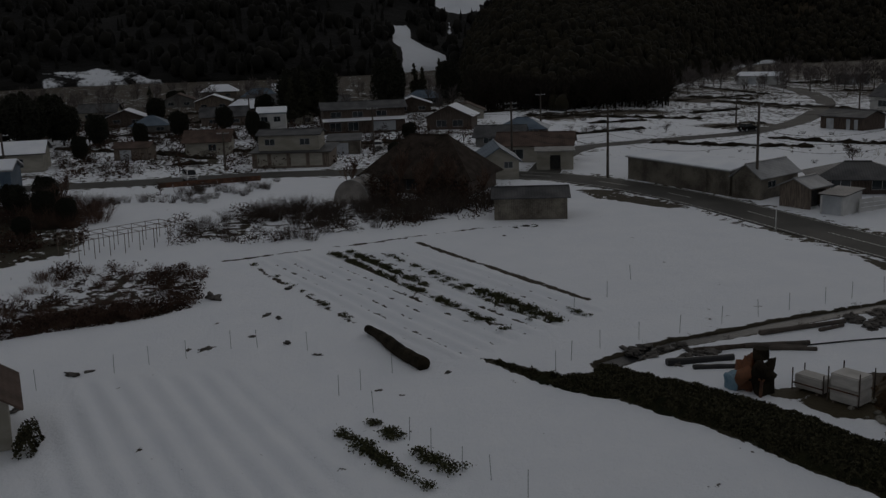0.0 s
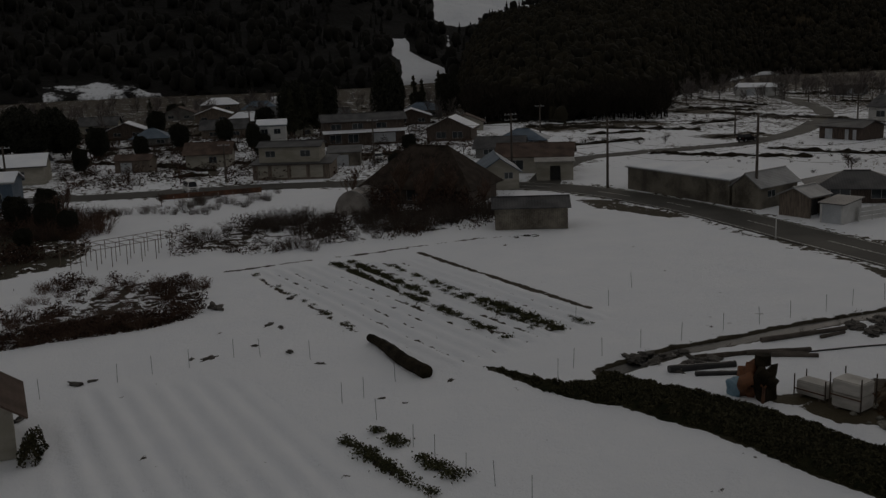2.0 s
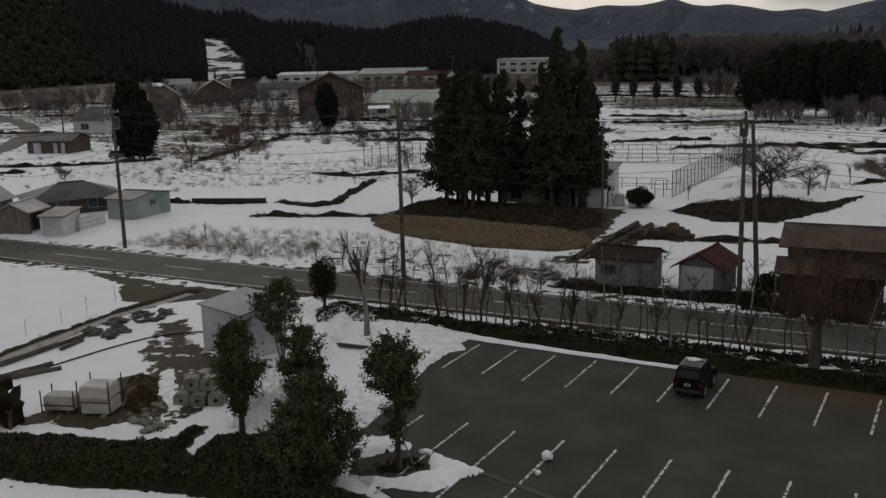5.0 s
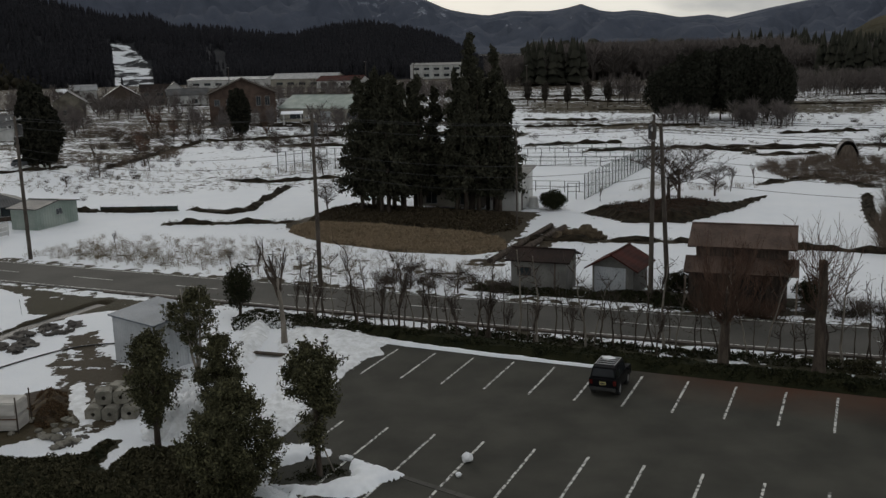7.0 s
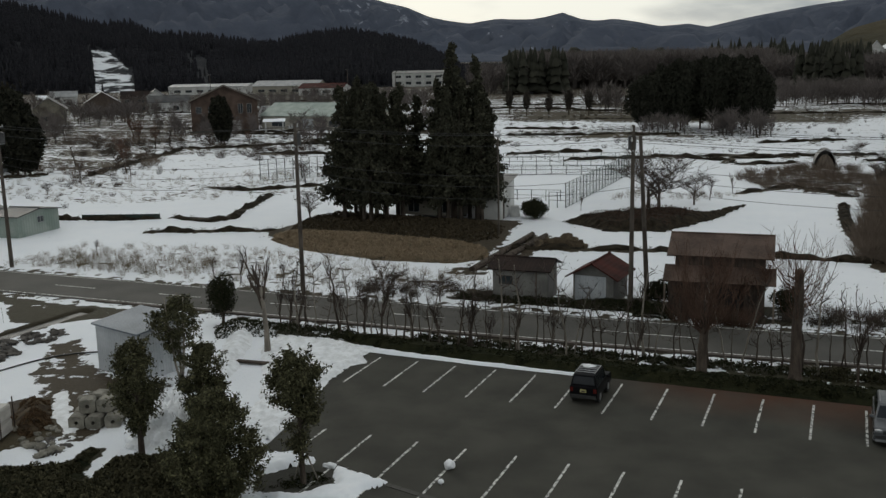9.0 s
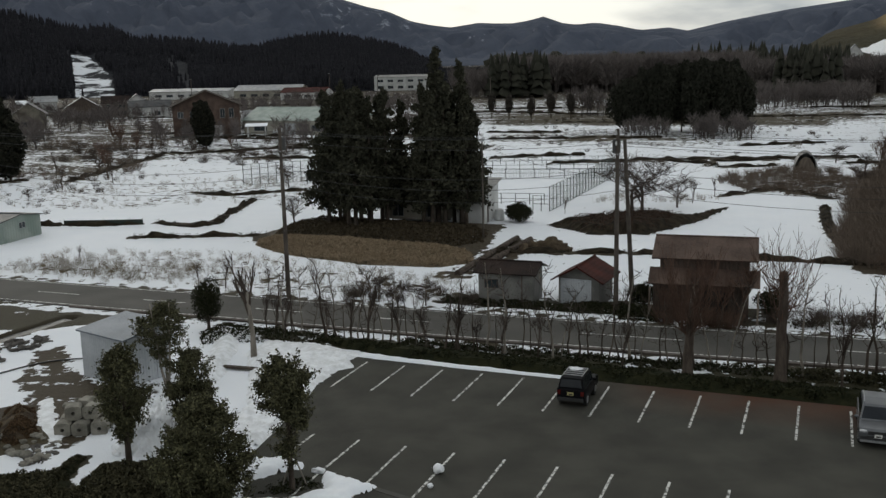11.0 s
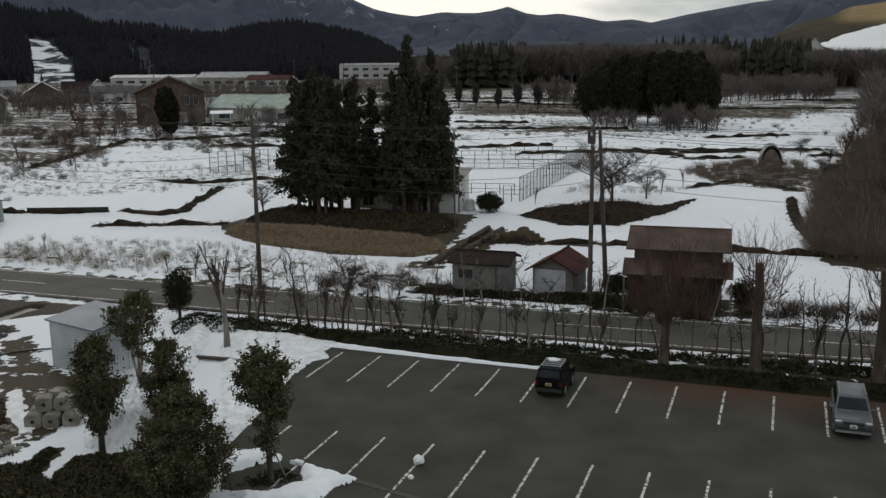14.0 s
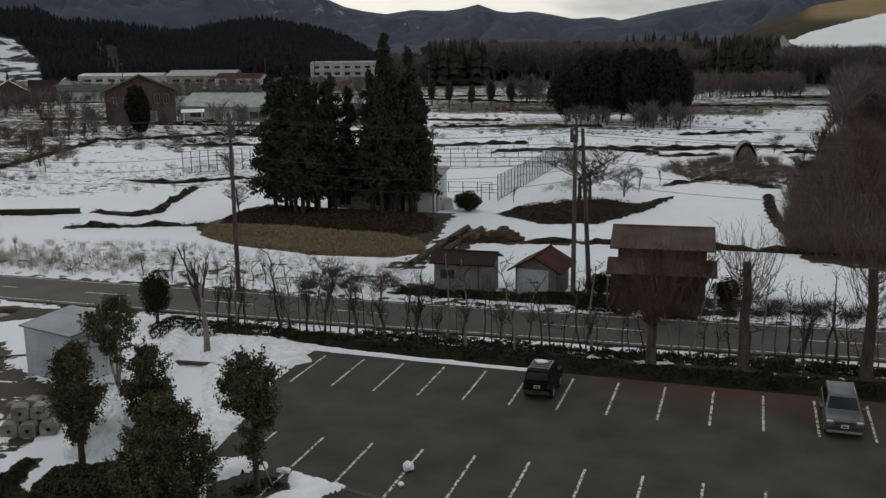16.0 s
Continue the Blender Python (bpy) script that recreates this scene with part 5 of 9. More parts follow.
house("house", "grey two-storey house below the wooded hill", "house", (-271, 252, 0), 43, 10, 8, 4.2, 6.2, PLASTER, TIN_GREY, [("f", 1.5, 3.0, 2, 1.2, W_), ("f", 6, 0.8, 2, 1.4, W_)], "gable", 0.5)
house("house", "dark house with a wide grey roof among trees", "house", (-212, 207, 0), 41, 11, 8, 4.4, 7.8, WOOD_DARK, TIN_GREY, [("f", 2, 0.8, 2.4, 1.4, W_), ("f", 6.5, 0.8, 2.4, 1.4, W_)], "cross", 0.6)
house("house", "grey house with a low roof", "house", (-122, 175, 0), 20, 12, 7, 3.2, 5.0, CREAM, TIN_GREY, [("f", 2, 0.8, 2.4, 1.4, W_)], "gable", 0.5)
house("factory", "long pale factory with a low roof", "factory", (-296, 358, 0), 14, 42, 14, 4.0, 5.2, PLASTER, TIN_GREY, [("f", 3 + 6 * i, 1.2, 3.5, 1.3, W_) for i in range(6)], "gable", 0.4)
house("factory", "long cream building with an arched grey roof", "factory", (-247, 360, 0), 8, 34, 14, 4.2, 6.6, CREAM, TIN_GREY, [("f", 3 + 6 * i, 1.2, 3.5, 1.3, W_) for i in range(5)], "gable", 0.4)
house("factory", "white building with a faded red roof", "factory", (-216, 352, 0), 8, 22, 12, 3.4, 5.4, PLASTER, TIN_RED, [("f", 2 + 5 * i, 1.0, 3.0, 1.3, W_) for i in range(4)], "gable", 0.4)
flats = house("apartment_building", "white two-storey apartment building with projecting bays", "building", (-215.5, 455, 0), 12, 36, 10, 7.7, 8.7, PLASTER, CONCRETE, [("f", 1.6 + 5.8 * i, 1.2 + 3.4 * j, 3.2, 1.6, W_) for i in range(6) for j in range(2)], "gable", 0.5)
for i in range(7):
    part("bay", Geo().box(5.8 * i - 0.2, 5.8 * i + 0.7, -1.0, 0, 0, 7.6), PLASTER, flats)
for z in (3.9,):
    part("balcony", Geo().box(0.7, 35.3, -0.9, -0.75, z, z + 1.0), PLASTER, flats)
house("barn", "far white barn on the rise", "barn", (-269, 145, 0), 35, 14, 8, 2.8, 4.0, PLASTER, TIN_GREY, [("f", 4, 0, 3, 2.2, S_)], "gable", 0.4, snow=0.1)
house("barn", "far dark barn with a flat roof", "barn", (-243, 165, 0), 38, 9, 6, 3.4, 3.6, TIN_DARK, TIN_DARK, [("f", 4, 0, 2, 2.2, S_)], "flat", 0.3)
house("house", "white-gabled house by the side road", "house", (-157, 105.4, 0), 12, 10, 8, 3.2, 5.4, PLASTER, TIN_DARK, [("f", 2, 0.8, 2.2, 1.4, W_)], "gable", 0.5)
house("house", "dark low farm building with white doors", "house", (-129, 70.5, 0), 16, 9, 6.5, 2.4, 3.4, WOOD_DARK, TIN_DARK, [("f", 1.2, 0, 1.6, 1.9, S_), ("f", 5.4, 0, 0.8, 1.9, S_), ("f", 7.0, 0, 0.8, 1.9, S_)], "gable", 0.5)
# a hut at the near field's corner
house("shed", "cream shed with an overhanging brown roof in the near field", "shed", (-21.7, -63.0, 0), 98, 4.6, 4.6, 2.6, 4.3, CREAM, TIN_BROWN, [("f", 2.2, 0.3, 0.7, 1.9, D_)], "cross", 0.7)
house("lodge", "white-gabled lodge among dark pines below the ski slope", "house", (34.5, 748, 6.5), 2, 12.0, 10.0, 7.0, 14.0, PLASTER, TIN_GREY, [("f", 2, 3.5, 2.4, 2.0, W_), ("f", 7.5, 3.5, 2.4, 2.0, W_)], "cross", 0.9)
house("lodge", "low pale building among pines below the ski slope", "house", (82, 700, 4.0), 4, 22.0, 9.0, 6.0, 8.0, PLASTER, TIN_GREY, [("f", 2 + 5 * i, 2.0, 3.0, 1.8, W_) for i in range(4)], "gable", 0.8)
# ---- plants ----
def mesh_of(name, V, F, mat, smooth=False):
    """A mesh from arrays of points and of faces that all have the same number of corners."""
    V, F = np.asarray(V, np.float32), np.asarray(F, np.int32)
    me = bpy.data.meshes.new(name)
    me.vertices.add(len(V))
    me.vertices.foreach_set("co", V.ravel())
    me.loops.add(F.size)
    me.loops.foreach_set("vertex_index", F.ravel())
    me.polygons.add(len(F))
    me.polygons.foreach_set("loop_start", (np.arange(len(F)) * F.shape[1]).astype(np.int32))
    me.update(calc_edges=True)
    if smooth:
        me.shade_smooth()
    me.materials.append(mat)
    return me


def leaves(points, length, width, rs, droop=0.0, spread=1.0):
    """A small folded leaf or spray at each point, turned at random. Returns points and three-cornered faces."""
    P = np.asarray(points, float)
    n = len(P)
    d = rs.normal(size=(n, 3)) * [1, 1, spread]
    d[:, 2] -= droop
    d /= np.linalg.norm(d, axis=1, keepdims=True) + 1e-9
    u = np.cross(d, rs.normal(size=(n, 3)))
    u /= np.linalg.norm(u, axis=1, keepdims=True) + 1e-9
    w = np.cross(d, u)
    L = (length * rs.uniform(0.6, 1.3, n))[:, None]
    B = (width * rs.uniform(0.6, 1.3, n))[:, None]
    base, tip = P - d * L * 0.5, P + d * L * 0.5
    mid = P + w * B * 0.25
    V = np.stack([base, mid + u * B * 0.5, tip, mid - u * B * 0.5], 1).reshape(-1, 3)
    i = np.arange(n)[:, None] * 4
    F = np.concatenate([i + [0, 1, 2], i + [0, 2, 3]], 1).reshape(-1, 3)
    return V, F


def tubes(segs, n=4):
    """Tapered sticks (p0, p1, r0, r1), as points and four-cornered faces."""
    p0, p1 = np.array([s[0] for s in segs], float), np.array([s[1] for s in segs], float)
    r0, r1 = np.array([s[2] for s in segs]), np.array([s[3] for s in segs])
    d = p1 - p0
    d /= np.linalg.norm(d, axis=1, keepdims=True) + 1e-9
    a = np.cross(d, np.where(np.abs(d[:, 2:3]) > 0.9, [[1.0, 0, 0]], [[0, 0, 1.0]]))
    a /= np.linalg.norm(a, axis=1, keepdims=True) + 1e-9
    b = np.cross(d, a)
    V = []
    for p, r in ((p0, r0), (p1, r1)):
        for k in range(n):
            t = 2 * math.pi * k / n
            V.append(p + (a * math.cos(t) + b * math.sin(t)) * r[:, None])
    V = np.stack(V, 1).reshape(-1, 3)
    i = np.arange(len(segs))[:, None] * 2 * n
    F = np.concatenate([i + [k, (k + 1) % n, n + (k + 1) % n, n + k] for k in range(n)], 1).reshape(-1, 4)
    return V, F


def stem_of(segs, n=7):
    """One continuous tapered stem through sticks that follow on each other."""
    pts = [Vector(segs[0][0])] + [Vector(s[1]) for s in segs]
    rad = [segs[0][2] * 1.15] + [s[3] for s in segs]
    V = [(p.x + r * math.cos(2 * math.pi * i / n), p.y + r * math.sin(2 * math.pi * i / n), p.z) for p, r in zip(pts, rad) for i in range(n)] + [tuple(pts[-1])]
    F = [(j * n + i, j * n + (i + 1) % n, (j + 1) * n + (i + 1) % n, (j + 1) * n + i) for j in range(len(segs)) for i in range(n)]
    F += [(len(segs) * n + i, len(segs) * n + (i + 1) % n, len(V) - 1, len(V) - 1) for i in range(n)]
    g = Geo()
    g.v, g.f = V, [tuple(dict.fromkeys(f)) for f in F]
    return g.mesh("trunk", True)


def branching(seed, height, r, levels=4, kids=(3, 4), lean=0.55, up=0.35, first=0.35, shrink=0.68, cut=None):
    """Limbs and twigs of a bare tree: two lists of sticks."""
    rs = random.Random(seed)
    limbs, twigs = [], []

    def go(p, d, length, rad, lv):
        n = 3 if lv < levels else 2
        pts = [p]
        for k in range(n):
            d = (d + Vector((rs.uniform(-1, 1), rs.uniform(-1, 1), rs.uniform(-0.4, 0.9) * up * 2)) * 0.16).normalized()
            q = pts[-1] + d * (length / n)
            ra, rb = rad * (1 - 0.5 * k / n), rad * (1 - 0.5 * (k + 1) / n)
            (limbs if lv < 2 else twigs).append((tuple(pts[-1]), tuple(q), ra, rb))
            pts.append(q)
        if lv >= levels:
            return
        for k in range(rs.randint(*kids) + (2 if lv == 0 else 0)):
            t = rs.uniform(first if lv == 0 else 0.25, 1.0) * n
            i = min(int(t), n - 1)
            s = pts[i].lerp(pts[i + 1], t - i)
            ax = Vector((rs.uniform(-1, 1), rs.uniform(-1, 1), 0)).normalized()
            nd = (d * (1 - lean) + ax * lean + Vector((0, 0, up * 0.5))).normalized()
            go(s, nd, length * shrink * rs.uniform(0.65, 1.1), rad * 0.5, lv + 1)

    go(Vector((0, 0, -0.1)), Vector((0, 0, 1)), height * 0.6, r, 0)
    return limbs, twigs


def bare_tree(name, label, seed, height, r, mat=BARK, twig=TWIG, thin=0.012, category="tree", **kw):
    """A leafless tree at the origin: trunk with limbs, and a crown of twigs."""
    limbs, twigs = branching(seed, height, r, **kw)
    top = max(s[1][2] for s in limbs + twigs)
    k = height / top
    limbs, twigs = [[(tuple(c * k for c in a), tuple(c * k for c in b), max(p, thin), max(q, thin * 0.7)) for a, b, p, q in group] for group in (limbs[:3], limbs[3:] + twigs)]
    t = thing(name, label, category)
    part("trunk", stem_of(limbs, 7), mat, t)
    part("crown", mesh_of("crown", *tubes(twigs, 4), twig), twig, t)
    return t


def cedar(seed, height, radius, clear=0.14, count=2600, mat=CEDAR, size=0.62):
    """A Japanese cedar: straight trunk and a narrow crown of drooping sprays on many boughs."""
    rs = np.random.RandomState(seed)
    t = thing("cedar_tree", "tall dark green cedar with drooping boughs", "tree")
    part("trunk", mesh_of("trunk", *tubes([((0, 0, -0.3), (0, 0, height * 0.5), height * 0.018, height * 0.011), ((0, 0, height * 0.5), (0, 0, height * 0.98), height * 0.011, 0.03)], 8), BARK), BARK, t)
    boughs, pts = [], []
    nb = int(height * 6)
    for i in range(nb):
        u = clear + (1 - clear) * (i + rs.uniform()) / nb
        shape = min(1.0, 1.25 * (1 - u) ** 0.6) * (0.82 + 0.18 * math.sin(u * 19 + seed)) if u > 0.3 else 0.72 + 1.0 * (u - clear)
        reach = radius * max(0.10, shape) * rs.uniform(0.55, 1.15)
        a = rs.uniform(0, 6.283)
        z = u * height
        tip = np.array([math.cos(a) * reach, math.sin(a) * reach, z - 0.22 * reach + 0.12 * height * (u > 0.9) * 0.3])
        boughs.append(((0, 0, z), tuple(tip), 0.05, 0.015))
        m = max(3, int(count / nb * (0.5 + reach / radius)))
        s = rs.uniform(0.25, 1.05, m)[:, None]
        pts.append(np.array([0, 0, z]) * (1 - s) + tip * s + rs.normal(size=(m, 3)) * [0.22, 0.22, 0.28] * (0.5 + 0.5 * reach / radius))
    P = np.concatenate(pts)
    part("limb", mesh_of("limb", *tubes(boughs, 3), BARK), BARK, t)
    part("crown", mesh_of("crown", *leaves(P, size, size * 0.55, rs, 0.9), mat), mat, t)
    return t


def leafy_tree(name, label, seed, height, crown, trunk_r, count, mat=LEAF, leaf=(0.2, 0.1), stem=0.4, category="tree", bark=BARK, lumps=7):
    """An evergreen with a crown of small leaves in uneven clumps: crown is (rx, ry, rz) about its middle height."""
    rs = np.random.RandomState(seed)
    t = thing(name, label, category)
    segs = [((0, 0, -0.2), (0.05, 0.02, height * stem), trunk_r, trunk_r * 0.8), ((0.05, 0.02, height * stem), (0, 0, height * 0.93), trunk_r * 0.8, 0.02)]
    cz = height - crown[2]
    P = []
    for k in range(lumps * 4):
        f = 1 - 2 * (k + 0.5) / (lumps * 4)
        v = np.array([math.sqrt(1 - f * f) * math.cos(2.4 * k), math.sqrt(1 - f * f) * math.sin(2.4 * k), f])
        c = v * crown * rs.uniform(0.45, 0.8) + [0, 0, cz]
        segs.append(((0, 0, max(height * stem * 0.8, c[2] - crown[2] * 0.6)), tuple(c), trunk_r * 0.3, 0.012))
        r = np.array(crown) * rs.uniform(0.24, 0.42)
        q = rs.normal(size=(count // (lumps * 4), 3))
        q /= np.linalg.norm(q, axis=1, keepdims=True)
        P.append(c + q * r * rs.uniform(0.55, 1.08, (len(q), 1)))
    P.append(np.column_stack([rs.normal(size=(count // 12, 2)) * np.array(crown[:2]) * 0.3, rs.uniform(height * stem, height * 0.7, count // 12)]))
    part("trunk", mesh_of("trunk", *tubes(segs, 6), bark), bark, t)
    part("crown", mesh_of("crown", *leaves(np.concatenate(P), leaf[0], leaf[1], rs, 0.1), mat), mat, t)
    return t


def ragged_tree(name, label, seed, height, profile, trunk_r, clumps, mat=LEAF, leaf=(0.15, 0.08), category="tree", bark=BARK, at=(0, 0), stems=1, per=150):
    """A small evergreen of uneven leaf clumps and stray shoots; profile gives the crown's radius at some heights."""
    rs = np.random.RandomState(seed)
    t = thing(name, label, category, (at[0], at[1], 0))
    hz, hr = [p[0] for p in profile], [p[1] for p in profile]
    lean = rs.uniform(-0.2, 0.2, 2)

    def axis(z):
        return np.array([lean[0] * z / height, lean[1] * z / height, z])

    for k in range(stems):
        o = np.array([0.0, 0.0, 0.0]) if stems == 1 else np.array([0.45 * math.cos(2.1 * k), 0.45 * math.sin(2.1 * k), 0.0])
        part("trunk", stem_of([(tuple(axis(a * height) + o * (0.4 + a) * (a > 0) - [0, 0, 0.2 * (a == 0)]), tuple(axis(b * height) + o * (0.4 + b)), trunk_r * (1 - 0.7 * a), trunk_r * (1 - 0.7 * b)) for a, b in ((0, 0.25), (0.25, 0.5), (0.5, 0.75), (0.75, 0.95))]), bark, t)
    P, sticks = [], []
    made = 0
    while made < clumps:
        z = rs.uniform(hz[0], hz[-1])
        R = np.interp(z, hz, hr)
        if rs.uniform(0, max(hr)) > R:
            continue
        made += 1
        a, q = rs.uniform(0, 6.283), math.sqrt(rs.uniform(0.02, 1.0))
        cr = rs.uniform(0.16, 0.34) * (0.6 + 0.4 * R / max(hr))
        reach = max(0.0, R * q - cr * 0.4) * rs.uniform(0.85, 1.18)
        c = axis(z) + [math.cos(a) * reach, math.sin(a) * reach, rs.uniform(-0.1, 0.1)]
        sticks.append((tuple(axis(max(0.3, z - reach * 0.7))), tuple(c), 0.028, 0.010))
        P.append(c + rs.normal(size=(per, 3)) * [cr * 0.72, cr * 0.72, cr * 0.6])
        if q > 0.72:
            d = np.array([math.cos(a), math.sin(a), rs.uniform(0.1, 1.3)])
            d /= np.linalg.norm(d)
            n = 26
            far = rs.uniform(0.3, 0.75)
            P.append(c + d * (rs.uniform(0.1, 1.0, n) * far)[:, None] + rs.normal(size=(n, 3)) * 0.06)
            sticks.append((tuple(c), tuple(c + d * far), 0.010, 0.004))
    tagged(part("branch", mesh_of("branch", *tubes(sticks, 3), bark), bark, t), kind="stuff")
    part("crown", mesh_of("crown", *leaves(np.concatenate(P), leaf[0], leaf[1], rs, 0.1), mat), mat, t)
    return t


def stuff_at(name, V, F, mat, label, category):
    return tagged(new(name, mesh_of(name, V, F, mat)), label, category, kind="stuff")


def spread_copies(templates, spots):
    """Many copies of a few shapes joined into one: spots are rows of x, y, z, turn, size."""
    S = np.asarray(spots, float)
    VV, FF, base = [], [], 0
    for k, (V, F) in enumerate(templates):
        s = S[k::len(templates)]
        if not len(s):
            continue
        c, d = np.cos(s[:, 3])[:, None], np.sin(s[:, 3])[:, None]
        x = (V[None, :, 0] * c - V[None, :, 1] * d) * s[:, 4:5] + s[:, 0:1]
        y = (V[None, :, 0] * d + V[None, :, 1] * c) * s[:, 4:5] + s[:, 1:2]
        z = V[None, :, 2] * s[:, 4:5] + s[:, 2:3]
        VV.append(np.stack([x, y, z], -1).reshape(-1, 3))
        FF.append((F[None] + (np.arange(len(s)) * len(V))[:, None, None] + base).reshape(-1, F.shape[1]))
        base += len(s) * len(V)
    return np.concatenate(VV), np.concatenate(FF)


def far_conifer(seed):
    """A small conifer one unit high, of ragged tiers."""
    rs = np.random.RandomState(seed)
    V, F = [], []
    for k in range(5):
        z0, z1, r = 0.06 + 0.17 * k, 0.36 + 0.17 * k, 0.19 * (1 - 0.17 * k)
        o, m = len(V), 9
        for i in range(m):
            a, q = 2 * math.pi * i / m + k, r * rs.uniform(0.65, 1.2)
            V.append((q * math.cos(a), q * math.sin(a), z0 + rs.uniform(-0.04, 0.05)))
        V.append((0, 0, min(z1, 1.0)))
        F += [(o + i, o + (i + 1) % m, o + m) for i in range(m)]
    return np.array(V), np.array(F)


def far_bare(seed, sticks=90):
    """A bare broadleaf tree one unit high, as a fan of thin twigs on a stem."""
    rs = np.random.RandomState(seed)
    V, F = [], []

    def stick(p, q, w):
        d = np.cross(q - p, rs.normal(size=3))
        d = d / (np.linalg.norm(d) + 1e-9) * w
        o = len(V)
        V.extend([p - d, p + d, q])
        F.append((o, o + 1, o + 2))

    for k in range(3):
        stick(np.array([0, 0, -0.02]), np.array([rs.uniform(-0.03, 0.03), rs.uniform(-0.03, 0.03), 0.9]), 0.022)
    for k in range(sticks):
        z = rs.uniform(0.2, 0.75)
        a = rs.uniform(0, 6.283)
        reach = 0.30 * math.sqrt(rs.uniform(0.1, 1)) * (1.1 - 0.5 * abs(z - 0.5))
        p = np.array([0.35 * reach * math.cos(a), 0.35 * reach * math.sin(a), z])
        q = np.array([reach * math.cos(a + rs.uniform(-0.4, 0.4)) * 1.1, reach * math.sin(a + rs.uniform(-0.4, 0.4)) * 1.1, z + rs.uniform(0.08, 0.28)])
        stick(p, q, 0.012)
    return np.array(V), np.array(F)


def twig_bush(seed, stems=70, spread=0.55, width=0.012, lean=0.9):
    """A leafless bush one unit high, of many thin stems."""
    rs = np.random.RandomState(seed)
    V, F = [], []

    def stick(p, q, w):
        d = np.cross(q - p, rs.normal(size=3))
        d = d / (np.linalg.norm(d) + 1e-9) * w
        o = len(V)
        V.extend([p - d, p + d, q])
        F.append((o, o + 1, o + 2))

    for k in range(stems):
        a, r = rs.uniform(0, 6.283), spread * math.sqrt(rs.uniform())
        p = np.array([math.cos(a) * r * 0.5, math.sin(a) * r * 0.5, -0.05])
        m = p + np.array([math.cos(a) * r * lean * 0.5, math.sin(a) * r * lean * 0.5, rs.uniform(0.35, 0.6)])
        q = m + np.array([math.cos(a) * r * 0.35 + rs.normal() * 0.1, math.sin(a) * r * 0.35 + rs.normal() * 0.1, rs.uniform(0.15, 0.42)])
        stick(p, m, width * 1.6)
        stick(m - (m - p) * 0.1, q, width)
        for j in range(2):
            s = p + (m - p) * rs.uniform(0.3, 1)
            stick(s, s + rs.normal(size=3) * [0.14, 0.14, 0.08] + [0, 0, 0.16], width * 0.8)
    return np.array(V), np.array(F)


def spots_in(poly, n, lo, hi, seed, keep=None):
    """Random spots in an outline: rows of x, y, ground height, turn, size."""
    rs = np.random.RandomState(seed)
    P = np.array(poly)
    out = np.zeros((0, 2))
    while len(out) < n:
        c = rs.uniform(P.min(0), P.max(0), (n * 3, 2))
        c = c[inside(c[:, 0], c[:, 1], poly) > 0]
        if keep is not None:
            c = c[keep(c[:, 0], c[:, 1]) > rs.uniform(size=len(c))]
        out = np.concatenate([out, c])
    out = out[:n]
    return np.column_stack([out, relief(out[:, 0], out[:, 1]), rs.uniform(0, 6.283, n), rs.uniform(lo, hi, n)])


def on_line(pts, n, off, lo, hi, seed):
    rs = np.random.RandomState(seed)
    L = np.array(smooth_line(pts, 0.5))
    q = L[rs.randint(0, len(L), n)] + rs.normal(size=(n, 2)) * off
    return np.column_stack([q, relief(q[:, 0], q[:, 1]), rs.uniform(0, 6.283, n), rs.uniform(lo, hi, n)])


# the grove of cedars on its brown mound
CEDARS = [cedar(11, 15.5, 3.1, 0.18, 7400, size=0.46), cedar(12, 16.5, 3.1, 0.18, 7600, size=0.46), cedar(13, 18.8, 3.2, 0.16, 8600, size=0.46), cedar(14, 15.0, 3.3, 0.17, 7400, size=0.46)]
GROVE = [(-7.6, 0, 3, 14.2), (-6.1, 2.6, 0, 14.8), (-1.3, 0.6, 0, 14.7), (0.5, 3.9, 0, 13.6), (5.6, 4.6, 0, 15.4), (-4.6, -2.6, 1, 14.2), (3.6, -2.4, 3, 14.6), (-5.4, -1.7, 0, 14.6), (-4.2, 1.2, 3, 15.2), (-3.0, -1.0, 1, 15.6), (-3.4, 3.4, 1, 15.0), (-6.7, 4.2, 0, 14.0), (-1.9, 2.2, 3, 14.4), (2.7, -0.6, 0, 15.2), (2.9, 2.8, 1, 15.4), (4.35, 0.9, 2, 18.3), (5.0, -1.5, 3, 15.8), (6.9, 0.3, 2, 17.5), (6.2, 3.2, 1, 16.2), (7.3, -1.3, 3, 14.0), (7.9, 1.9, 0, 14.4)]
used = set()
for i, (u, d, k, h) in enumerate(GROVE):
    x, y = -17.6 + 0.916 * u - 0.402 * d, 44.4 + 0.402 * u + 0.916 * d
    m = pose(x, y, ground_z(x, y), 0, 0, 47 * i) @ Matrix.Scale(h / (15.5, 16.5, 18.8, 15.0)[k], 4)
    if k in used:
        copy_thing(CEDARS[k], m)["group"] = "cedar grove"
    else:
        CEDARS[k].matrix_basis = m
        CEDARS[k]["group"] = "cedar grove"
        used.add(k)
for x, y, k, h in [(-204, -15, 0, 12.5), (-205, -11, 1, 12.8), (-203, -18, 3, 11.5), (-207, -13.5, 1, 13.2), (-246, 18.2, 2, 16.0), (-244, 16.5, 0, 12), (-258, 27, 0, 12.0), (-256, 29, 3, 11), (-262, 36, 1, 14.5), (-264, 38, 0, 12), (-315, -48.5, 3, 7.0)]:
    copy_thing(CEDARS[k], pose(x, y, 0, 0, 0, x * 7) @ Matrix.Scale(h / (15.5, 16.5, 18.8, 15.0)[k], 4))["group"] = "single cedars"
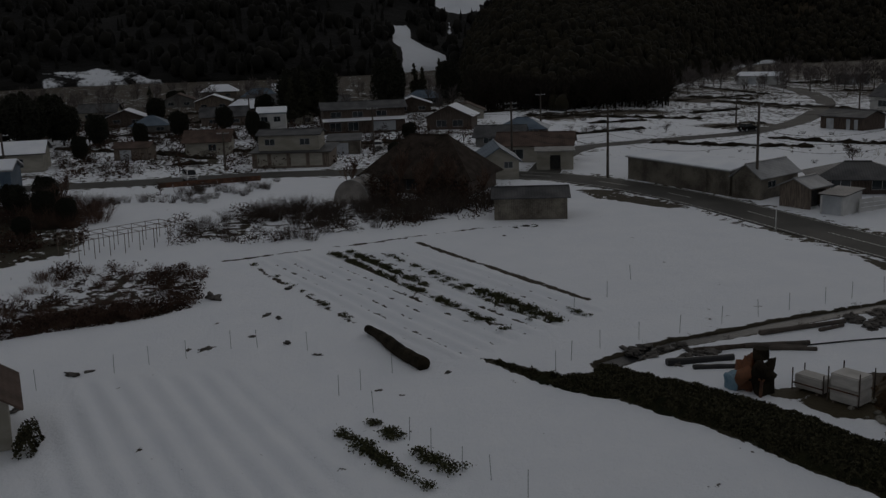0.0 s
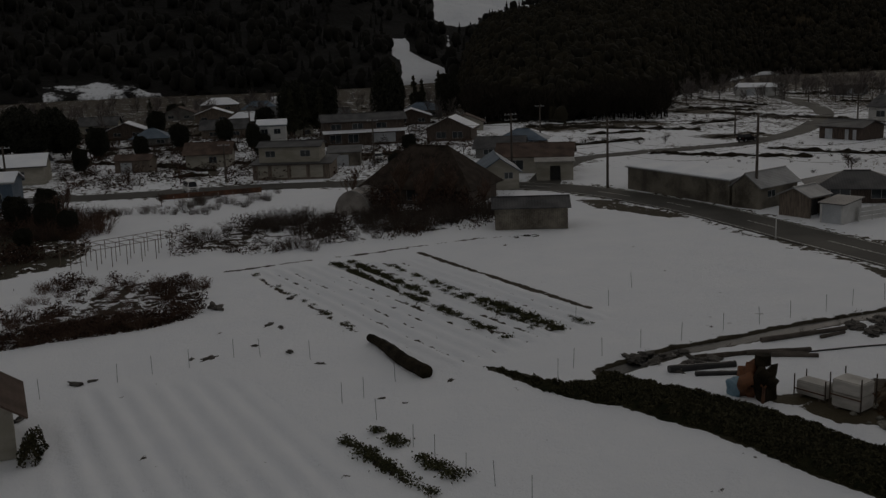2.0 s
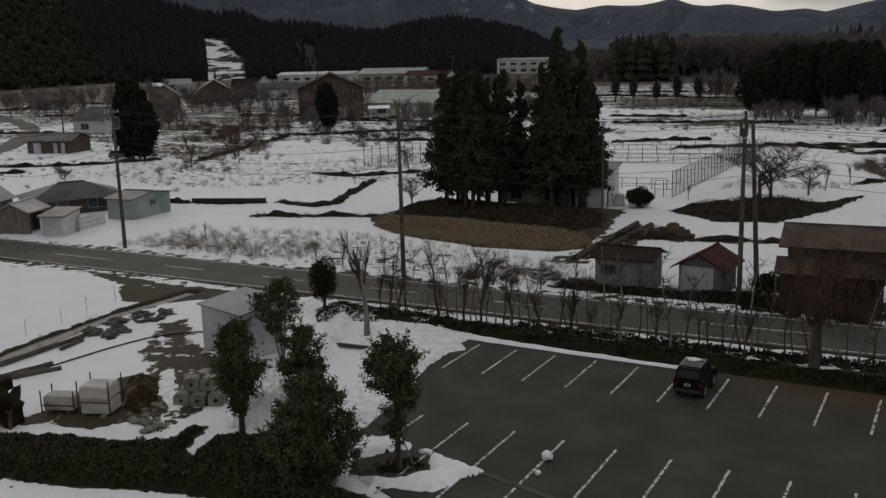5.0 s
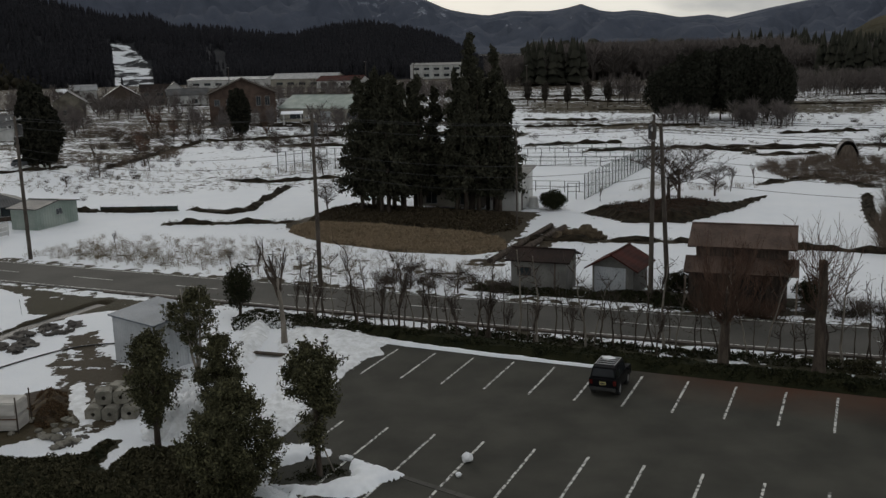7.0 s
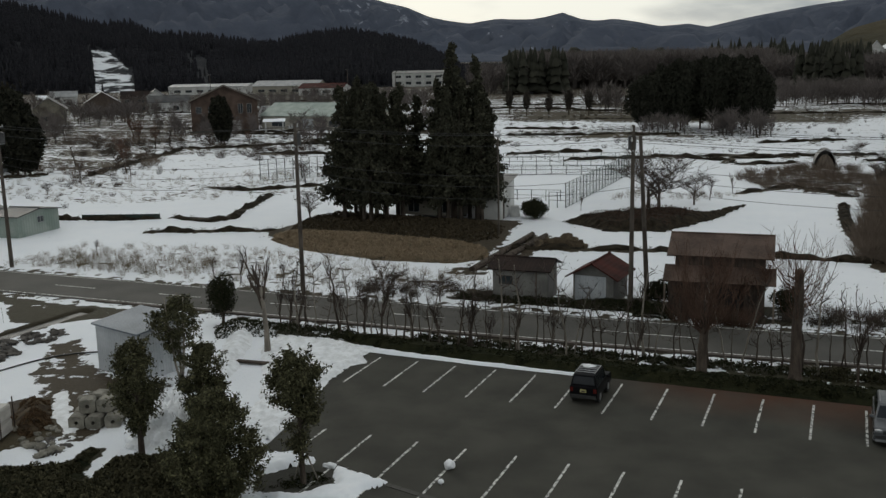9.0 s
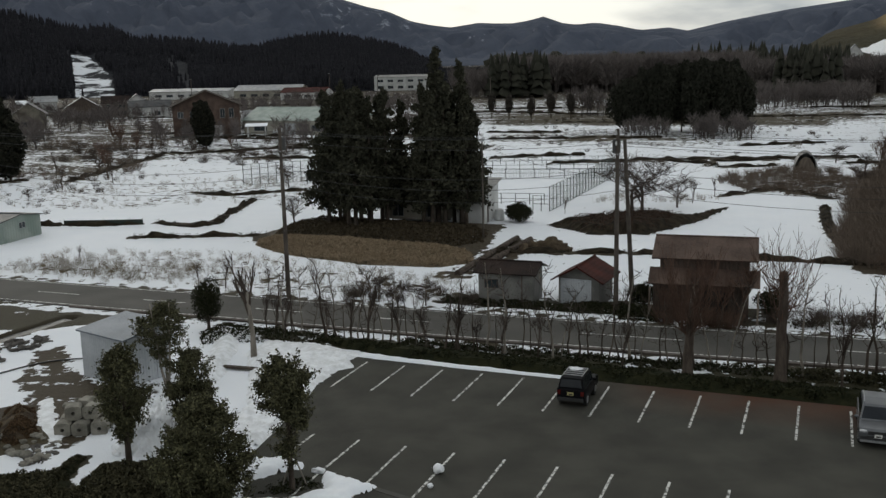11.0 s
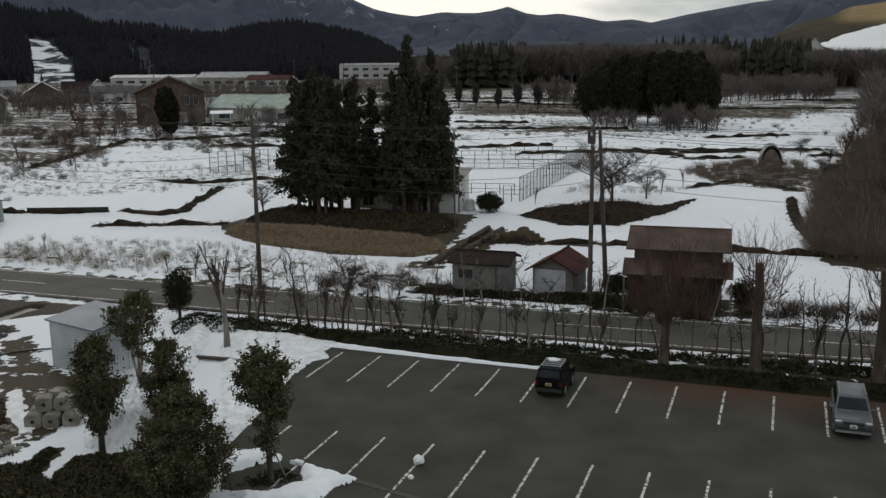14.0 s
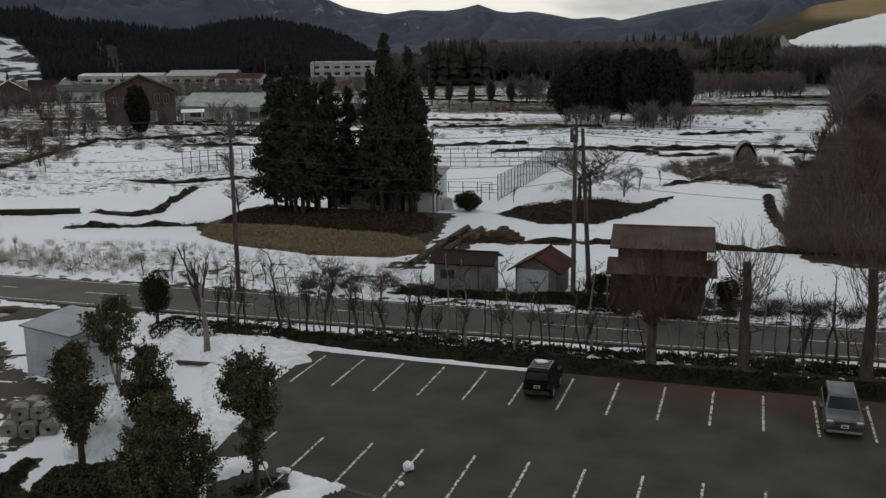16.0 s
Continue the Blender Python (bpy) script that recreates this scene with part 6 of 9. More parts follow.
# the round dark grove far off
round_tree = leafy_tree("evergreen_tree", "broad dark evergreen tree in a rounded grove", 21, 15.5, (5.5, 5.5, 7.2), 0.3, 12000, CEDAR_FAR, (0.75, 0.5), 0.2, lumps=10)
first = True
for i, (x, y, h) in enumerate([(-21.0, 192, 10.2), (-18.8, 189, 14.2), (-16, 192, 16.4), (-12.2, 190, 17.4), (-8, 193, 18), (-4, 189, 18.2), (0, 193, 18.2), (3.2, 190, 17.3), (5.2, 192, 14.6), (-13, 198, 17.5), (-5, 199, 18.4), (2, 199, 18)]):
    m = pose(HUB[0] + 0.94 * (x - HUB[0]), HUB[1] + 0.94 * (y - HUB[1]), 0, 0, 0, 61 * i) @ Matrix.Diagonal((0.86, 0.86, 0.94 * h / 11.9, 1))
    if first:
        round_tree.matrix_basis, first = m, False
        round_tree["group"] = "round evergreen grove"
    else:
        copy_thing(round_tree, m)["group"] = "round evergreen grove"
for x, y, h in [(-181, -73, 13.5), (-184, -79, 13), (-186, -67, 11.5), (-178, -84, 12), (-306, -41.5, 7), (-310, -39, 6.6)]:
    tagged(copy_thing(round_tree, pose(x, y, 0, 0, 0, x) @ Matrix.Scale(h / 15.5, 4)), "broad dark evergreen tree beside snowy roofs", group="evergreens on the plain")
thuja = leafy_tree("conifer", "dense dark conical conifer by the brown house", 22, 10.8, (2.2, 2.2, 5.2), 0.2, 5200, leafy("blackish_conifer", (0.010, 0.011, 0.008), (0.030, 0.029, 0.020), 0.95), (0.6, 0.4), 0.1)
thuja.matrix_basis = pose(-100.8, 126.4, 0)
copy_thing(thuja, pose(-98.9, 124.8, 0, 0, 0, 50) @ Matrix.Scale(0.97, 4))
for x, y, h in [(-99.8, 68.5, 13.8), (-98.2, 69.5, 9.6), (-101.6, 69.1, 10.4), (-100.0, 70.1, 11.8)]:
    tagged(copy_thing(thuja, pose(x, y, 0, 0, 0, x * 9) @ Matrix.Diagonal((1.15, 1.15, h / 10.0, 1))), "tall broad dark conifer beside the field", group="conifers beside the field")
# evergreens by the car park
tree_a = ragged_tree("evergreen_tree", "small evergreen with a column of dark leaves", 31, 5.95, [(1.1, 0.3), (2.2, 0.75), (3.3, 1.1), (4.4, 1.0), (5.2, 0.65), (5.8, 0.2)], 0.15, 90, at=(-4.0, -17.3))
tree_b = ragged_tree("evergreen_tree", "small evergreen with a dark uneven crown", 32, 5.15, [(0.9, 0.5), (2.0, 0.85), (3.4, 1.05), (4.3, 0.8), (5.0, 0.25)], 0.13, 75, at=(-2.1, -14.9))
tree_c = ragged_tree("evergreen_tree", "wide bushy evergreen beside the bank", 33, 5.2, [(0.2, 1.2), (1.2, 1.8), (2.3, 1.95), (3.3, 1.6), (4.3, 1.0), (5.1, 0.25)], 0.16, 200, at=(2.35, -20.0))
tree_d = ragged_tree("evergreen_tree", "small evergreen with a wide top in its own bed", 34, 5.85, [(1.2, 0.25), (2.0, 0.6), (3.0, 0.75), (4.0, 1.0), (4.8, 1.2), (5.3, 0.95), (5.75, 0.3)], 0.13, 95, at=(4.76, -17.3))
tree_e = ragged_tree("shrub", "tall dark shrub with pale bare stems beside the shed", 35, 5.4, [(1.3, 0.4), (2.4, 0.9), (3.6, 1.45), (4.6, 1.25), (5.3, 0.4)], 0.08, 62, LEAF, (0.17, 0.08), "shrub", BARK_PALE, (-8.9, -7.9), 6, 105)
tree_f = leafy_tree("shrub", "dark upright evergreen shrub", 36, 4.8, (1.05, 1.05, 2.1), 0.12, 5200, HEDGE, (0.17, 0.085), 0.15, "shrub")
tree_f.matrix_basis = pose(-13.9, 3.3, 0) @ Matrix.Diagonal((1.05, 1.05, 0.8, 1))
shrub = leafy_tree("shrub", "low rounded evergreen shrub by the tennis court", 37, 2.25, (1.85, 1.5, 1.12), 0.08, 5200, HEDGE, (0.2, 0.1), 0.1, "shrub")
shrub.matrix_basis = pose(-6.2, 51.4, 0)
for x, y, s in [(13.8, 17.6, 0.75), (22.6, 17.4, 0.8)]:
    tagged(copy_thing(tree_f, pose(x, y, 0, 0, 0, x * 50) @ Matrix.Diagonal((1.3 * s, 1.3 * s, 0.72 * s, 1))), "dark evergreen shrub at the roadside")
# pruned and bare trees
def lopped_tree(at, seed, stub_h, r, top, spread, count):
    """A thick trunk cut off short, with a vase of fine branches that bend outwards and up."""
    t = thing("street_tree", "lopped roadside tree with a thick stub trunk and fine upright branches", "tree", (*at, 0), 0, "lopped roadside trees")
    rs = random.Random(seed)
    cuts = (0, 0.12, 0.3, 0.5, 0.72, 1.0)
    way = [Vector((0.02 * rs.uniform(-1, 1) * k, 0.02 * rs.uniform(-1, 1) * k, stub_h * c - 0.2 * (c == 0))) for k, c in enumerate(cuts)]
    rad = [r * q for q in (1.5, 1.12, 1.0, 0.95, 0.86, 0.8)]
    part("trunk", stem_of([(tuple(way[k]), tuple(way[k + 1]), rad[k], rad[k + 1]) for k in range(5)], 10), BARK, t)
    tw = []
    for i in range(count):
        k = rs.uniform(0.56, 0.98)
        n = min(int(np.searchsorted(cuts, k)) - 1, 4)
        c = way[n].lerp(way[n + 1], (k - cuts[n]) / (cuts[n + 1] - cuts[n]))
        a = rs.uniform(0, 6.283)
        d = Vector((math.cos(a), math.sin(a), 0))
        reach = spread * rs.uniform(0.45, 1.0) * (1.15 - 0.5 * k)
        end = min(top, c.z + (top - c.z) * rs.uniform(0.5, 1.0))
        pts = [c + d * r * 0.6]
        for s in (0.25, 0.5, 0.75, 1.0):
            pts.append(c + d * (r * 0.6 + reach * s ** 0.7) + Vector((rs.uniform(-0.1, 0.1), rs.uniform(-0.1, 0.1), (end - c.z) * s ** 1.5)))
        w = rs.uniform(0.016, 0.032)
        for q in range(4):
            tw.append((tuple(pts[q]), tuple(pts[q + 1]), w * (1 - 0.2 * q), w * (0.8 - 0.2 * q)))
            for _ in range(2):
                s0 = pts[q].lerp(pts[q + 1], rs.uniform(0.2, 1))
                tw.append((tuple(s0), tuple(s0 + d * rs.uniform(0, 0.3) + Vector((rs.uniform(-0.35, 0.35), rs.uniform(-0.35, 0.35), rs.uniform(0.25, 0.8)))), 0.012, 0.006))
    part("crown", mesh_of("crown", *tubes(tw, 3), TWIG_RED), TWIG_RED, t)
    return t


for k, (x, y, sh, r, top, sp, n) in enumerate([(23.9, 2.9, 6.5, 0.29, 8.6, 2.6, 46), (18.9, 2.9, 4.4, 0.26, 7.8, 2.6, 80), (30.2, 3.1, 6.5, 0.30, 8.6, 2.7, 46), (37.0, 3.0, 6.5, 0.30, 8.4, 2.6, 46)]):
    lopped_tree((x, y), 50 + k, sh, r, top, sp, n)
stub = bare_tree("street_tree", "slim pale-barked tree with fine upright twigs", 61, 7.2, 0.2, BARK_PALE, TWIG, levels=3, kids=(3, 4), lean=0.38, up=0.8, first=0.5, shrink=0.5)
stub.matrix_basis = pose(-7.1, -1.6, 0)
BARE = [bare_tree("bare_tree", "leafless tree with a wide spread of fine twigs", 71, 7.5, 0.2, BARK, TWIG, 0.016, levels=4, kids=(4, 6), lean=0.7, first=0.2, shrink=0.74),
        bare_tree("bare_tree", "leafless tree with a wide spread of fine twigs", 72, 8.0, 0.18, BARK, TWIG_RED, levels=4, kids=(3, 5), lean=0.5, up=0.6),
        bare_tree("bare_tree", "slender leafless tree with upright twigs", 73, 8.0, 0.14, BARK, TWIG, levels=4, kids=(3, 4), lean=0.4, up=0.8)]
BARE_H = (7.5, 8.0, 8.0)
SPOTS = [(9.3, 65.5, 0, 4.2), (-29.9, 42.9, 0, 6.4), (-1.5, 3.2, 2, 5.6), (-4.7, 3.5, 2, 5.2), (2.5, 3.4, 2, 4.6), (27.1, 3.5, 2, 6.6), (15.1, 3.2, 2, 5.2), (20.6, 15.2, 1, 5.4), (18.2, 14.6, 1, 5.6), (-84, 76, 1, 7.0), (-80.5, 61.8, 2, 6.0), (-89, 80, 0, 7.0), (-93, 74, 2, 7.0), (-78, 70, 2, 6.0),
         (-77.5, 52, 0, 3.4), (-91, 46, 0, 4.2), (-88, 44, 0, 4.0), (-92.9, -61.1, 1, 7.2), (-96, -64, 0, 7.0), (-105, -49.8, 0, 3.4), (-88, -22, 1, 8.0), (-84.5, -20, 1, 8.0), (-81.5, -17.5, 1, 7.4), (-86, -26, 0, 7.0), (-80, -21.5, 1, 6.6), (-91.5, -27.5, 1, 7.0), (-78.5, -14.5, 1, 5.5), (-100, 108, 2, 7), (-107, 112, 1, 7), (-92, 110, 0, 6), (-116, 118, 1, 7.5), (-124, 126, 1, 8), (-88, 118, 1, 5), (-120, 110, 0, 6),
         (36.5, 52, 1, 6.0), (35.5, 62, 1, 6.5), (37, 68, 1, 7.5), (39, 56, 1, 7.0), (37, 78, 1, 7.5), (39, 86, 1, 8), (42, 72, 1, 8.5), (38, 98, 1, 8), (44, 104, 1, 9), (48, 90, 1, 9), (40, 60, 0, 9), (30, 88, 0, 6), (31, 104, 0, 6), (27, 118, 0, 6), (24, 108, 0, 4.5), (-2.5, 58, 2, 3), (10.5, 70, 2, 4.5), (12.5, 76, 2, 4.0), (-138, 43, 0, 3.5), (-40, 20, 2, 2.5), (-7.8, 3.4, 2, 5.0), (-3.2, 4.1, 2, 6.0), (0.6, 3.6, 2, 5.6), (4.6, 3.8, 2, 5.4), (7.4, 4.0, 2, 4.8), (9.8, 3.7, 2, 5.0), (-6, 14.4, 0, 4.4), (-1.8, 13.8, 0, 3.6), (-10, 4.6, 2, 4.6), (17.6, 14.6, 1, 4.2), (19.6, 14.4, 1, 4.6), (15.9, 14.5, 1, 3.6), (13, 15.4, 2, 3.8), (-20, 14.5, 2, 4.0), (-16, 14.6, 2, 3.6), (-12, 15.2, 2, 3.4), (-23, 15, 2, 3.2), (-47.8, 72.2, 0, 6.5), (33, 108, 1, 8), (36.5, 134, 1, 9), (40, 104, 0, 8), (43, 150, 1, 10), (46, 172, 1, 11), (50, 190, 1, 11), (40, 122, 1, 9), (46, 130, 0, 10), (50, 160, 1, 11), (-9.0, 4.2, 2, 5.0), (-11.6, 4.9, 2, 4.2), (6.0, 3.5, 2, 4.2)]
for i, (x, y, k, h) in enumerate(SPOTS):
    m = pose(x, y, ground_z(x, y), 0, 0, 83 * i) @ Matrix.Scale(h / BARE_H[k], 4)
    if i in (0, 9, 2):
        BARE[k].matrix_basis = m
        BARE[k]["group"] = "leafless trees"
    else:
        copy_thing(BARE[k], m)["group"] = "leafless trees"

# the broad tree with two stems on the earth mound
mound_tree = bare_tree("bare_tree", "broad leafless tree with two stems on the earth mound", 172, 7.9, 0.15, BARK, TWIG, 0.013, levels=5, kids=(3, 4), lean=0.58, up=0.55, first=0.12, shrink=0.8)
mound_tree.matrix_basis = pose(5.7, 62.3, ground_z(5.7, 62.3), 0, 0, 40) @ Matrix.Diagonal((1.4, 1.4, 1, 1))
tagged(copy_thing(mound_tree, pose(4.5, 62.0, ground_z(4.5, 62.0), 0, 0, 200) @ Matrix.Diagonal((1.2, 1.2, 0.78, 1))), "leafless side stem of the tree on the mound")
# saplings and stakes along the car park
def sapling(seed, height, bark):
    """A thin crooked stem with a few short forked twigs and the last withered leaves."""
    rs = random.Random(seed)
    t = thing("sapling", "thin crooked leafless sapling in the roadside row", "sapling")
    way = [Vector((0, 0, -0.1))]
    lean = Vector((rs.uniform(-0.1, 0.1), rs.uniform(-0.1, 0.1), 0))
    for k in range(8):
        way.append(way[-1] + lean + Vector((rs.uniform(-0.1, 0.1), rs.uniform(-0.1, 0.1), height / 8)))
    r0 = rs.uniform(0.045, 0.07)
    part("trunk", stem_of([(tuple(way[k]), tuple(way[k + 1]), r0 * (1 - 0.09 * k), r0 * (0.91 - 0.09 * k)) for k in range(8)], 6), bark, t)
    tw, tips = [], []
    for k in range(rs.randint(7, 12)):
        q = rs.randint(3, 7)
        p = way[q].lerp(way[q + 1], rs.random())
        a = rs.uniform(0, 6.283)
        m = p + Vector((math.cos(a) * 0.32, math.sin(a) * 0.32, rs.uniform(0.05, 0.4))) * rs.uniform(0.6, 1.5)
        tw.append((tuple(p), tuple(m), 0.022, 0.014))
        for _ in range(3):
            e = m + Vector((rs.uniform(-0.3, 0.3), rs.uniform(-0.3, 0.3), rs.uniform(0.0, 0.45)))
            tw.append((tuple(m), tuple(e), 0.013, 0.006))
            tips.append(tuple(e))
    part("crown", mesh_of("crown", *tubes(tw, 3), TWIG), TWIG, t)
    rn = np.random.RandomState(seed)
    P = np.array(tips)[rn.randint(0, len(tips), 46)] + rn.normal(size=(46, 3)) * [0.2, 0.2, 0.25]
    part("foliage", mesh_of("foliage", *leaves(P, 0.085, 0.03, rn, 0.6), BANK_LEAF), BANK_LEAF, t, "sparse withered leaves")
    return t


SAP = [sapling(80 + k, (3.4, 3.9, 3.0, 4.2, 3.6, 2.7)[k], BARK_PALE if k in (1, 4) else BARK) for k in range(6)]
rr = random.Random(5)
x, n_sap = -9.0, 0
while x < 44:
    y = 3.9 + 0.035 * (x + 9) + rr.uniform(-0.45, 0.45)
    m = pose(x, y, 0, 0, 0, rr.uniform(0, 360)) @ Matrix.Scale(rr.uniform(0.85, 1.3), 4)
    if n_sap < 6:
        SAP[n_sap].matrix_basis = m
        SAP[n_sap]["group"] = "roadside saplings"
    else:
        copy_thing(SAP[rr.randrange(6)], m)["group"] = "roadside saplings"
    n_sap += 1
    x += rr.choice((0.3, 0.45, 0.6, 0.8, 1.0))

# the clipped hedge and low growth before the road
def hedge_cloud(poly, n, height, seed, leaf, edge=0.5):
    rs = np.random.RandomState(seed)
    S = spots_in(poly, n, 0, 1, seed)
    d = inside(S[:, 0], S[:, 1], poly) + 0.4 * wave_b(S[:, 0], S[:, 1], 1.2) - 0.1
    S, d, n = S[d > 0], d[d > 0], int((d > 0).sum())
    top = height * ramp01(d, 0, edge) * (0.8 + 0.25 * wave_c(S[:, 0], S[:, 1], 2.0))
    P = np.column_stack([S[:, 0], S[:, 1], np.maximum(S[:, 2], 0) + top * np.sqrt(rs.uniform(0.15, 1, n))])
    return leaves(P, leaf[0], leaf[1], rs)


HEDGE_BED = [(-3.5, 2.4), (0.5, 1.5), (4, 1.15), (12.2, 0.95), (46, 1.0), (46, 3.4), (20, 3.0), (0, 3.4), (-6, 3.8)]
hedge = stuff_at("hedge", *hedge_cloud(HEDGE_BED, 36000, 0.55, 91, (0.2, 0.12)), HEDGE, "low dark green hedge between car park and road", "hedge")
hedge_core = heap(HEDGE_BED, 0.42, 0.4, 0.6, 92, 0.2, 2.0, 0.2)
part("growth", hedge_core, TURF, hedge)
bank = stuff_at("bank_growth", *hedge_cloud(BANK, 52000, 0.75, 93, (0.22, 0.10), 0.9), BANK_LEAF, "dark green plants covering the bank beside the snowy field", "plants")
part("earth", heap(BANK, 0.45, 0.25, 1.3, 94, 0.2, 2.0, 0.6), TURF, bank)
stuff_at("plants", *hedge_cloud(BED, 4000, 0.35, 95, (0.2, 0.12)), BANK_LEAF, "low dark plants under the evergreens", "plants")
isle_bed = [(3.4, -18.2), (3.6, -16.2), (5.2, -15.8), (5.9, -16.8), (5.0, -18.2)]
stuff_at("plants", *hedge_cloud(isle_bed, 700, 0.15, 96, (0.16, 0.1)), HEDGE, "low plants in the tree bed", "plants")
verge = [(-1, 14.9), (12, 15.0), (13.6, 16.5), (12.5, 18), (7, 16.2), (-1, 15.8)]
stuff_at("plants", *hedge_cloud(verge, 5000, 0.6, 97, (0.22, 0.12)), HEDGE, "green and brown plants before the sheds", "plants")
stuff_at("plants", *hedge_cloud([(12.5, 14.2), (15.5, 14.0), (15.2, 15.6), (12.8, 15.8)], 1600, 1.1, 98, (0.22, 0.12)), HEDGE, "green shrubs beside the farmhouse", "plants")
stuff_at("plants", *hedge_cloud([(0, 3.6), (46, 5.0), (46, 6.2), (0, 4.8)], 9500, 0.6, 99, (0.2, 0.1)), HEDGE, "scattered low growth at the road's edge", "plants")
isle_growth = stuff_at("undergrowth", *hedge_cloud([(-30, 40), (-28, 35.5), (-16, 33.2), (-7, 33), (-5.6, 38), (-7, 44), (-28, 46)], 15000, 0.7, 100, (0.3, 0.14), 1.5), leafy("brown_undergrowth", (0.03, 0.024, 0.015), (0.075, 0.058, 0.036), 0.9), "dark brown undergrowth at the foot of the cedars", "plants")

# dry weeds, brambles and bushes
BUSH = [twig_bush(s, 80, 0.7, 0.0065) for s in (1, 2, 3)]
stuff_at("bushes", *spread_copies(BUSH, np.concatenate([spots_in([(22.5, 14.8), (46, 16.8), (46, 21), (22.5, 19)], 70, 0.5, 1.3, 81), spots_in([(-9, 14.2), (2, 14.6), (2, 19), (-9, 18.5)], 40, 0.5, 1.3, 82)])), TWIG, "leafless scrub along the far edge of the road", "bushes")
stuff_at("plants", *hedge_cloud([(22.8, 14.9), (46, 16.6), (46, 18.6), (22.8, 16.6)], 1300, 0.6, 83, (0.22, 0.1)), HEDGE, "thin dark green growth across the road", "plants")
REED = [twig_bush(s, 22, 0.7, 0.0055, 0.25) for s in (4, 5, 6)]
TALL = leafy("pale_weeds", (0.11, 0.09, 0.06), (0.22, 0.18, 0.125), 0.95)
stuff_at("weeds", *spread_copies(REED, np.concatenate([spots_in([(-46, 13.5), (-20, 13.2), (2, 14.4), (-3, 24), (-25, 27), (-45, 24)], 520, 0.4, 1.0, 1), spots_in([(-42, 14), (-25, 15), (-26, 21), (-42, 20)], 160, 0.6, 1.2, 2)])), TALL, "dry pale weeds standing in the snow beyond the road", "weeds")
stuff_at("weeds", *spread_copies(REED, np.concatenate([spots_in([(-95, 45), (-60, 47), (-38, 62), (-40, 76), (-75, 82), (-95, 62)], 300, 0.4, 1.1, 3), spots_in([(-60, 70), (-45, 72), (-48, 82), (-64, 80)], 60, 0.6, 1.2, 4)])), TALL, "dry weeds on the snowy fields", "weeds")
stuff_at("weeds", *spread_copies(REED, np.concatenate([spots_in([(-1, 66), (9, 68), (14, 75), (0, 76)], 90, 0.5, 1.2, 6)])), TALL, "tan weeds round the snowy plots", "weeds")
DARK_BRAMBLE = leafy("bramble_leaves", (0.024, 0.017, 0.013), (0.085, 0.050, 0.036), 0.9)
def patchy(X, Y):
    return ramp01(wave_b(X, Y, 5.0), 0.0, 0.5)


def bramble_cloud(poly, n, h, seed, leaf):
    rs = np.random.RandomState(seed)
    S = spots_in(poly, n, 0, 1, seed, patchy)
    return leaves(np.column_stack([S[:, 0], S[:, 1], S[:, 2] + h * rs.uniform(0, 1, n) ** 1.5 * (0.4 + 0.6 * patchy(S[:, 0], S[:, 1]))]), leaf, leaf * 0.4, rs)


EDGE_BRAMBLE = [(-41.6, -64), (-43.0, -58), (-44.0, -52), (-45.6, -48.8), (-47.5, -49.5), (-46.5, -57), (-45, -64)]
stuff_at("brambles", *leaves(*(lambda S, r: (np.column_stack([S[:, 0], S[:, 1], S[:, 2] + 0.95 * r.uniform(0, 1, len(S)) * ramp01(inside(S[:, 0], S[:, 1], EDGE_BRAMBLE), 0, 0.9)]), 0.3, 0.1, r))(spots_in(EDGE_BRAMBLE, 5000, 0, 1, 41), np.random.RandomState(41))), DARK_BRAMBLE, "dense dark reddish brambles along the field's edge", "brambles")
stuff_at("brambles", *bramble_cloud([(-46, -63), (-46.5, -48), (-61, -46.5), (-64, -63)], 4500, 1.0, 42, 0.26), DARK_BRAMBLE, "patches of dark brambles in the snow", "brambles")
stuff_at("brambles", *bramble_cloud([(-66, -40), (-69, -24), (-70, -15), (-80, -13), (-92, -30), (-86, -50), (-70, -50)], 3600, 1.0, 43, 0.3), DARK_BRAMBLE, "patches of dark bushes before the farmhouse", "bushes")
stuff_at("brambles", *bramble_cloud([(-72, -58), (-64, -70), (-90, -82), (-114, -68), (-98, -56)], 9000, 1.6, 44, 0.4), DARK_BRAMBLE, "dark thicket beside the gardens", "bushes")
stuff_at("brambles", *bramble_cloud([(-124, -64), (-122, -28), (-136, 6), (-190, 20), (-260, 0), (-250, -70)], 13000, 2.0, 45, 0.6), DARK_BRAMBLE, "dark garden growth between the houses", "bushes")
stuff_at("brambles", *spread_copies(BUSH, np.concatenate([spots_in([(-41.8, -63), (-43.2, -58), (-44.2, -52), (-46.4, -48.6), (-49, -50), (-47, -62)], 70, 0.6, 1.3, 8), spots_in([(-47, -62), (-47, -47), (-60, -47), (-63, -62)], 60, 0.5, 1.2, 9)])), TWIG_RED, "tangled reddish brambles at the snowy field's edge", "brambles")
stuff_at("bushes", *spread_copies(BUSH, np.concatenate([spots_in([(-66, -38), (-70, -22), (-76, -22), (-84, -34), (-84, -48), (-70, -48)], 60, 0.6, 2.0, 10), spots_in([(-71, -30), (-72, -18), (-78, -12), (-86, -18), (-80, -30)], 60, 1.2, 3.2, 11), spots_in([(-80, -46), (-74, -36), (-80, -30), (-88, -38)], 26, 1.2, 2.6, 12)])), TWIG, "leafless garden bushes in front of the farmhouse", "bushes")
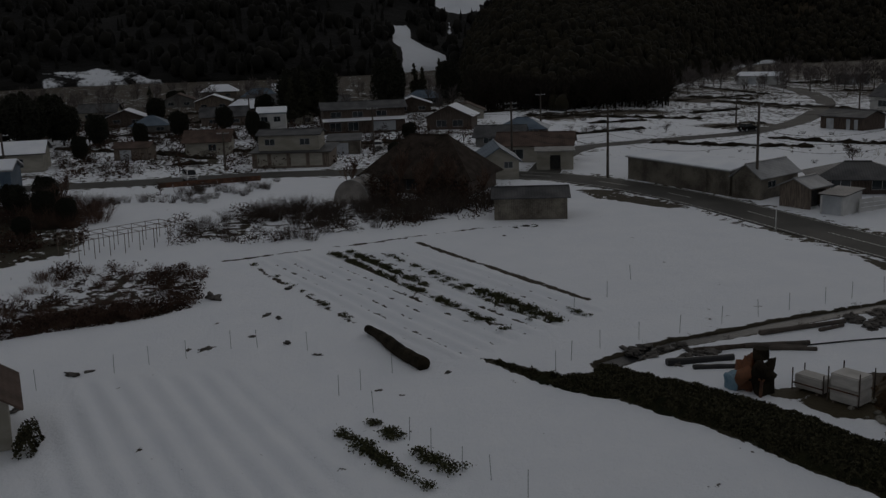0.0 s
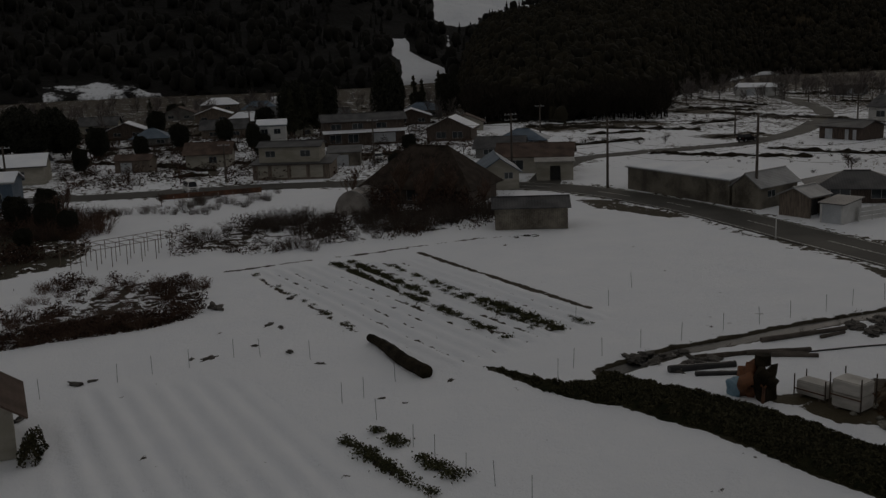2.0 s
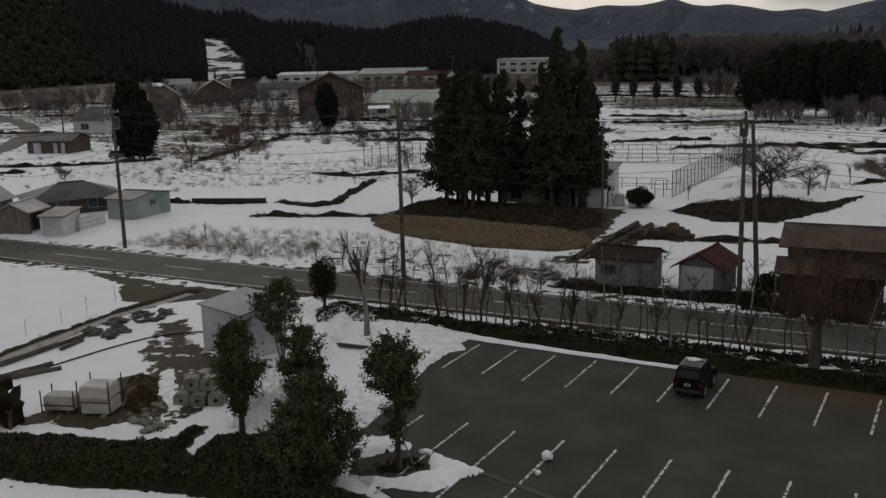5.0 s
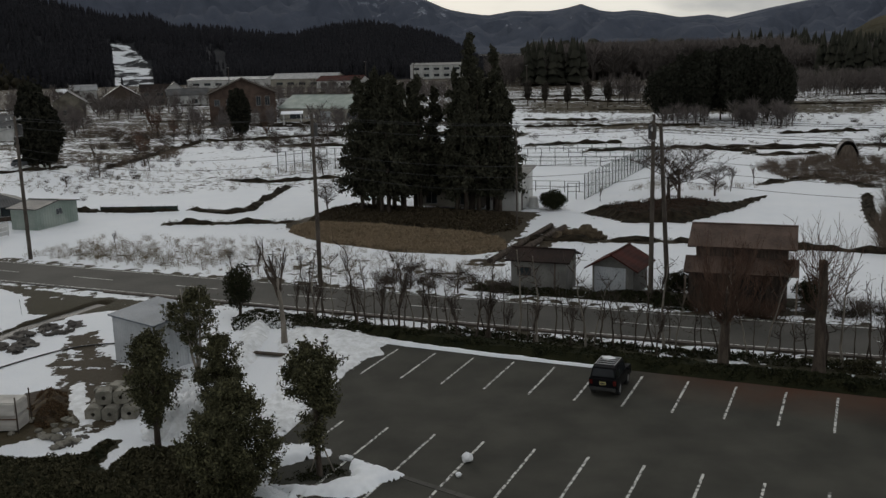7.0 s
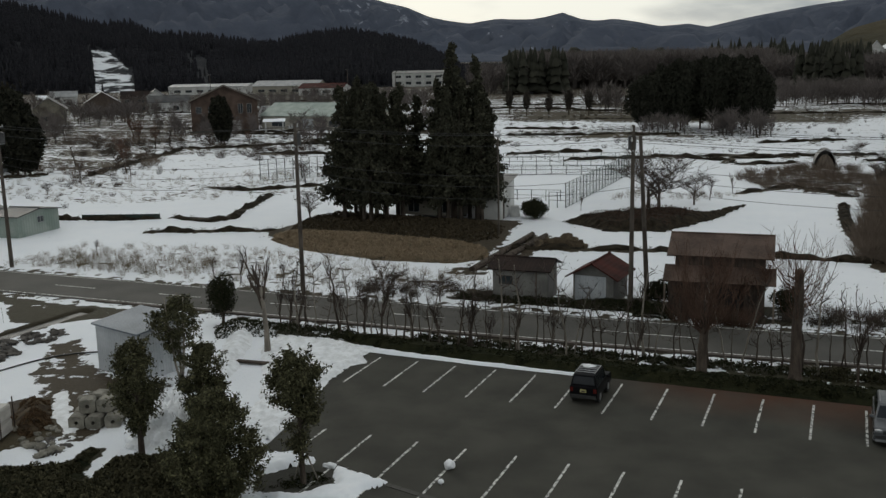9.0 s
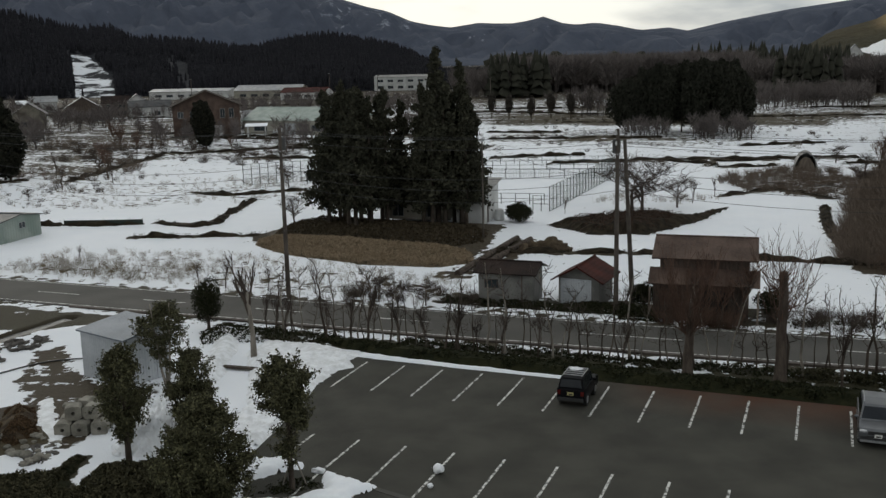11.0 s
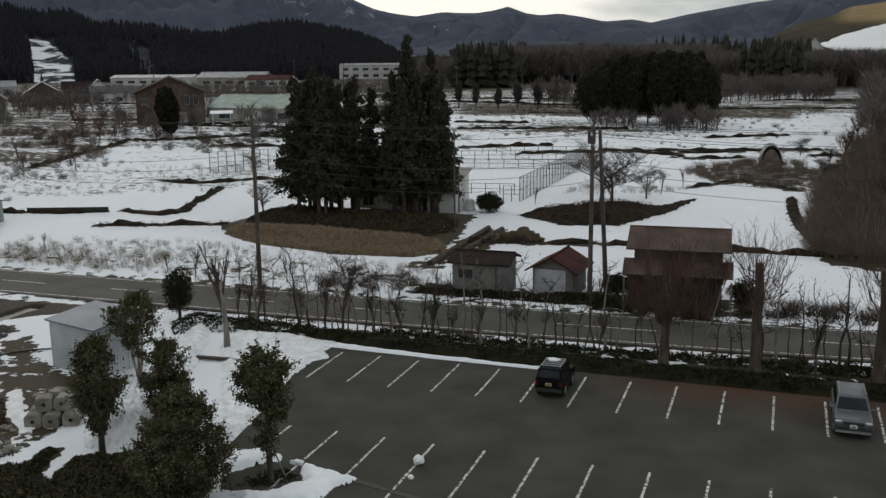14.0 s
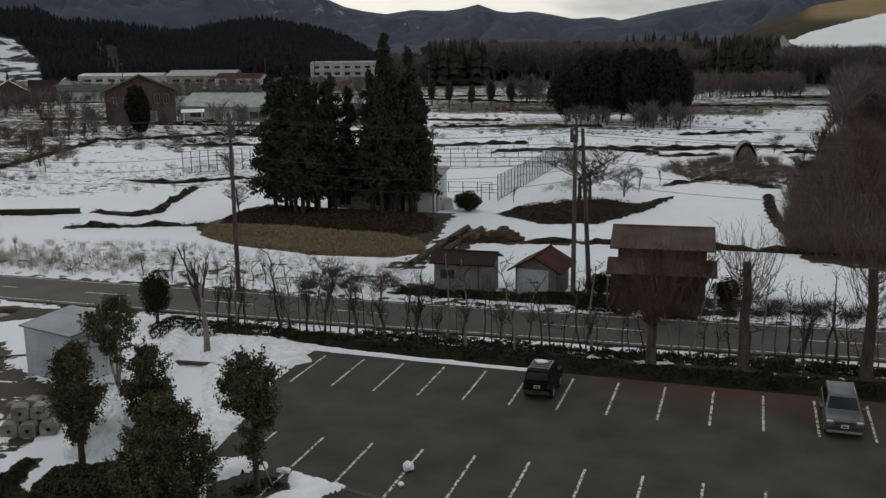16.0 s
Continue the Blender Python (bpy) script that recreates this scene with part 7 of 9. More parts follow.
stuff_at("bushes", *spread_copies(BUSH, np.concatenate([spots_in([(-84, -60), (-100, -56), (-110, -68), (-92, -76)], 90, 1.0, 2.6, 13), spots_in([(-100, -58), (-112, -40), (-108, -30), (-94, -44)], 60, 0.6, 1.6, 14)])), TWIG, "dark leafless bushes by the gardens", "bushes")
stuff_at("bushes", *spread_copies(BUSH, np.concatenate([spots_in([(-120, 95), (-70, 95), (-60, 135), (-100, 145), (-130, 140)], 120, 0.8, 2.2, 15), spots_in([(-85, 60), (-72, 60), (-76, 84), (-96, 84)], 22, 0.6, 1.5, 17)])), TWIG, "dense brown leafless thicket", "bushes")
stuff_at("bushes", *spread_copies(BUSH, np.concatenate([spots_in([(-160, -70), (-128, -60), (-124, -30), (-136, 0), (-200, 10), (-230, -60)], 200, 0.8, 2.4, 18), spots_in([(-140, 20), (-130, 60), (-180, 110), (-260, 120), (-200, 40)], 90, 0.4, 1.5, 19), spots_in([(-110, 30), (-70, 32), (-60, 50), (-100, 75), (-125, 60)], 45, 0.3, 0.9, 20)])), TWIG, "scattered bushes between the houses and fields", "bushes")
stuff_at("bushes", *spread_copies(BUSH, np.concatenate([spots_in([(-60, 130), (10, 125), (40, 170), (20, 260), (-80, 250)], 170, 0.4, 1.3, 21), spots_in([(-130, 150), (-60, 140), (-80, 250), (-200, 260)], 180, 0.6, 2.0, 22)])), TWIG, "low bushes over the distant fields", "bushes")
stuff_at("bank_grass", *spread_copies(REED, np.concatenate([on_line(l, int(4 * sum(math.dist(a, b) for a, b in zip(l[:-1], l[1:]))), 0.28, 0.25, 0.55, 30 + i) for i, l in enumerate(BANK_LINES[:16])] + [on_line(DITCH, 240, 0.3, 0.2, 0.5, 60)])), leafy("bank_stems", (0.012, 0.010, 0.007), (0.040, 0.031, 0.020), 0.95), "dark dead grass along the field banks", "grass")

# woods on the hills and along the valley
def on_hill(grid, n, lo, hi, seed, reach=1.0, clear=True):
    A, K, X, Y, Z, cov = grid
    rs = np.random.RandomState(seed)
    r, c = (43 * reach * rs.uniform(0, 1, n * 2) ** 0.75).astype(int), rs.randint(0, A.shape[1] - 1, n * 2)
    u, v = rs.uniform(size=n * 2), rs.uniform(size=n * 2)

    def pick(M):
        return (M[r, c] * (1 - u) + M[r + 1, c] * u) * (1 - v) + (M[r, c + 1] * (1 - u) + M[r + 1, c + 1] * u) * v

    x, y, z, s = pick(X), pick(Y), pick(Z), pick(cov[..., 0])
    ok = (s < 0.25) | ((s < 0.48) & (rs.uniform(size=n * 2) > 0.94))
    x, y, z = x[ok][:n], y[ok][:n], np.maximum(z[ok][:n], 0)
    return np.column_stack([x, y, z - 0.5, rs.uniform(0, 6.283, len(x)), rs.uniform(lo, hi, len(x))])


def far_round(seed):
    """A rounded tree top one unit high, ragged."""
    bm = bmesh.new()
    bmesh.ops.create_icosphere(bm, subdivisions=2, radius=1.0)
    rs = np.random.RandomState(seed)
    V = np.array([tuple(q.co) for q in bm.verts]) * rs.uniform(0.6, 1.2, (len(bm.verts), 1)) * [0.36, 0.36, 0.5] + [0, 0, 0.48]
    F = np.array([[q.index for q in f.verts] for f in bm.faces])
    bm.free()
    return V, F


CON, DECID, DOME = [far_conifer(s) for s in range(5)], [far_bare(s) for s in range(4)], [far_round(s) for s in range(5)]
stuff_at("conifer_wood", *spread_copies(DOME + CON, on_hill(near_grid, 11000, 3.5, 6.5, 1)), leafy("brown_hill_woods", (0.014, 0.013, 0.009), (0.028, 0.024, 0.015), 0.95), "dense dark wood on the near hill", "wood")
stuff_at("conifer_wood", *spread_copies(CON, on_hill(dark_grid, 15000, 6, 10.5, 2)), leafy("dark_hill_conifers", (0.013, 0.013, 0.016), (0.021, 0.021, 0.025), 0.95), "dense dark conifer wood on the hill beyond the hamlet", "wood")
stuff_at("conifer_wood", *spread_copies(DOME + CON, on_hill(big_grid, 9000, 7, 12, 3, 0.9)), HILL_WOOD, "dark mountain forest beside the ski run", "wood")


def ring(h0, h1, r0, r1, n, lo, hi, seed):
    """Spots between two headings and two distances."""
    rs = np.random.RandomState(seed)
    a, r = np.radians(rs.uniform(h0, h1, n)), rs.uniform(r0, r1, n)
    return np.column_stack([HUB[0] - r * np.sin(a), HUB[1] + r * np.cos(a), np.zeros(n), rs.uniform(0, 6.283, n), rs.uniform(lo, hi, n)])


stuff_at("conifer_wood", *spread_copies(CON, np.concatenate([ring(15.5, 18.8, 425, 450, 46, 16, 21, 4), ring(-0.8, 4.0, 500, 540, 110, 16, 21, 5), ring(-0.4, 2.9, 395, 425, 46, 15, 21.5, 7), ring(-7, -1.2, 600, 690, 60, 8, 13.5, 8), ring(3.5, 7.5, 560, 640, 26, 19, 24, 61)])), CEDAR_FAR, "dark conifers along the far edge of the valley", "wood")
stuff_at("bare_wood", *spread_copies(DECID, np.concatenate([ring(4, 18, 470, 600, 1800, 14, 20, 9), ring(-2, 4, 320, 430, 170, 5, 8.5, 70), ring(-12, 5, 430, 560, 1500, 11, 17, 10), ring(17.5, 21, 430, 560, 120, 10, 15, 11)])), WOODS, "grey-brown leafless wood across the valley", "wood")
stuff_at("bare_wood", *spread_copies(DECID, np.concatenate([ring(-12, -3.6, 190, 330, 150, 8, 14, 12), ring(22, 34, 320, 430, 130, 4, 7, 13), ring(33, 44, 300, 420, 90, 4, 7, 14), ring(44, 60, 300, 420, 120, 4, 9, 15), ring(20, 34, 200, 270, 60, 4, 7, 16), ring(39.6, 43.2, 290, 325, 26, 5.5, 8.5, 78), ring(33.5, 39, 225, 262, 34, 3.5, 6, 79), ring(43.5, 46.5, 230, 300, 30, 4, 7, 80)])), WOODS, "leafless trees between the far fields", "wood")
stuff_at("bare_wood", *spread_copies(DECID, np.concatenate([ring(62, 100, 260, 420, 150, 4, 8, 17), ring(3.9, 7.2, 212, 220, 30, 4, 6.5, 18), ring(8.6, 11.0, 214, 221, 14, 3.5, 5.5, 62), ring(9, 15.5, 290, 320, 26, 7, 10, 19)])), WOODS, "leafless trees among the far houses", "wood")
stuff_at("conifer_wood", *spread_copies(CON, np.concatenate([ring(66, 68, 300, 320, 3, 8, 11, 21)])), CEDAR_FAR, "scattered dark conifers on the plain", "wood")
stuff_at("conifer_wood", *spread_copies(DOME + CON[:2], np.concatenate([ring(3.0, 19.0, 590, 680, 70, 9, 20.5, 63)])), CEDAR_FAR, "dark trees standing above the leafless wood", "wood")
stuff_at("bushes", *spread_copies(BUSH, np.concatenate([spots_in([(27.2, 35), (31.5, 36), (33, 60), (34, 96), (31.6, 98), (28.8, 78), (28.0, 57)], 260, 1.0, 2.8, 74), spots_in([(31, 34), (50, 36), (64, 130), (36, 140), (33, 90), (31.5, 60)], 520, 1.4, 4.6, 16), spots_in([(31, 98), (36, 132), (42, 168), (50, 220), (66, 220), (60, 120), (40, 98)], 260, 2.0, 5.5, 17), spots_in([(11, 91), (16.6, 80.5), (28, 75), (31, 103), (21, 109), (13, 99)], 230, 0.6, 1.7, 66)])), TWIG_GREY, "dense grey-brown leafless thicket", "bushes")
stuff_at("bushes", *bramble_cloud([(-91, -27.5), (-76, -25.5), (-71, -21), (-79, -13.5), (-88, -17)], 6500, 3.4, 67, 0.4), DARK_BRAMBLE, "tall dark bushes hiding the old farmhouse", "bushes")
stuff_at("dead_grass", *hedge_cloud(STRAW_BAND, 22000, 0.45, 68, (0.5, 0.07), 0.6), leafy("olive_straw", (0.17, 0.13, 0.088), (0.36, 0.28, 0.19), 0.95), "rough olive-brown dead grass before the cedars", "grass")
stuff_at("mound_growth", *hedge_cloud(ISLE, 7000, 1.15, 69, (0.3, 0.07), 2.0), DARK_BRAMBLE, "dark dead growth on the earth mound", "grass")
for x, y, h in [(-208, -13, 13.0), (-211, -9, 13.8), (-206, -17.5, 12), (-212, -15, 14), (-196, -70, 10.5), (-201, -76, 11), (-192, -76, 11), (-206, -70, 10), (-217, 9, 15.5), (-221, 11, 13.5), (-236, 31, 13.5), (-175, -30, 6.0), (-150, -62, 5.0), (-166, -52, 5.5)]:
    tagged(copy_thing(round_tree, pose(x, y, 0, 0, 0, x * 3) @ Matrix.Diagonal((h / 17.0, h / 17.0, h / 11.9, 1))), "broad dark evergreen tree among village houses", group="evergreens in the village")
stuff_at("bushes", *hedge_cloud([(-14.2, 2.6), (-12.0, -0.4), (-10.8, 1.2), (-7.4, 1.6), (-3.8, 2.8), (-3.4, 4.4), (-9.2, 4.6), (-13.4, 4.8)], 3000, 0.6, 71, (0.2, 0.1), 0.7), HEDGE, "low dark bushes in the snow at the corner", "bushes")
stuff_at("bushes", *spread_copies(BUSH, np.concatenate([spots_in([(15.5, 13.9), (21.6, 14.2), (21.4, 15.2), (15.5, 14.9)], 15, 1.0, 2.2, 72), spots_in([(-96, -67), (-86, -63), (-82, -57), (-90, -56), (-100, -62)], 30, 1.6, 3.6, 73)])), TWIG_RED, "reddish leafless bushes before the house", "bushes")
orchard_tree = leafy_tree("tree", "small brown-grey tree with a narrow twiggy crown", 24, 7.0, (1.25, 1.25, 2.7), 0.16, 1500, leafy("brown_crown", (0.030, 0.026, 0.022), (0.075, 0.066, 0.056), 0.95), (0.42, 0.2), 0.3, lumps=9)
for k, (h0, r0, h) in enumerate([(17.7, 282, 7.4), (16.4, 272, 6.6), (15.25, 286, 7.4), (14.1, 280, 7.0), (13.0, 300, 7.6), (18.7, 292, 7.2)]):
    m = pose(HUB[0] - r0 * math.sin(radians(h0)), HUB[1] + r0 * math.cos(radians(h0)), 0, 0, 0, 71 * k) @ Matrix.Scale(h / 7.0, 4)
    if k == 0:
        orchard_tree.matrix_basis = m
        orchard_tree["group"] = "small trees on the plain"
    else:
        copy_thing(orchard_tree, m)["group"] = "small trees on the plain"
for x, y, h in [(-93, -66, 4.5), (-89, -62.5, 4.0), (-86, -60, 3.4), (-80, -64, 2.6), (-98, -63, 4.6), (-120, -72, 6), (-126, -78, 6.5), (-176, -60, 7), (-160, -30, 5), (-188, -44, 6), (-196, -34, 6), (-230, -48, 7), (-222, -22, 7), (-150, -4, 4), (-121, -14, 3.5)]:
    tagged(copy_thing(round_tree, pose(x, y, 0, 0, 0, x * 5) @ Matrix.Diagonal((h / 14.0, h / 14.0, h / 11.9, 1))), "dark evergreen bush in a village garden", group="garden evergreens")
stuff_at("bare_wood", *spread_copies(DECID, ring(60, 71.5, 250, 345, 1100, 5, 10, 21)), leafy("dark_bare_wood", (0.014, 0.012, 0.009), (0.034, 0.028, 0.021), 0.95), "dark leafless wood at the hill's foot", "wood")
stuff_at("shrubs", *hedge_cloud([(24.6, 4.0), (29.6, 4.2), (30.2, 5.4), (24.4, 5.1)], 1500, 1.0, 75, (0.2, 0.09), 0.6), BANK_LEAF, "dark leafy shrubs among the roadside trees", "shrubs")
stuff_at("bushes", *spread_copies(BUSH, np.concatenate([spots_in([(-106, 70), (-86, 66), (-80, 84), (-98, 102)], 40, 0.8, 2.2, 76), spots_in([(-140, 120), (-118, 112), (-112, 130), (-136, 140)], 40, 1.2, 3.0, 77)])), TWIG_GREY, "brown leafless thicket beyond the fields", "bushes")
# ---- cars ----
TYRE = material("tyre_rubber", (0.015, 0.015, 0.015), (0.03, 0.03, 0.03), 4.0, 0.85, 0.2)
RIM = material("wheel_alloy", (0.35, 0.35, 0.36), (0.5, 0.5, 0.51), 4.0, 0.35, 0.0, metal=0.8)
BLACK_PAINT = material("black_car_paint", (0.004, 0.004, 0.005), (0.007, 0.007, 0.008), 2.0, 0.4, 0.0, spec=0.06)
GREY_PAINT = material("grey_car_paint", (0.082, 0.087, 0.094), (0.105, 0.11, 0.118), 2.0, 0.28, 0.0, metal=0.5, spec=0.6)
WHITE_PAINT = material("white_car_paint", (0.6, 0.6, 0.6), (0.7, 0.7, 0.7), 2.0, 0.3, 0.0, spec=0.6)
TRIM = material("black_plastic_trim", (0.02, 0.02, 0.02), (0.035, 0.035, 0.035), 4.0, 0.6, 0.1)
LAMP = material("lamp_lens", (0.45, 0.46, 0.47), (0.6, 0.6, 0.6), 4.0, 0.15, 0.0, spec=0.7)
RED_LENS = material("red_lens", (0.06, 0.006, 0.005), (0.09, 0.010, 0.008), 4.0, 0.2, 0.0, spec=0.7)
PLATE = material("plate", (0.6, 0.6, 0.56), (0.7, 0.7, 0.66), 4.0, 0.5, 0.0)
PLATE_YELLOW = material("yellow_plate", (0.36, 0.32, 0.14), (0.42, 0.37, 0.18), 4.0, 0.5, 0.0)
CAR_GLASS = material("car_glass", (0.012, 0.014, 0.016), (0.02, 0.022, 0.025), 1.0, 0.08, 0.0, spec=0.3)


def rounded(profile, half, bevel, taper=1.0, z_taper=None):
    """A side outline (y, z) drawn out to both sides and rounded; above z_taper it narrows to the roof."""
    bm = bmesh.new()
    zs = [p[1] for p in profile]
    ring = []
    for s in (-1, 1):
        row = []
        for y, z in profile:
            k = 1.0
            if z_taper is not None and z > z_taper:
                k = 1 - (1 - taper) * (z - z_taper) / (max(zs) - z_taper)
            row.append(bm.verts.new((s * half * k, y, z)))
        ring.append(row)
    n = len(profile)
    bm.faces.new(ring[0])
    bm.faces.new(list(reversed(ring[1])))
    for i in range(n):
        bm.faces.new((ring[0][i], ring[1][i], ring[1][(i + 1) % n], ring[0][(i + 1) % n]))
    bmesh.ops.recalc_face_normals(bm, faces=bm.faces)
    bmesh.ops.bevel(bm, geom=list(bm.edges), offset=bevel, segments=3, profile=0.6, affect="EDGES", clamp_overlap=True)
    me = bpy.data.meshes.new("body")
    bm.to_mesh(me)
    bm.free()
    me.shade_smooth()
    return me


def quad_panel(c, lift):
    """A thin pane over four corners, set proud by lift."""
    a, b, d = Vector(c[0]), Vector(c[1]), Vector(c[3])
    n = (b - a).cross(d - a).normalized()
    g = Geo()
    v = [tuple(Vector(p) + n * lift) for p in c] + [tuple(Vector(p) - n * 0.02) for p in c]
    return g.add(v, [(0, 1, 2, 3), (7, 6, 5, 4), (0, 4, 5, 1), (1, 5, 6, 2), (2, 6, 7, 3), (3, 7, 4, 0)])


def car(name, label, at, rz, L, half, belt, roof, hood, paint, front_glass, rear_glass, sill=0.28, plate=PLATE, rails=True, wheel_r=0.33):
    """A car whose front looks along local -y. front_glass and rear_glass: (y at the belt, y at the roof)."""
    t = thing(name, label, "car", at, rz)
    f, b = -L / 2, L / 2
    part("body", rounded([(f, sill + 0.1), (f, hood - 0.22), (f + 0.14, hood - 0.05), (front_glass[0] - 0.02, belt), (rear_glass[0], belt + 0.02), (b - 0.03, belt - 0.05), (b, sill + 0.15), (b - 0.1, sill), (f + 0.1, sill)], half, 0.06), paint, t)
    hr = half * 0.80
    part("cabin", rounded([(front_glass[0], belt - 0.06), (front_glass[1], roof - 0.01), ((front_glass[1] + rear_glass[1]) / 2, roof + 0.02), (rear_glass[1], roof - 0.02), (rear_glass[0], belt - 0.06)], half * 0.97, 0.05, 0.80, belt - 0.05), paint, t)

    def hw(z):
        return half * 0.97 * (1 - 0.20 * max(0, z - belt + 0.05) / (roof + 0.07 - belt))

    def yy(g, z):
        return g[0] + (g[1] - g[0]) * (z - belt + 0.06) / (roof - belt + 0.05)

    z0, z1 = belt + 0.05, roof - 0.10
    part("windscreen", quad_panel([(-hw(z0) + 0.07, yy(front_glass, z0), z0), (hw(z0) - 0.07, yy(front_glass, z0), z0), (hw(z1) - 0.09, yy(front_glass, z1), z1), (-hw(z1) + 0.09, yy(front_glass, z1), z1)], 0.012), CAR_GLASS, t)
    part("rear_window", quad_panel([(hw(z0) - 0.09, yy(rear_glass, z0 + 0.06), z0 + 0.06), (-hw(z0) + 0.09, yy(rear_glass, z0 + 0.06), z0 + 0.06), (-hw(z1) + 0.1, yy(rear_glass, z1), z1), (hw(z1) - 0.1, yy(rear_glass, z1), z1)], 0.012), CAR_GLASS, t)
    ys = [yy(front_glass, z0) + 0.12, -0.1, 0.75, yy(rear_glass, z0) - 0.12]
    for s in (-1, 1):
        for ya, yb in zip(ys[:-1], ys[1:]):
            top = lambda y: min(max(y, yy(front_glass, z1) + 0.08), yy(rear_glass, z1) - 0.08)  # noqa: E731
            c = [(s * hw(z0), ya + 0.03, z0), (s * hw(z0), yb - 0.03, z0), (s * hw(z1), top(yb - 0.03), z1), (s * hw(z1), top(ya + 0.03), z1)]
            part("side_window", quad_panel(c if s > 0 else [c[1], c[0], c[3], c[2]], 0.010), CAR_GLASS, t)
        part("mirror", Geo().lump((s * (half + 0.10), front_glass[0] + 0.28, belt + 0.06), (0.11, 0.07, 0.08), 1, 0.1), paint, t, smooth=True)
        part("headlight", Geo().lump((s * (half - 0.17), f + 0.07, hood - 0.15), (0.17, 0.08, 0.055), 2, 0.1), LAMP, t, smooth=True)
        part("fog_lamp_pocket", Geo().box(s * (half - 0.2) - 0.14, s * (half - 0.2) + 0.14, f - 0.02, f + 0.05, sill + 0.18, sill + 0.30), TRIM, t)
        part("tail_light", Geo().box(s * (half - 0.11) - 0.09, s * (half - 0.11) + 0.09, b - 0.05, b + 0.012, belt - 0.30, belt - 0.06), RED_LENS, t)
        for y in (f + 0.78, b - 0.72):
            w = part("wheel", Geo().tube((s * (half - 0.20), y, wheel_r), (s * (half + 0.015), y, wheel_r), wheel_r, n=22), TYRE, t, smooth=False)
            part("rim", Geo().tube((s * (half - 0.05), y, wheel_r), (s * (half + 0.022), y, wheel_r), wheel_r * 0.62, n=14), RIM, w)
        if rails:
            part("roof_rail", Geo().tube((s * half * 0.70, front_glass[1] + 0.15, roof + 0.05), (s * half * 0.70, rear_glass[1] - 0.2, roof + 0.05), 0.022, n=6), RIM, t)
    part("grille", Geo().box(-half * 0.55, half * 0.55, f - 0.012, f + 0.05, hood - 0.30, hood - 0.14), TRIM, t)
    part("lower_grille", Geo().box(-half * 0.6, half * 0.6, f - 0.014, f + 0.05, sill + 0.16, sill + 0.34), TRIM, t)
    part("front_bumper", Geo().box(-half * 0.93, half * 0.93, f - 0.03, f + 0.1, sill + 0.03, sill + 0.13), STEEL if paint is GREY_PAINT else TRIM, t)
    part("rear_bumper", Geo().box(-half * 0.93, half * 0.93, b - 0.1, b + 0.03, sill + 0.02, sill + 0.2), TRIM, t)
    for y, z in ((f - 0.035, hood - 0.42), (b + 0.015, belt - 0.30)):
        p = part("number_plate", Geo().box(-0.165, 0.165, y - 0.012, y + 0.012, z, z + 0.165), plate, t)
        part("bar", Geo().box(-0.11, 0.11, y + (-0.016 if y < 0 else 0.012), y + (-0.012 if y < 0 else 0.016), z + 0.035, z + 0.095), TRIM, p)
    return t


suv = car("car", "small black boxy off-roader parked nose to the hedge", (13.78, -2.3, 0.025), 180, 3.3, 0.74, 1.0, 1.62, 0.98, BLACK_PAINT, (-0.62, -0.30), (1.60, 1.50), sill=0.36, plate=PLATE_YELLOW, wheel_r=0.33)
for k in range(5):
    part("rack_slat", Geo().tube((-0.52, -0.05 + 0.32 * k, 1.70), (0.52, -0.05 + 0.32 * k, 1.70), 0.022, n=5), RIM, suv)
part("rack_lump", Geo().lump((0.1, 0.25, 1.73), (0.34, 0.28, 0.05), 3, 0.5, 2), SNOW_OLD, suv, "flat pale lump on the roof rack")
car("car", "metallic grey estate car parked nose outwards", (28.57, -2.6, 0.025), 0, 4.5, 0.83, 0.93, 1.5, 0.98, GREY_PAINT, (-1.05, -0.25), (2.2, 1.75))
car("car", "small white van parked by the village road", (-117.0, -45.5, 0.03), 100, 3.4, 0.74, 0.95, 1.8, 1.0, WHITE_PAINT, (-1.6, -1.2), (1.65, 1.6), rails=False, wheel_r=0.28)
car("car", "dark car on the side road", (-131.5, 56.5, 0.03), 195, 4.0, 0.84, 0.92, 1.5, 0.95, BLACK_PAINT, (-0.9, -0.2), (1.95, 1.5), rails=False)
car("car", "grey car parked beside the low house", (-104.5, 70, 0.0), 140, 4.0, 0.84, 0.92, 1.5, 0.95, GREY_PAINT, (-0.9, -0.2), (1.95, 1.5), rails=False)
car("car", "pale car parked by the garage", (-108.2, -4.0, 0.03), 70, 4.0, 0.84, 0.92, 1.5, 0.95, GREY_PAINT, (-0.9, -0.2), (1.95, 1.5), rails=False)
car("car", "white car standing beside the dark house", (-141.5, -12.0, 0.0), 80, 4.0, 0.84, 0.92, 1.5, 0.95, WHITE_PAINT, (-0.9, -0.2), (1.95, 1.5), rails=False)

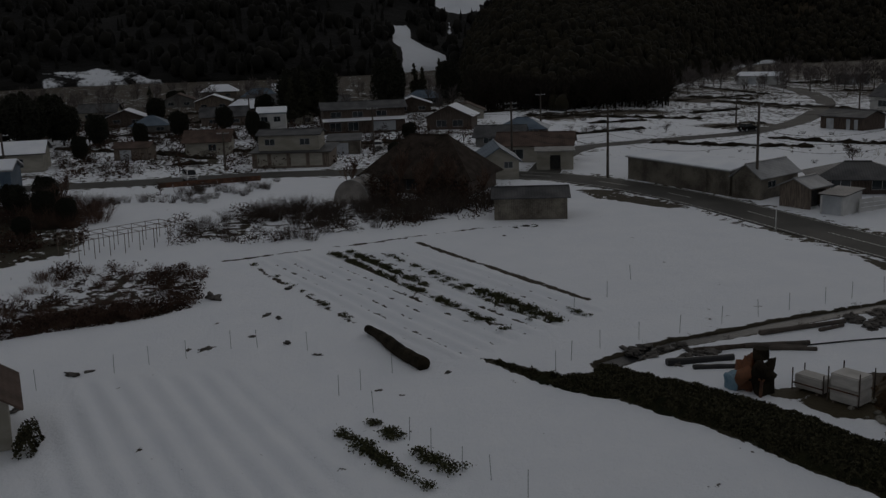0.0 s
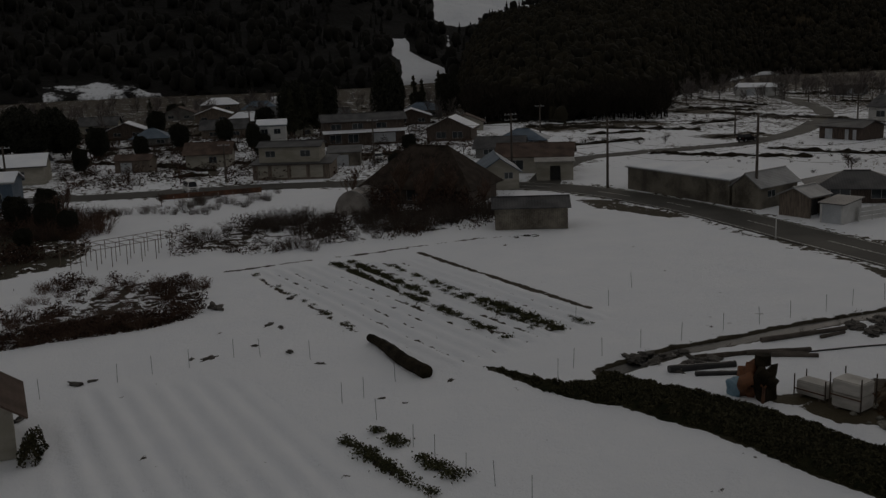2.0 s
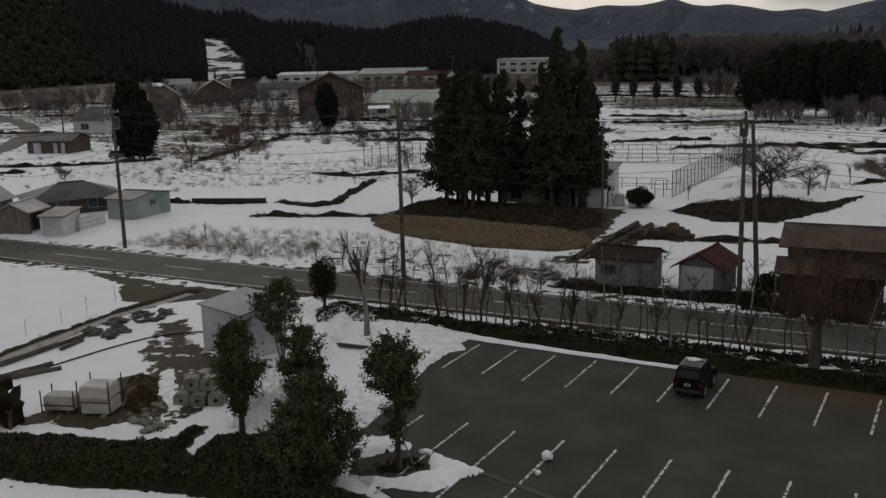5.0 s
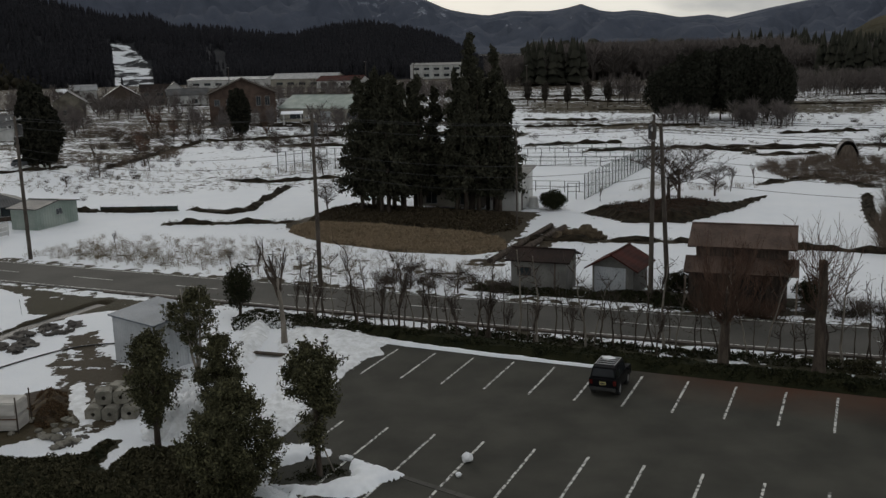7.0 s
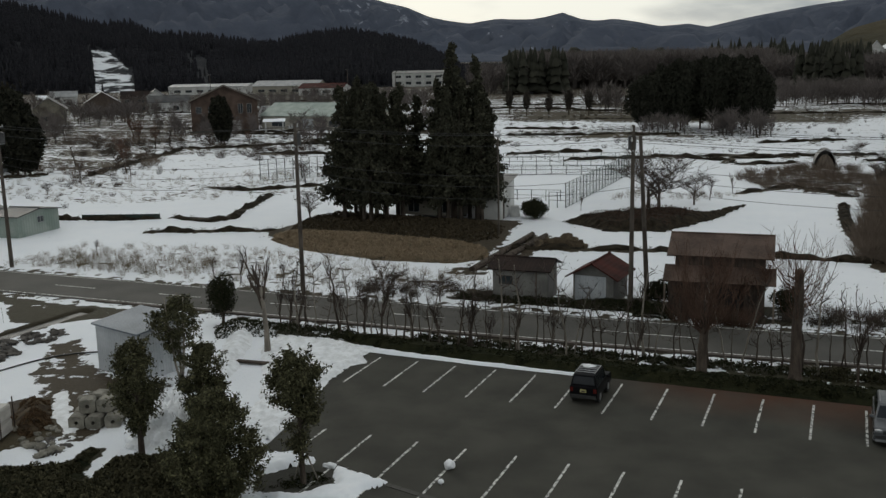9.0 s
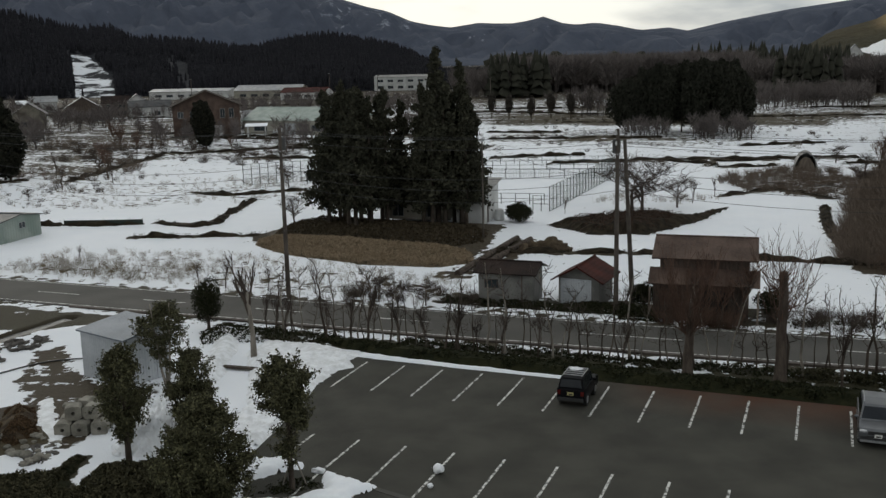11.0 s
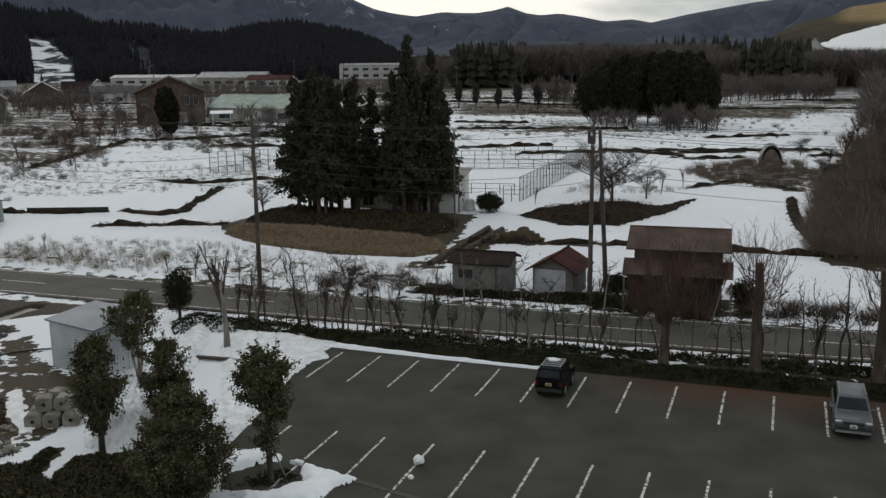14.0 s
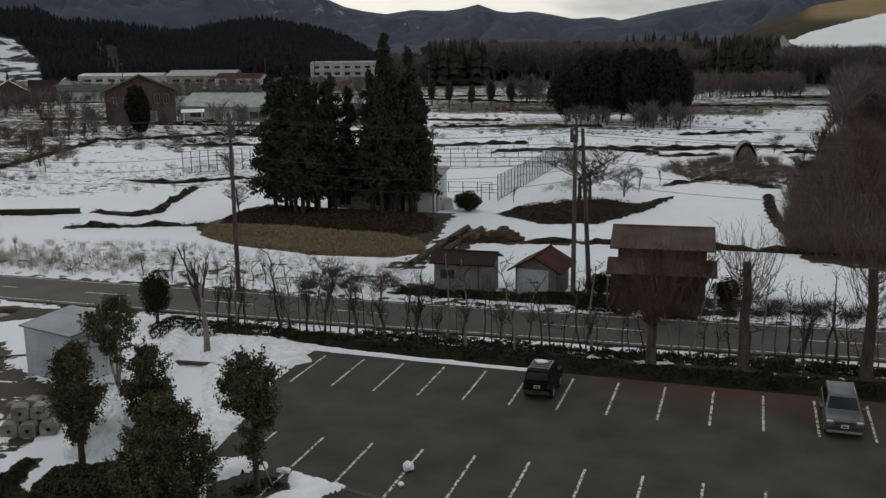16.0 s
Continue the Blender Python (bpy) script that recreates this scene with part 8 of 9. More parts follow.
# ---- poles and wires ----
def utility_pole(x, y, h, rz=0.0, arms=2, drum=False, name="utility_pole", label="grey concrete utility pole with steel crossarms", lean=(0, 0)):
    t = thing(name, label, "pole", (x, y, 0), rz, "utility poles")
    part("pole", Geo().tube((0, 0, -0.3), (lean[0], lean[1], h), 0.19, 0.12, 12), POLE, t)
    for k in range(arms):
        z = h - 0.35 - 0.75 * k
        a = part("crossarm", Geo().box(-0.95, 0.95, 0.09, 0.18, z, z + 0.09), STEEL, t)
        for i in (-0.85, -0.3, 0.3, 0.85):
            part("insulator", Geo().tube((i, 0.135, z + 0.09), (i, 0.135, z + 0.26), 0.045, 0.03, 7), PLASTER, a)
    if drum:
        part("transformer", Geo().tube((0.48, 0.05, h - 1.75), (0.48, 0.05, h - 0.85), 0.29, n=14).tube((0.48, 0.05, h - 0.85), (0.48, 0.05, h - 0.75), 0.31, 0.22, n=14), TIN_DARK, t)
        part("bracket", Geo().box(-0.2, 0.75, -0.05, 0.05, h - 1.85, h - 1.76), STEEL, t)
    part("step_bolts", Geo().tube((-0.22, 0, h * 0.4), (0.22, 0, h * 0.4), 0.012, n=4), STEEL, t)
    return t


POLES = [(-104.7, -0.9, 9.7), (-90.1, 7.0, 9.4), (-67.1, 13.9, 10.7), (-43.8, 13.2, 13.0), (-13.4, 13.4, 13.3), (11.9, 16.9, 13.1), (48, 19.5, 13.0)]
for i, (x, y, h) in enumerate(POLES):
    utility_pole(x, y, h, 95 + 5 * (i % 3), 2, i in (3, 4, 5))
utility_pole(12.9, 18.2, 12.3, 0, 0, name="strut_pole", label="weathered wooden strut pole leaning on the utility pole", lean=(-0.6, -0.8))
lamp_pole = thing("lamp_pole", "slim steel lamp pole beside the tennis court", "pole", (-6.4, 40.2, 0))
part("pole", Geo().tube((0, 0, -0.2), (0, 0, 10.2), 0.10, 0.07, 10), POLE, lamp_pole)
part("lamp_head", Geo().box(-0.25, 0.25, -0.12, 0.12, 10.0, 10.25), STEEL, lamp_pole)
for x, y, h in [(-152.6, 23.6, 7.7), (-140, 59.5, 6.0), (-133.4, -14.6, 8.0), (-126.5, -39.7, 6.0), (-151.6, 98, 6.5), (-196, 364, 12), (-99.5, 317, 10), (-250, 330, 11), (-150, 320, 11), (-120, -70, 8), (-180, -30, 8)]:
    utility_pole(x, y, h, 80, 1)


def wire(p, q, sag, r=0.014):
    g = Geo()
    p, q = Vector(p), Vector(q)
    n = 14
    pts = [p.lerp(q, k / n) - Vector((0, 0, sag * 4 * (k / n) * (1 - k / n))) for k in range(n + 1)]
    g.path(pts, r, 4)
    return solid("wire", g, CABLE, "thin black overhead wire between the poles", "wire", group="overhead wires")


for (xa, ya, ha), (xb, yb, hb) in zip(POLES[:-1], POLES[1:]):
    for dy, dz in ((-0.75, 0.25), (0.75, 0.25), (0.0, 0.98), (0.1, 2.9), (0.1, 3.6), (0.15, 4.4)):
        wire((xa, ya + dy, ha - dz), (xb, yb + dy, hb - dz), 0.5 + 0.15 * dz)
wire((11.9, 16.9, 9.6), (-6.4, 40.2, 9.6), 0.5)
wire((11.9, 16.9, 11.9), (60, 40, 10), 0.8)
wire((-90, 7, 8.8), (-133.4, -14.6, 7.6), 0.6)
wire((-133.4, -14.6, 7.6), (-126.5, -39.7, 5.6), 0.3)
wire((-67.1, 13.9, 9.9), (-140, 59.5, 5.6), 1.0)

# ---- the yard by the bank ----
CRATE = material("pale_weathered_board", (0.36, 0.345, 0.32), (0.50, 0.48, 0.45), 1.0, 0.85, 0.3, 14.0, stretch=(1, 1, 4))
STONE = material("pale_stone", (0.125, 0.118, 0.098), (0.235, 0.222, 0.187), 1.6, 0.9, 0.7, 12.0, vary=0.2)
ORANGE = material("faded_orange_sheet", (0.09, 0.035, 0.016), (0.19, 0.075, 0.03), 1.2, 0.7, 0.4, 8.0)
BLUE = material("faded_blue_sheet", (0.10, 0.19, 0.26), (0.20, 0.31, 0.38), 1.2, 0.6, 0.4, 8.0)
RUST = material("rusty_iron", (0.06, 0.028, 0.016), (0.13, 0.06, 0.033), 2.0, 0.85, 0.5, 18.0)
BLACK = material("black_film", (0.010, 0.010, 0.011), (0.022, 0.022, 0.022), 1.5, 0.5, 0.4, 8.0)


def stillage(at, rz, w, d, h, rows, label):
    t = thing("crate", label, "crate", at, rz, "stillages in the yard")
    for k in range(rows):
        part("panel", heap_box(w, d, h * k / rows + 0.12, h * (k + 1) / rows + 0.08), CRATE, t)
    for x in (-w / 2, w / 2):
        for y in (-d / 2, d / 2):
            part("corner_post", Geo().box(x - 0.025, x + 0.025, y - 0.025, y + 0.025, 0, h + 0.4), BARK, t)
    for y in (-d / 2 - 0.04, d / 2 + 0.04):
        part("rail", Geo().box(-w / 2, w / 2, y - 0.02, y + 0.02, h * 0.5, h * 0.5 + 0.06), RUST, t)
    for x in (-w * 0.3, w * 0.3):
        part("skid", Geo().box(x - 0.06, x + 0.06, -d / 2, d / 2, 0, 0.12), WOOD, t)
    return t


def heap_box(w, d, z0, z1):
    """A full sack-like block: a box with softened edges."""
    bm = bmesh.new()
    bmesh.ops.create_cube(bm, size=1.0)
    for v in bm.verts:
        v.co = Vector((v.co.x * (w - 0.12), v.co.y * (d - 0.12), z0 + (v.co.z + 0.5) * (z1 - z0)))
    bmesh.ops.bevel(bm, geom=list(bm.edges), offset=0.06, segments=2, affect="EDGES")
    me = bpy.data.meshes.new("panel")
    bm.to_mesh(me)
    bm.free()
    return me


stillage((-12.7, -18.0, 0), 20, 1.7, 1.4, 1.5, 2, "tall pale stillage crate with rusty corner posts")
stillage((-14.8, -18.6, 0), 20, 1.8, 1.1, 0.8, 1, "low pale stillage crate with rusty corner posts")
heap_thing = thing("covered_machine", "old machine half covered with orange and blue sheeting", "machine", (-16.0, -21.9, 0), 15)
part("sheet", Geo().lump((-0.05, 0.3, 0.75), (0.62, 0.55, 0.85), 5, 0.7, 3), ORANGE, heap_thing, "faded orange sheet", True)
part("side_sheet", Geo().lump((-0.5, -0.25, 0.35), (0.40, 0.3, 0.5), 7, 0.35, 3), BLUE, heap_thing, "pale blue sheet", True)
part("frame", Geo().tube((0.55, 0.2, 0), (0.6, 0.3, 1.8), 0.07, n=6).tube((0.1, 0.5, 0), (0.2, 0.5, 1.7), 0.07, n=6).lump((0.6, 0.4, 0.85), (0.5, 0.55, 0.8), 9, 0.8, 3), BANK_SOIL, heap_thing, smooth=True)
part("drum", Geo().tube((0.35, 0.5, 1.55), (0.35, 0.5, 2.0), 0.36, 0.34, 16), BANK_SOIL, heap_thing, "dark drum on top")
part("leg", Geo().tube((0.9, -0.1, 0), (0.8, 0.1, 1.0), 0.07, n=6), RUST, heap_thing)
heap_thing.matrix_basis = heap_thing.matrix_basis @ Matrix.Scale(1.2, 4)

# stacked concrete blocks with round holes
def hollow_block(w, d, h, r):
    """A squat concrete block with a round hole through its depth."""
    g, n = Geo(), 16
    ring_in, ring_out = [], []
    for k in range(n):
        a = 2 * math.pi * (k + 0.5) / n
        c, s = math.cos(a), math.sin(a)
        m = max(abs(c), abs(s))
        ring_in.append((r * c, r * s))
        ring_out.append((w / 2 * c / m, h / 2 * s / m))
    V = [(x, y, z + h / 2) for y in (-d / 2, d / 2) for x, z in ring_out + ring_in]
    F = []
    for k in range(n):
        j = (k + 1) % n
        F += [(k, j, n + j, n + k), (2 * n + k, 3 * n + k, 3 * n + j, 2 * n + j), (k, 2 * n + k, 2 * n + j, j), (n + k, n + j, 3 * n + j, 3 * n + k)]
    return g.add(V, F)


blk = hollow_block(0.8, 0.76, 0.7, 0.1).mesh("concrete_block")
blk.materials.append(STONE)
tilt = radians(24)
for u, v, z, r in [(-0.95, -0.8, 0, 3), (-0.05, -0.85, 0, -4), (0.85, -0.75, 0, 6), (-1.0, 0.1, 0, 9), (-0.1, 0.1, 0, -7), (0.8, 0.15, 0, 2), (-0.2, 1.0, 0, 5), (0.7, 1.05, 0, -9), (-0.55, -0.35, 1, 12), (0.4, -0.3, 1, -5), (0.75, 0.6, 1, 8), (-0.2, 0.6, 1, -14)]:
    solid("concrete_block", blk, STONE, "stacked pale concrete block with a round hole", "block", (-9.0 + u * math.cos(tilt) - v * math.sin(tilt), -14.3 + u * math.sin(tilt) + v * math.cos(tilt), 0.702 * z), 24 + r, "stacked concrete blocks")
slab_me = heap_box(1.3, 0.7, 0.0, 0.22)
slab_me.materials.append(STONE)
for i, (x, y, z, r) in enumerate([(-10.6, -11.6, 0, 15), (-11.2, -11.0, 0.0, 60), (-9.8, -11.6, 0.0, 100), (-10.2, -11.4, 0.22, 40), (-9.2, -11.0, 0, 10), (-8.9, -12.0, 0, 75), (-12.0, -12.0, 0, 30), (-10.6, -12.3, 0, 120)]):
    solid("stone_slab", slab_me, STONE, "flat pale stone slab lying by the shed", "stone", (x, y, z), r, "stone slabs")
rr = random.Random(17)
rub = [Geo().lump((0, 0, 0.16), (0.3, 0.26, 0.2), s, 0.35).mesh("stone") for s in range(4)]
for q in rub:
    q.materials.append(STONE)
for i in range(44):
    if i < 26:
        x, y = rr.uniform(-12.4, -8.2), rr.uniform(-19.2, -16.2)
    else:
        x, y = rr.uniform(-12.5, -8.5), rr.uniform(-12.8, -9.6)
    ob = solid("stone", rub[i % 4], STONE, "small loose stone in patchy snow", "stone", (x, y, -0.03), rr.uniform(0, 360), "loose stones")
    s = rr.uniform(0.3, 0.9)
    ob.scale = (s, s, s)
DARK_STONE = material("dark_stone", (0.04, 0.036, 0.032), (0.11, 0.10, 0.09), 2.0, 0.9, 0.7, 10.0, vary=0.2)
clod = [Geo().lump((0, 0, 0.06), (0.5, 0.3, 0.16), 20 + s, 0.75, 3).mesh("stone") for s in range(4)]
for q in clod:
    q.materials.append(DARK_STONE)
BROWN_GRASS = leafy("brown_grass", (0.045, 0.028, 0.016), (0.13, 0.085, 0.048), 0.95)
GRASS_HEAP = [(-12.3, -17.4), (-10.8, -17.5), (-10.7, -16.0), (-13.6, -13.0), (-15.4, -13.2), (-14.2, -15.2)]
heap_growth = stuff_at("dead_grass", *hedge_cloud(GRASS_HEAP, 5200, 0.75, 111, (0.26, 0.05), 0.9), BROWN_GRASS, "rusty brown dead grass over a heap beside the crates", "grass")
part("earth", heap(GRASS_HEAP, 0.55, 0.2, 1.0, 112, 0.3, 1.2, 0.3), SOIL, heap_growth)
for i in range(40):
    a, b = rr.random(), rr.random()
    x, y = -8.7 + 1.2 * a - 1.6 * b, -19.3 + 0.9 * a + 2.2 * b
    ob = solid("stone", (rub if i % 3 == 0 else clod)[i % 4], STONE, "grey stone of a rubble patch in the snow", "stone", (x, y, -0.05), rr.uniform(0, 360), "rubble patch")
    s = rr.uniform(0.3, 0.7)
    ob.scale = (s, s, s * 0.8)
# logs, pipes and boards beside the ditch
for (x0, y0), (x1, y1), r, m, lb in [((-21.2, -23.6), (-20.6, -19.6), 0.34, BLACK, "long black pipe half under snow"), ((-20.0, -22.6), (-19.2, -20.0), 0.26, BLACK, "long black pipe half under snow"), ((-22.6, -21.0), (-22.2, -17.4), 0.26, BARK, "dark log lying by the ditch"), ((-22.2, -17.8), (-21.3, -13.9), 0.26, POLE, "grey log dusted with snow"), ((-22.0, -16.9), (-20.6, -14.6), 0.24, POLE, "grey log dusted with snow"), ((-21.4, -16.6), (-20.2, -14.2), 0.22, POLE, "grey log dusted with snow"), ((-24.1, -15.4), (-24.2, -9.0), 0.24, POLE, "long grey beam along the ditch"), ((-23.3, -11.6), (-23.6, -9.6), 0.18, POLE, "short grey beam dusted with snow")]:
    p, q = Vector((x0, y0, r * 0.55)), Vector((x1, y1, r * 0.55))
    g = Geo().path([p.lerp(q, k / 7) for k in range(8)], [0.72 * r * (1 - 0.03 * k + 0.07 * math.sin(k * 2.1)) for k in range(8)], 10, True)
    solid("log", g, m, lb, "log", group="logs and pipes by the ditch")
for i in range(46):
    x, y = (rr.uniform(-25.2, -22.4), rr.uniform(-8.6, -2.0)) if i < 30 else (rr.uniform(-24.6, -20.5), rr.uniform(-25, -20))
    ob = solid("stone", clod[i % 4], DARK_STONE, "dark stone along the ditch", "stone", (x, y, -0.02), rr.uniform(0, 360), "dark stones by the ditch")
water = tagged(new("ditch_water", ribbon(smooth_line(DITCH, 1.0), 1.15, -0.14, 0.06).mesh("ditch_water")), "dark still water lying in the narrow ditch", "water", kind="structure")
water.data.materials.append(BLACK)
hose = Geo()
hp = smooth_line([(-21.2, -14.2), (-20.6, -9.5), (-19.4, -6.2), (-17.0, -4.6)], 0.6)
hose.path([(*a, 0.06) for a in hp], 0.05, 6)
solid("hose", hose, BLACK, "thin dark hose lying on the snow", "hose")

# ---- snow heaps ----
def crumbled(g, big, small):
    """Lumps and crumbs at two sizes on a body of cleared snow."""
    out = []
    for x, y, z in g.v:
        k = min(1.0, max(0.0, z) / 0.25)
        a = noise.noise(Vector((x * 1.5, y * 1.5, 3.1)))
        b = 1 - 2 * abs(noise.noise(Vector((x * 3.4, y * 3.4, 9.7))))
        c = noise.noise(Vector((x * 8.0, y * 8.0, 5.3)))
        out.append((x + 0.10 * k * c, y + 0.10 * k * a, z + k * (big * (a + 0.6 * b) + small * c)))
    g.v = out
    return g


def snow_heap(poly, h, label, seed, cell=0.25, edge=0.6, rough=0.25, size=1.5, mat=SNOW, ragged=0.3, big=0.03, small=0.02):
    return solid("snowdrift", crumbled(heap(poly, h, cell, edge, seed, rough, size, ragged), big, small), mat, label, "snow", group="snow heaps", smooth=True)


PILE = [(-5.2, -17.0), (-2.2, -15.8), (-2.2, -12.6), (-4.4, -9.8), (-6.4, -9.2), (-7.2, -11.2), (-6.8, -14.0)]
snow_heap(PILE, 1.3, "cleared heap of lumpy grey-white snow", 101, 0.085, 1.3, 0.5, 0.8, SNOW_OLD, big=0.30, small=0.10)
rs = random.Random(301)
clods = Geo()
for k in range(230):
    x, y = rs.uniform(-7.0, -2.2), rs.uniform(-16.8, -9.3)
    d = float(inside(np.array([[x]]), np.array([[y]]), PILE)[0, 0])
    if d > 0.1:
        r = rs.uniform(0.12, 0.36)
        clods.lump((x, y, 1.3 * float(ramp01(np.array(d), -0.05, 1.5)) * 0.95), (r * 1.3, r, r * 0.8), k, 0.35, 1)
solid("snow_lumps", clods, SNOW_OLD, "loose lumps on the cleared snow heap", "snow", kind="stuff", smooth=True)
snow_heap([(-7.4, -8.6), (-6.2, -8.0), (-7.2, -4.6), (-8.4, -2.2), (-9.6, 0.8), (-12.2, 4.0), (-13.4, 4.2), (-11.4, 0.2), (-9.6, -3.4), (-8.2, -6.4)], 0.4, "long ridge of cleared snow beside the shrubs", 102, 0.13, 0.8, 0.3, 1.2, SNOW_OLD, big=0.05, small=0.04)
snow_heap([(-8.4, 2.0), (-4.5, 2.4), (-1.4, 1.35), (-0.9, 0.9), (-1.1, -0.2), (-0.2, -1.3), (-0.9, -2.2), (-0.8, -5.0), (0.0, -8.4), (0.6, -12.0), (0.7, -13.6), (-2.0, -14.2), (-3.0, -9.0), (-6.0, -4.0), (-8.2, -1.0)], 0.22, "trodden snow at the edge of the car park", 103, 0.12, 0.5, 0.65, 0.55, SNOW_OLD, big=0.07, small=0.05)
snow_heap([(-1.2, 1.45), (6, 0.98), (12.6, 0.80), (12.6, 0.48), (6, 0.50), (-1.0, 0.7)], 0.16, "thin strip of snow along the kerb", 104, 0.12, 0.15, 0.3, 1.0, SNOW, 0.06)
snow_heap([(-14.5, -12.3), (-14.1, -11.1), (-11.4, -13.8), (-9.4, -15.3), (-8.4, -17.2), (-10.1, -16.1), (-11.8, -15.1)], 0.12, "thin snow beside the stacked blocks", 107, 0.16, 0.35, 0.5, 0.7, SNOW_OLD)
snow_heap([(1.4, -15.2), (2.6, -14.4), (4.0, -14.9), (4.4, -15.5), (3.3, -15.9), (3.0, -17.0), (1.4, -17.2)], 0.3, "snow patch beside the tree bed", 105, 0.16, 0.4, 0.3, 1.0)
snow_heap([(5.0, -15.2), (6.2, -15.5), (7.2, -15.7), (8.3, -16.0), (7.7, -17.2), (7.3, -18.6), (4.6, -19.4), (3.2, -18.8), (5.2, -18.4), (6.1, -17.0)], 0.28, "snow patch on the car park's corner", 106, 0.16, 0.4, 0.3, 1.0)
for k, (x, y, r) in enumerate([(5.0, -15.4, 0.22), (5.7, -15.55, 0.18), (6.3, -15.8, 0.2)]):
    solid("snow_lump", Geo().lump((0, 0, r * 0.3), (r * 1.3, r * 0.8, r * 0.55), 40 + k, 0.45, 3), SNOW_OLD, "dirty snow lump at the patch's edge", "snow", (x, y, 0.02), 20 * k, "snow lumps", smooth=True)
solid("snowball", Geo().lump((0, 0, 0.22), (0.25, 0.24, 0.24), 51, 0.18, 3), SNOW_OLD, "old snowball on the asphalt", "snow", (10.2, -13.75, 0.02), smooth=True)
solid("snowball", Geo().lump((0, 0, 0.11), (0.13, 0.12, 0.12), 52, 0.18, 3), SNOW_OLD, "small snowball on the asphalt", "snow", (10.43, -15.3, 0.02), smooth=True)
drain = Geo()
for k in range(26):
    drain.box(k * 0.5 + 0.01, k * 0.5 + 0.49, -0.15, 0.15, 0, 0.035)
drain_ob = solid("drain_cover", drain, ROAD, "line of concrete drain covers across the car park", "drain", (8.0, -16.1, 0.01), -14, kind="structure")
# props of the tree in its bed
for k, a in enumerate((20, 200)):
    solid("tree_prop", Geo().tube((0.55 * math.cos(radians(a)), 0.55 * math.sin(radians(a)), 0), (0.08 * math.cos(radians(a)), 0.08 * math.sin(radians(a)), 1.3), 0.035, n=6), BARK_PALE, "thin wooden prop against the tree", "stake", (4.7, -17.0, 0), 0, "tree props")
kerb_b = solid("kerb", Geo().box(-2.2, 2.2, -0.16, 0.16, 0, 0.12), BARK, "short dark timber edge in the snow", "kerb", (-5.7, -3.6, 0.08), 5, kind="structure")

# ---- tennis court ----
COURT = material("green_fence_steel", (0.035, 0.052, 0.045), (0.06, 0.08, 0.07), 2.0, 0.5, 0.0)


def wire_fence(pts, h, step, rails, label, net=True):
    """A fence of posts, rails and upright wires between corner points."""
    t = thing("fence", label, "fence", (*pts[0], 0), 0, "court fences")
    o = Vector((*pts[0], 0))
    for a, b in zip(pts[:-1], pts[1:]):
        a, b = Vector((*a, 0)) - o, Vector((*b, 0)) - o
        n = max(1, round((b - a).length / step))
        for k in range(n + 1):
            p = a.lerp(b, k / n)
            part("post", Geo().tube(p, p + Vector((0, 0, h)), 0.055, n=6), COURT, t)
        for z in rails:
            part("rail", Geo().tube(a + Vector((0, 0, z)), b + Vector((0, 0, z)), 0.03, n=5), COURT, t)
        if net:
            g = Geo()
            for k in range(n * 6):
                p = a.lerp(b, (k + 0.5) / (n * 6))
                g.tube(p + Vector((0, 0, 0.05)), p + Vector((0, 0, h - 0.03)), 0.011, n=3, caps=False)
            for k in range(1, 7):
                g.tube(a + Vector((0, 0, h * k / 7)), b + Vector((0, 0, h * k / 7)), 0.007, n=3, caps=False)
            part("mesh_panel", g, COURT, t)
    return t


wire_fence([(-4.7, 59.2), (-4.1, 92.0)], 3.0, 1.6, (0.05, 1.5, 2.97), "high green wire fence along the tennis court")
wire_fence([(-14.0, 63.5), (-6.8, 64.4)], 1.4, 1.8, (0.7, 1.37), "low green wire fence at the court's end", False)
wire_fence([(-6.7, 59.1), (-4.7, 59.2)], 1.9, 1.0, (0.9, 1.87), "court gate frame of green steel", False)
wire_fence([(-24, 87.5), (-4.3, 91.5)], 1.5, 2.2, (0.05, 0.8, 1.47), "low green wire fence across the snowy court")
wire_fence([(-27, 97.5), (-6.0, 103.5)], 1.5, 2.2, (0.05, 0.8, 1.47), "low green wire fence across the snowy court", False)
wire_fence([(-29, 107), (-6.0, 113)], 1.2, 2.4, (0.6, 1.17), "far low wire fence of the court", False)
wire_fence([(-55.8, 72.6), (-48.4, 79.4), (-38, 82)], 3.2, 1.3, (0.05, 1.6, 3.17), "tall wire fence on the snowy field")
tank = thing("water_tank", "round white plastic tank beside the hut", "tank", (-8.6, 52.0, 0.05))
part("body", Geo().tube((0, 0, 0), (0, 0, 1.15), 0.62, 0.5, 18), PLASTER, tank)
part("lid", Geo().tube((0, 0, 1.15), (0, 0, 1.25), 0.52, 0.3, 18), PLASTER, tank)
NET = material("dark_green_net", (0.012, 0.022, 0.017), (0.026, 0.036, 0.028), 1.0, 0.8, 0.3)
net = thing("net_fence", "low dark green net fence along the snowy plot", "fence", (-56.0, 35.4, 0), 20)
part("net", Geo().box(0, 9.2, -0.03, 0.03, 0.05, 0.75), NET, net)
for k in range(7):
    part("post", Geo().tube((k * 1.53, 0, 0), (k * 1.53, 0, 0.9), 0.03, n=5), STEEL, net)
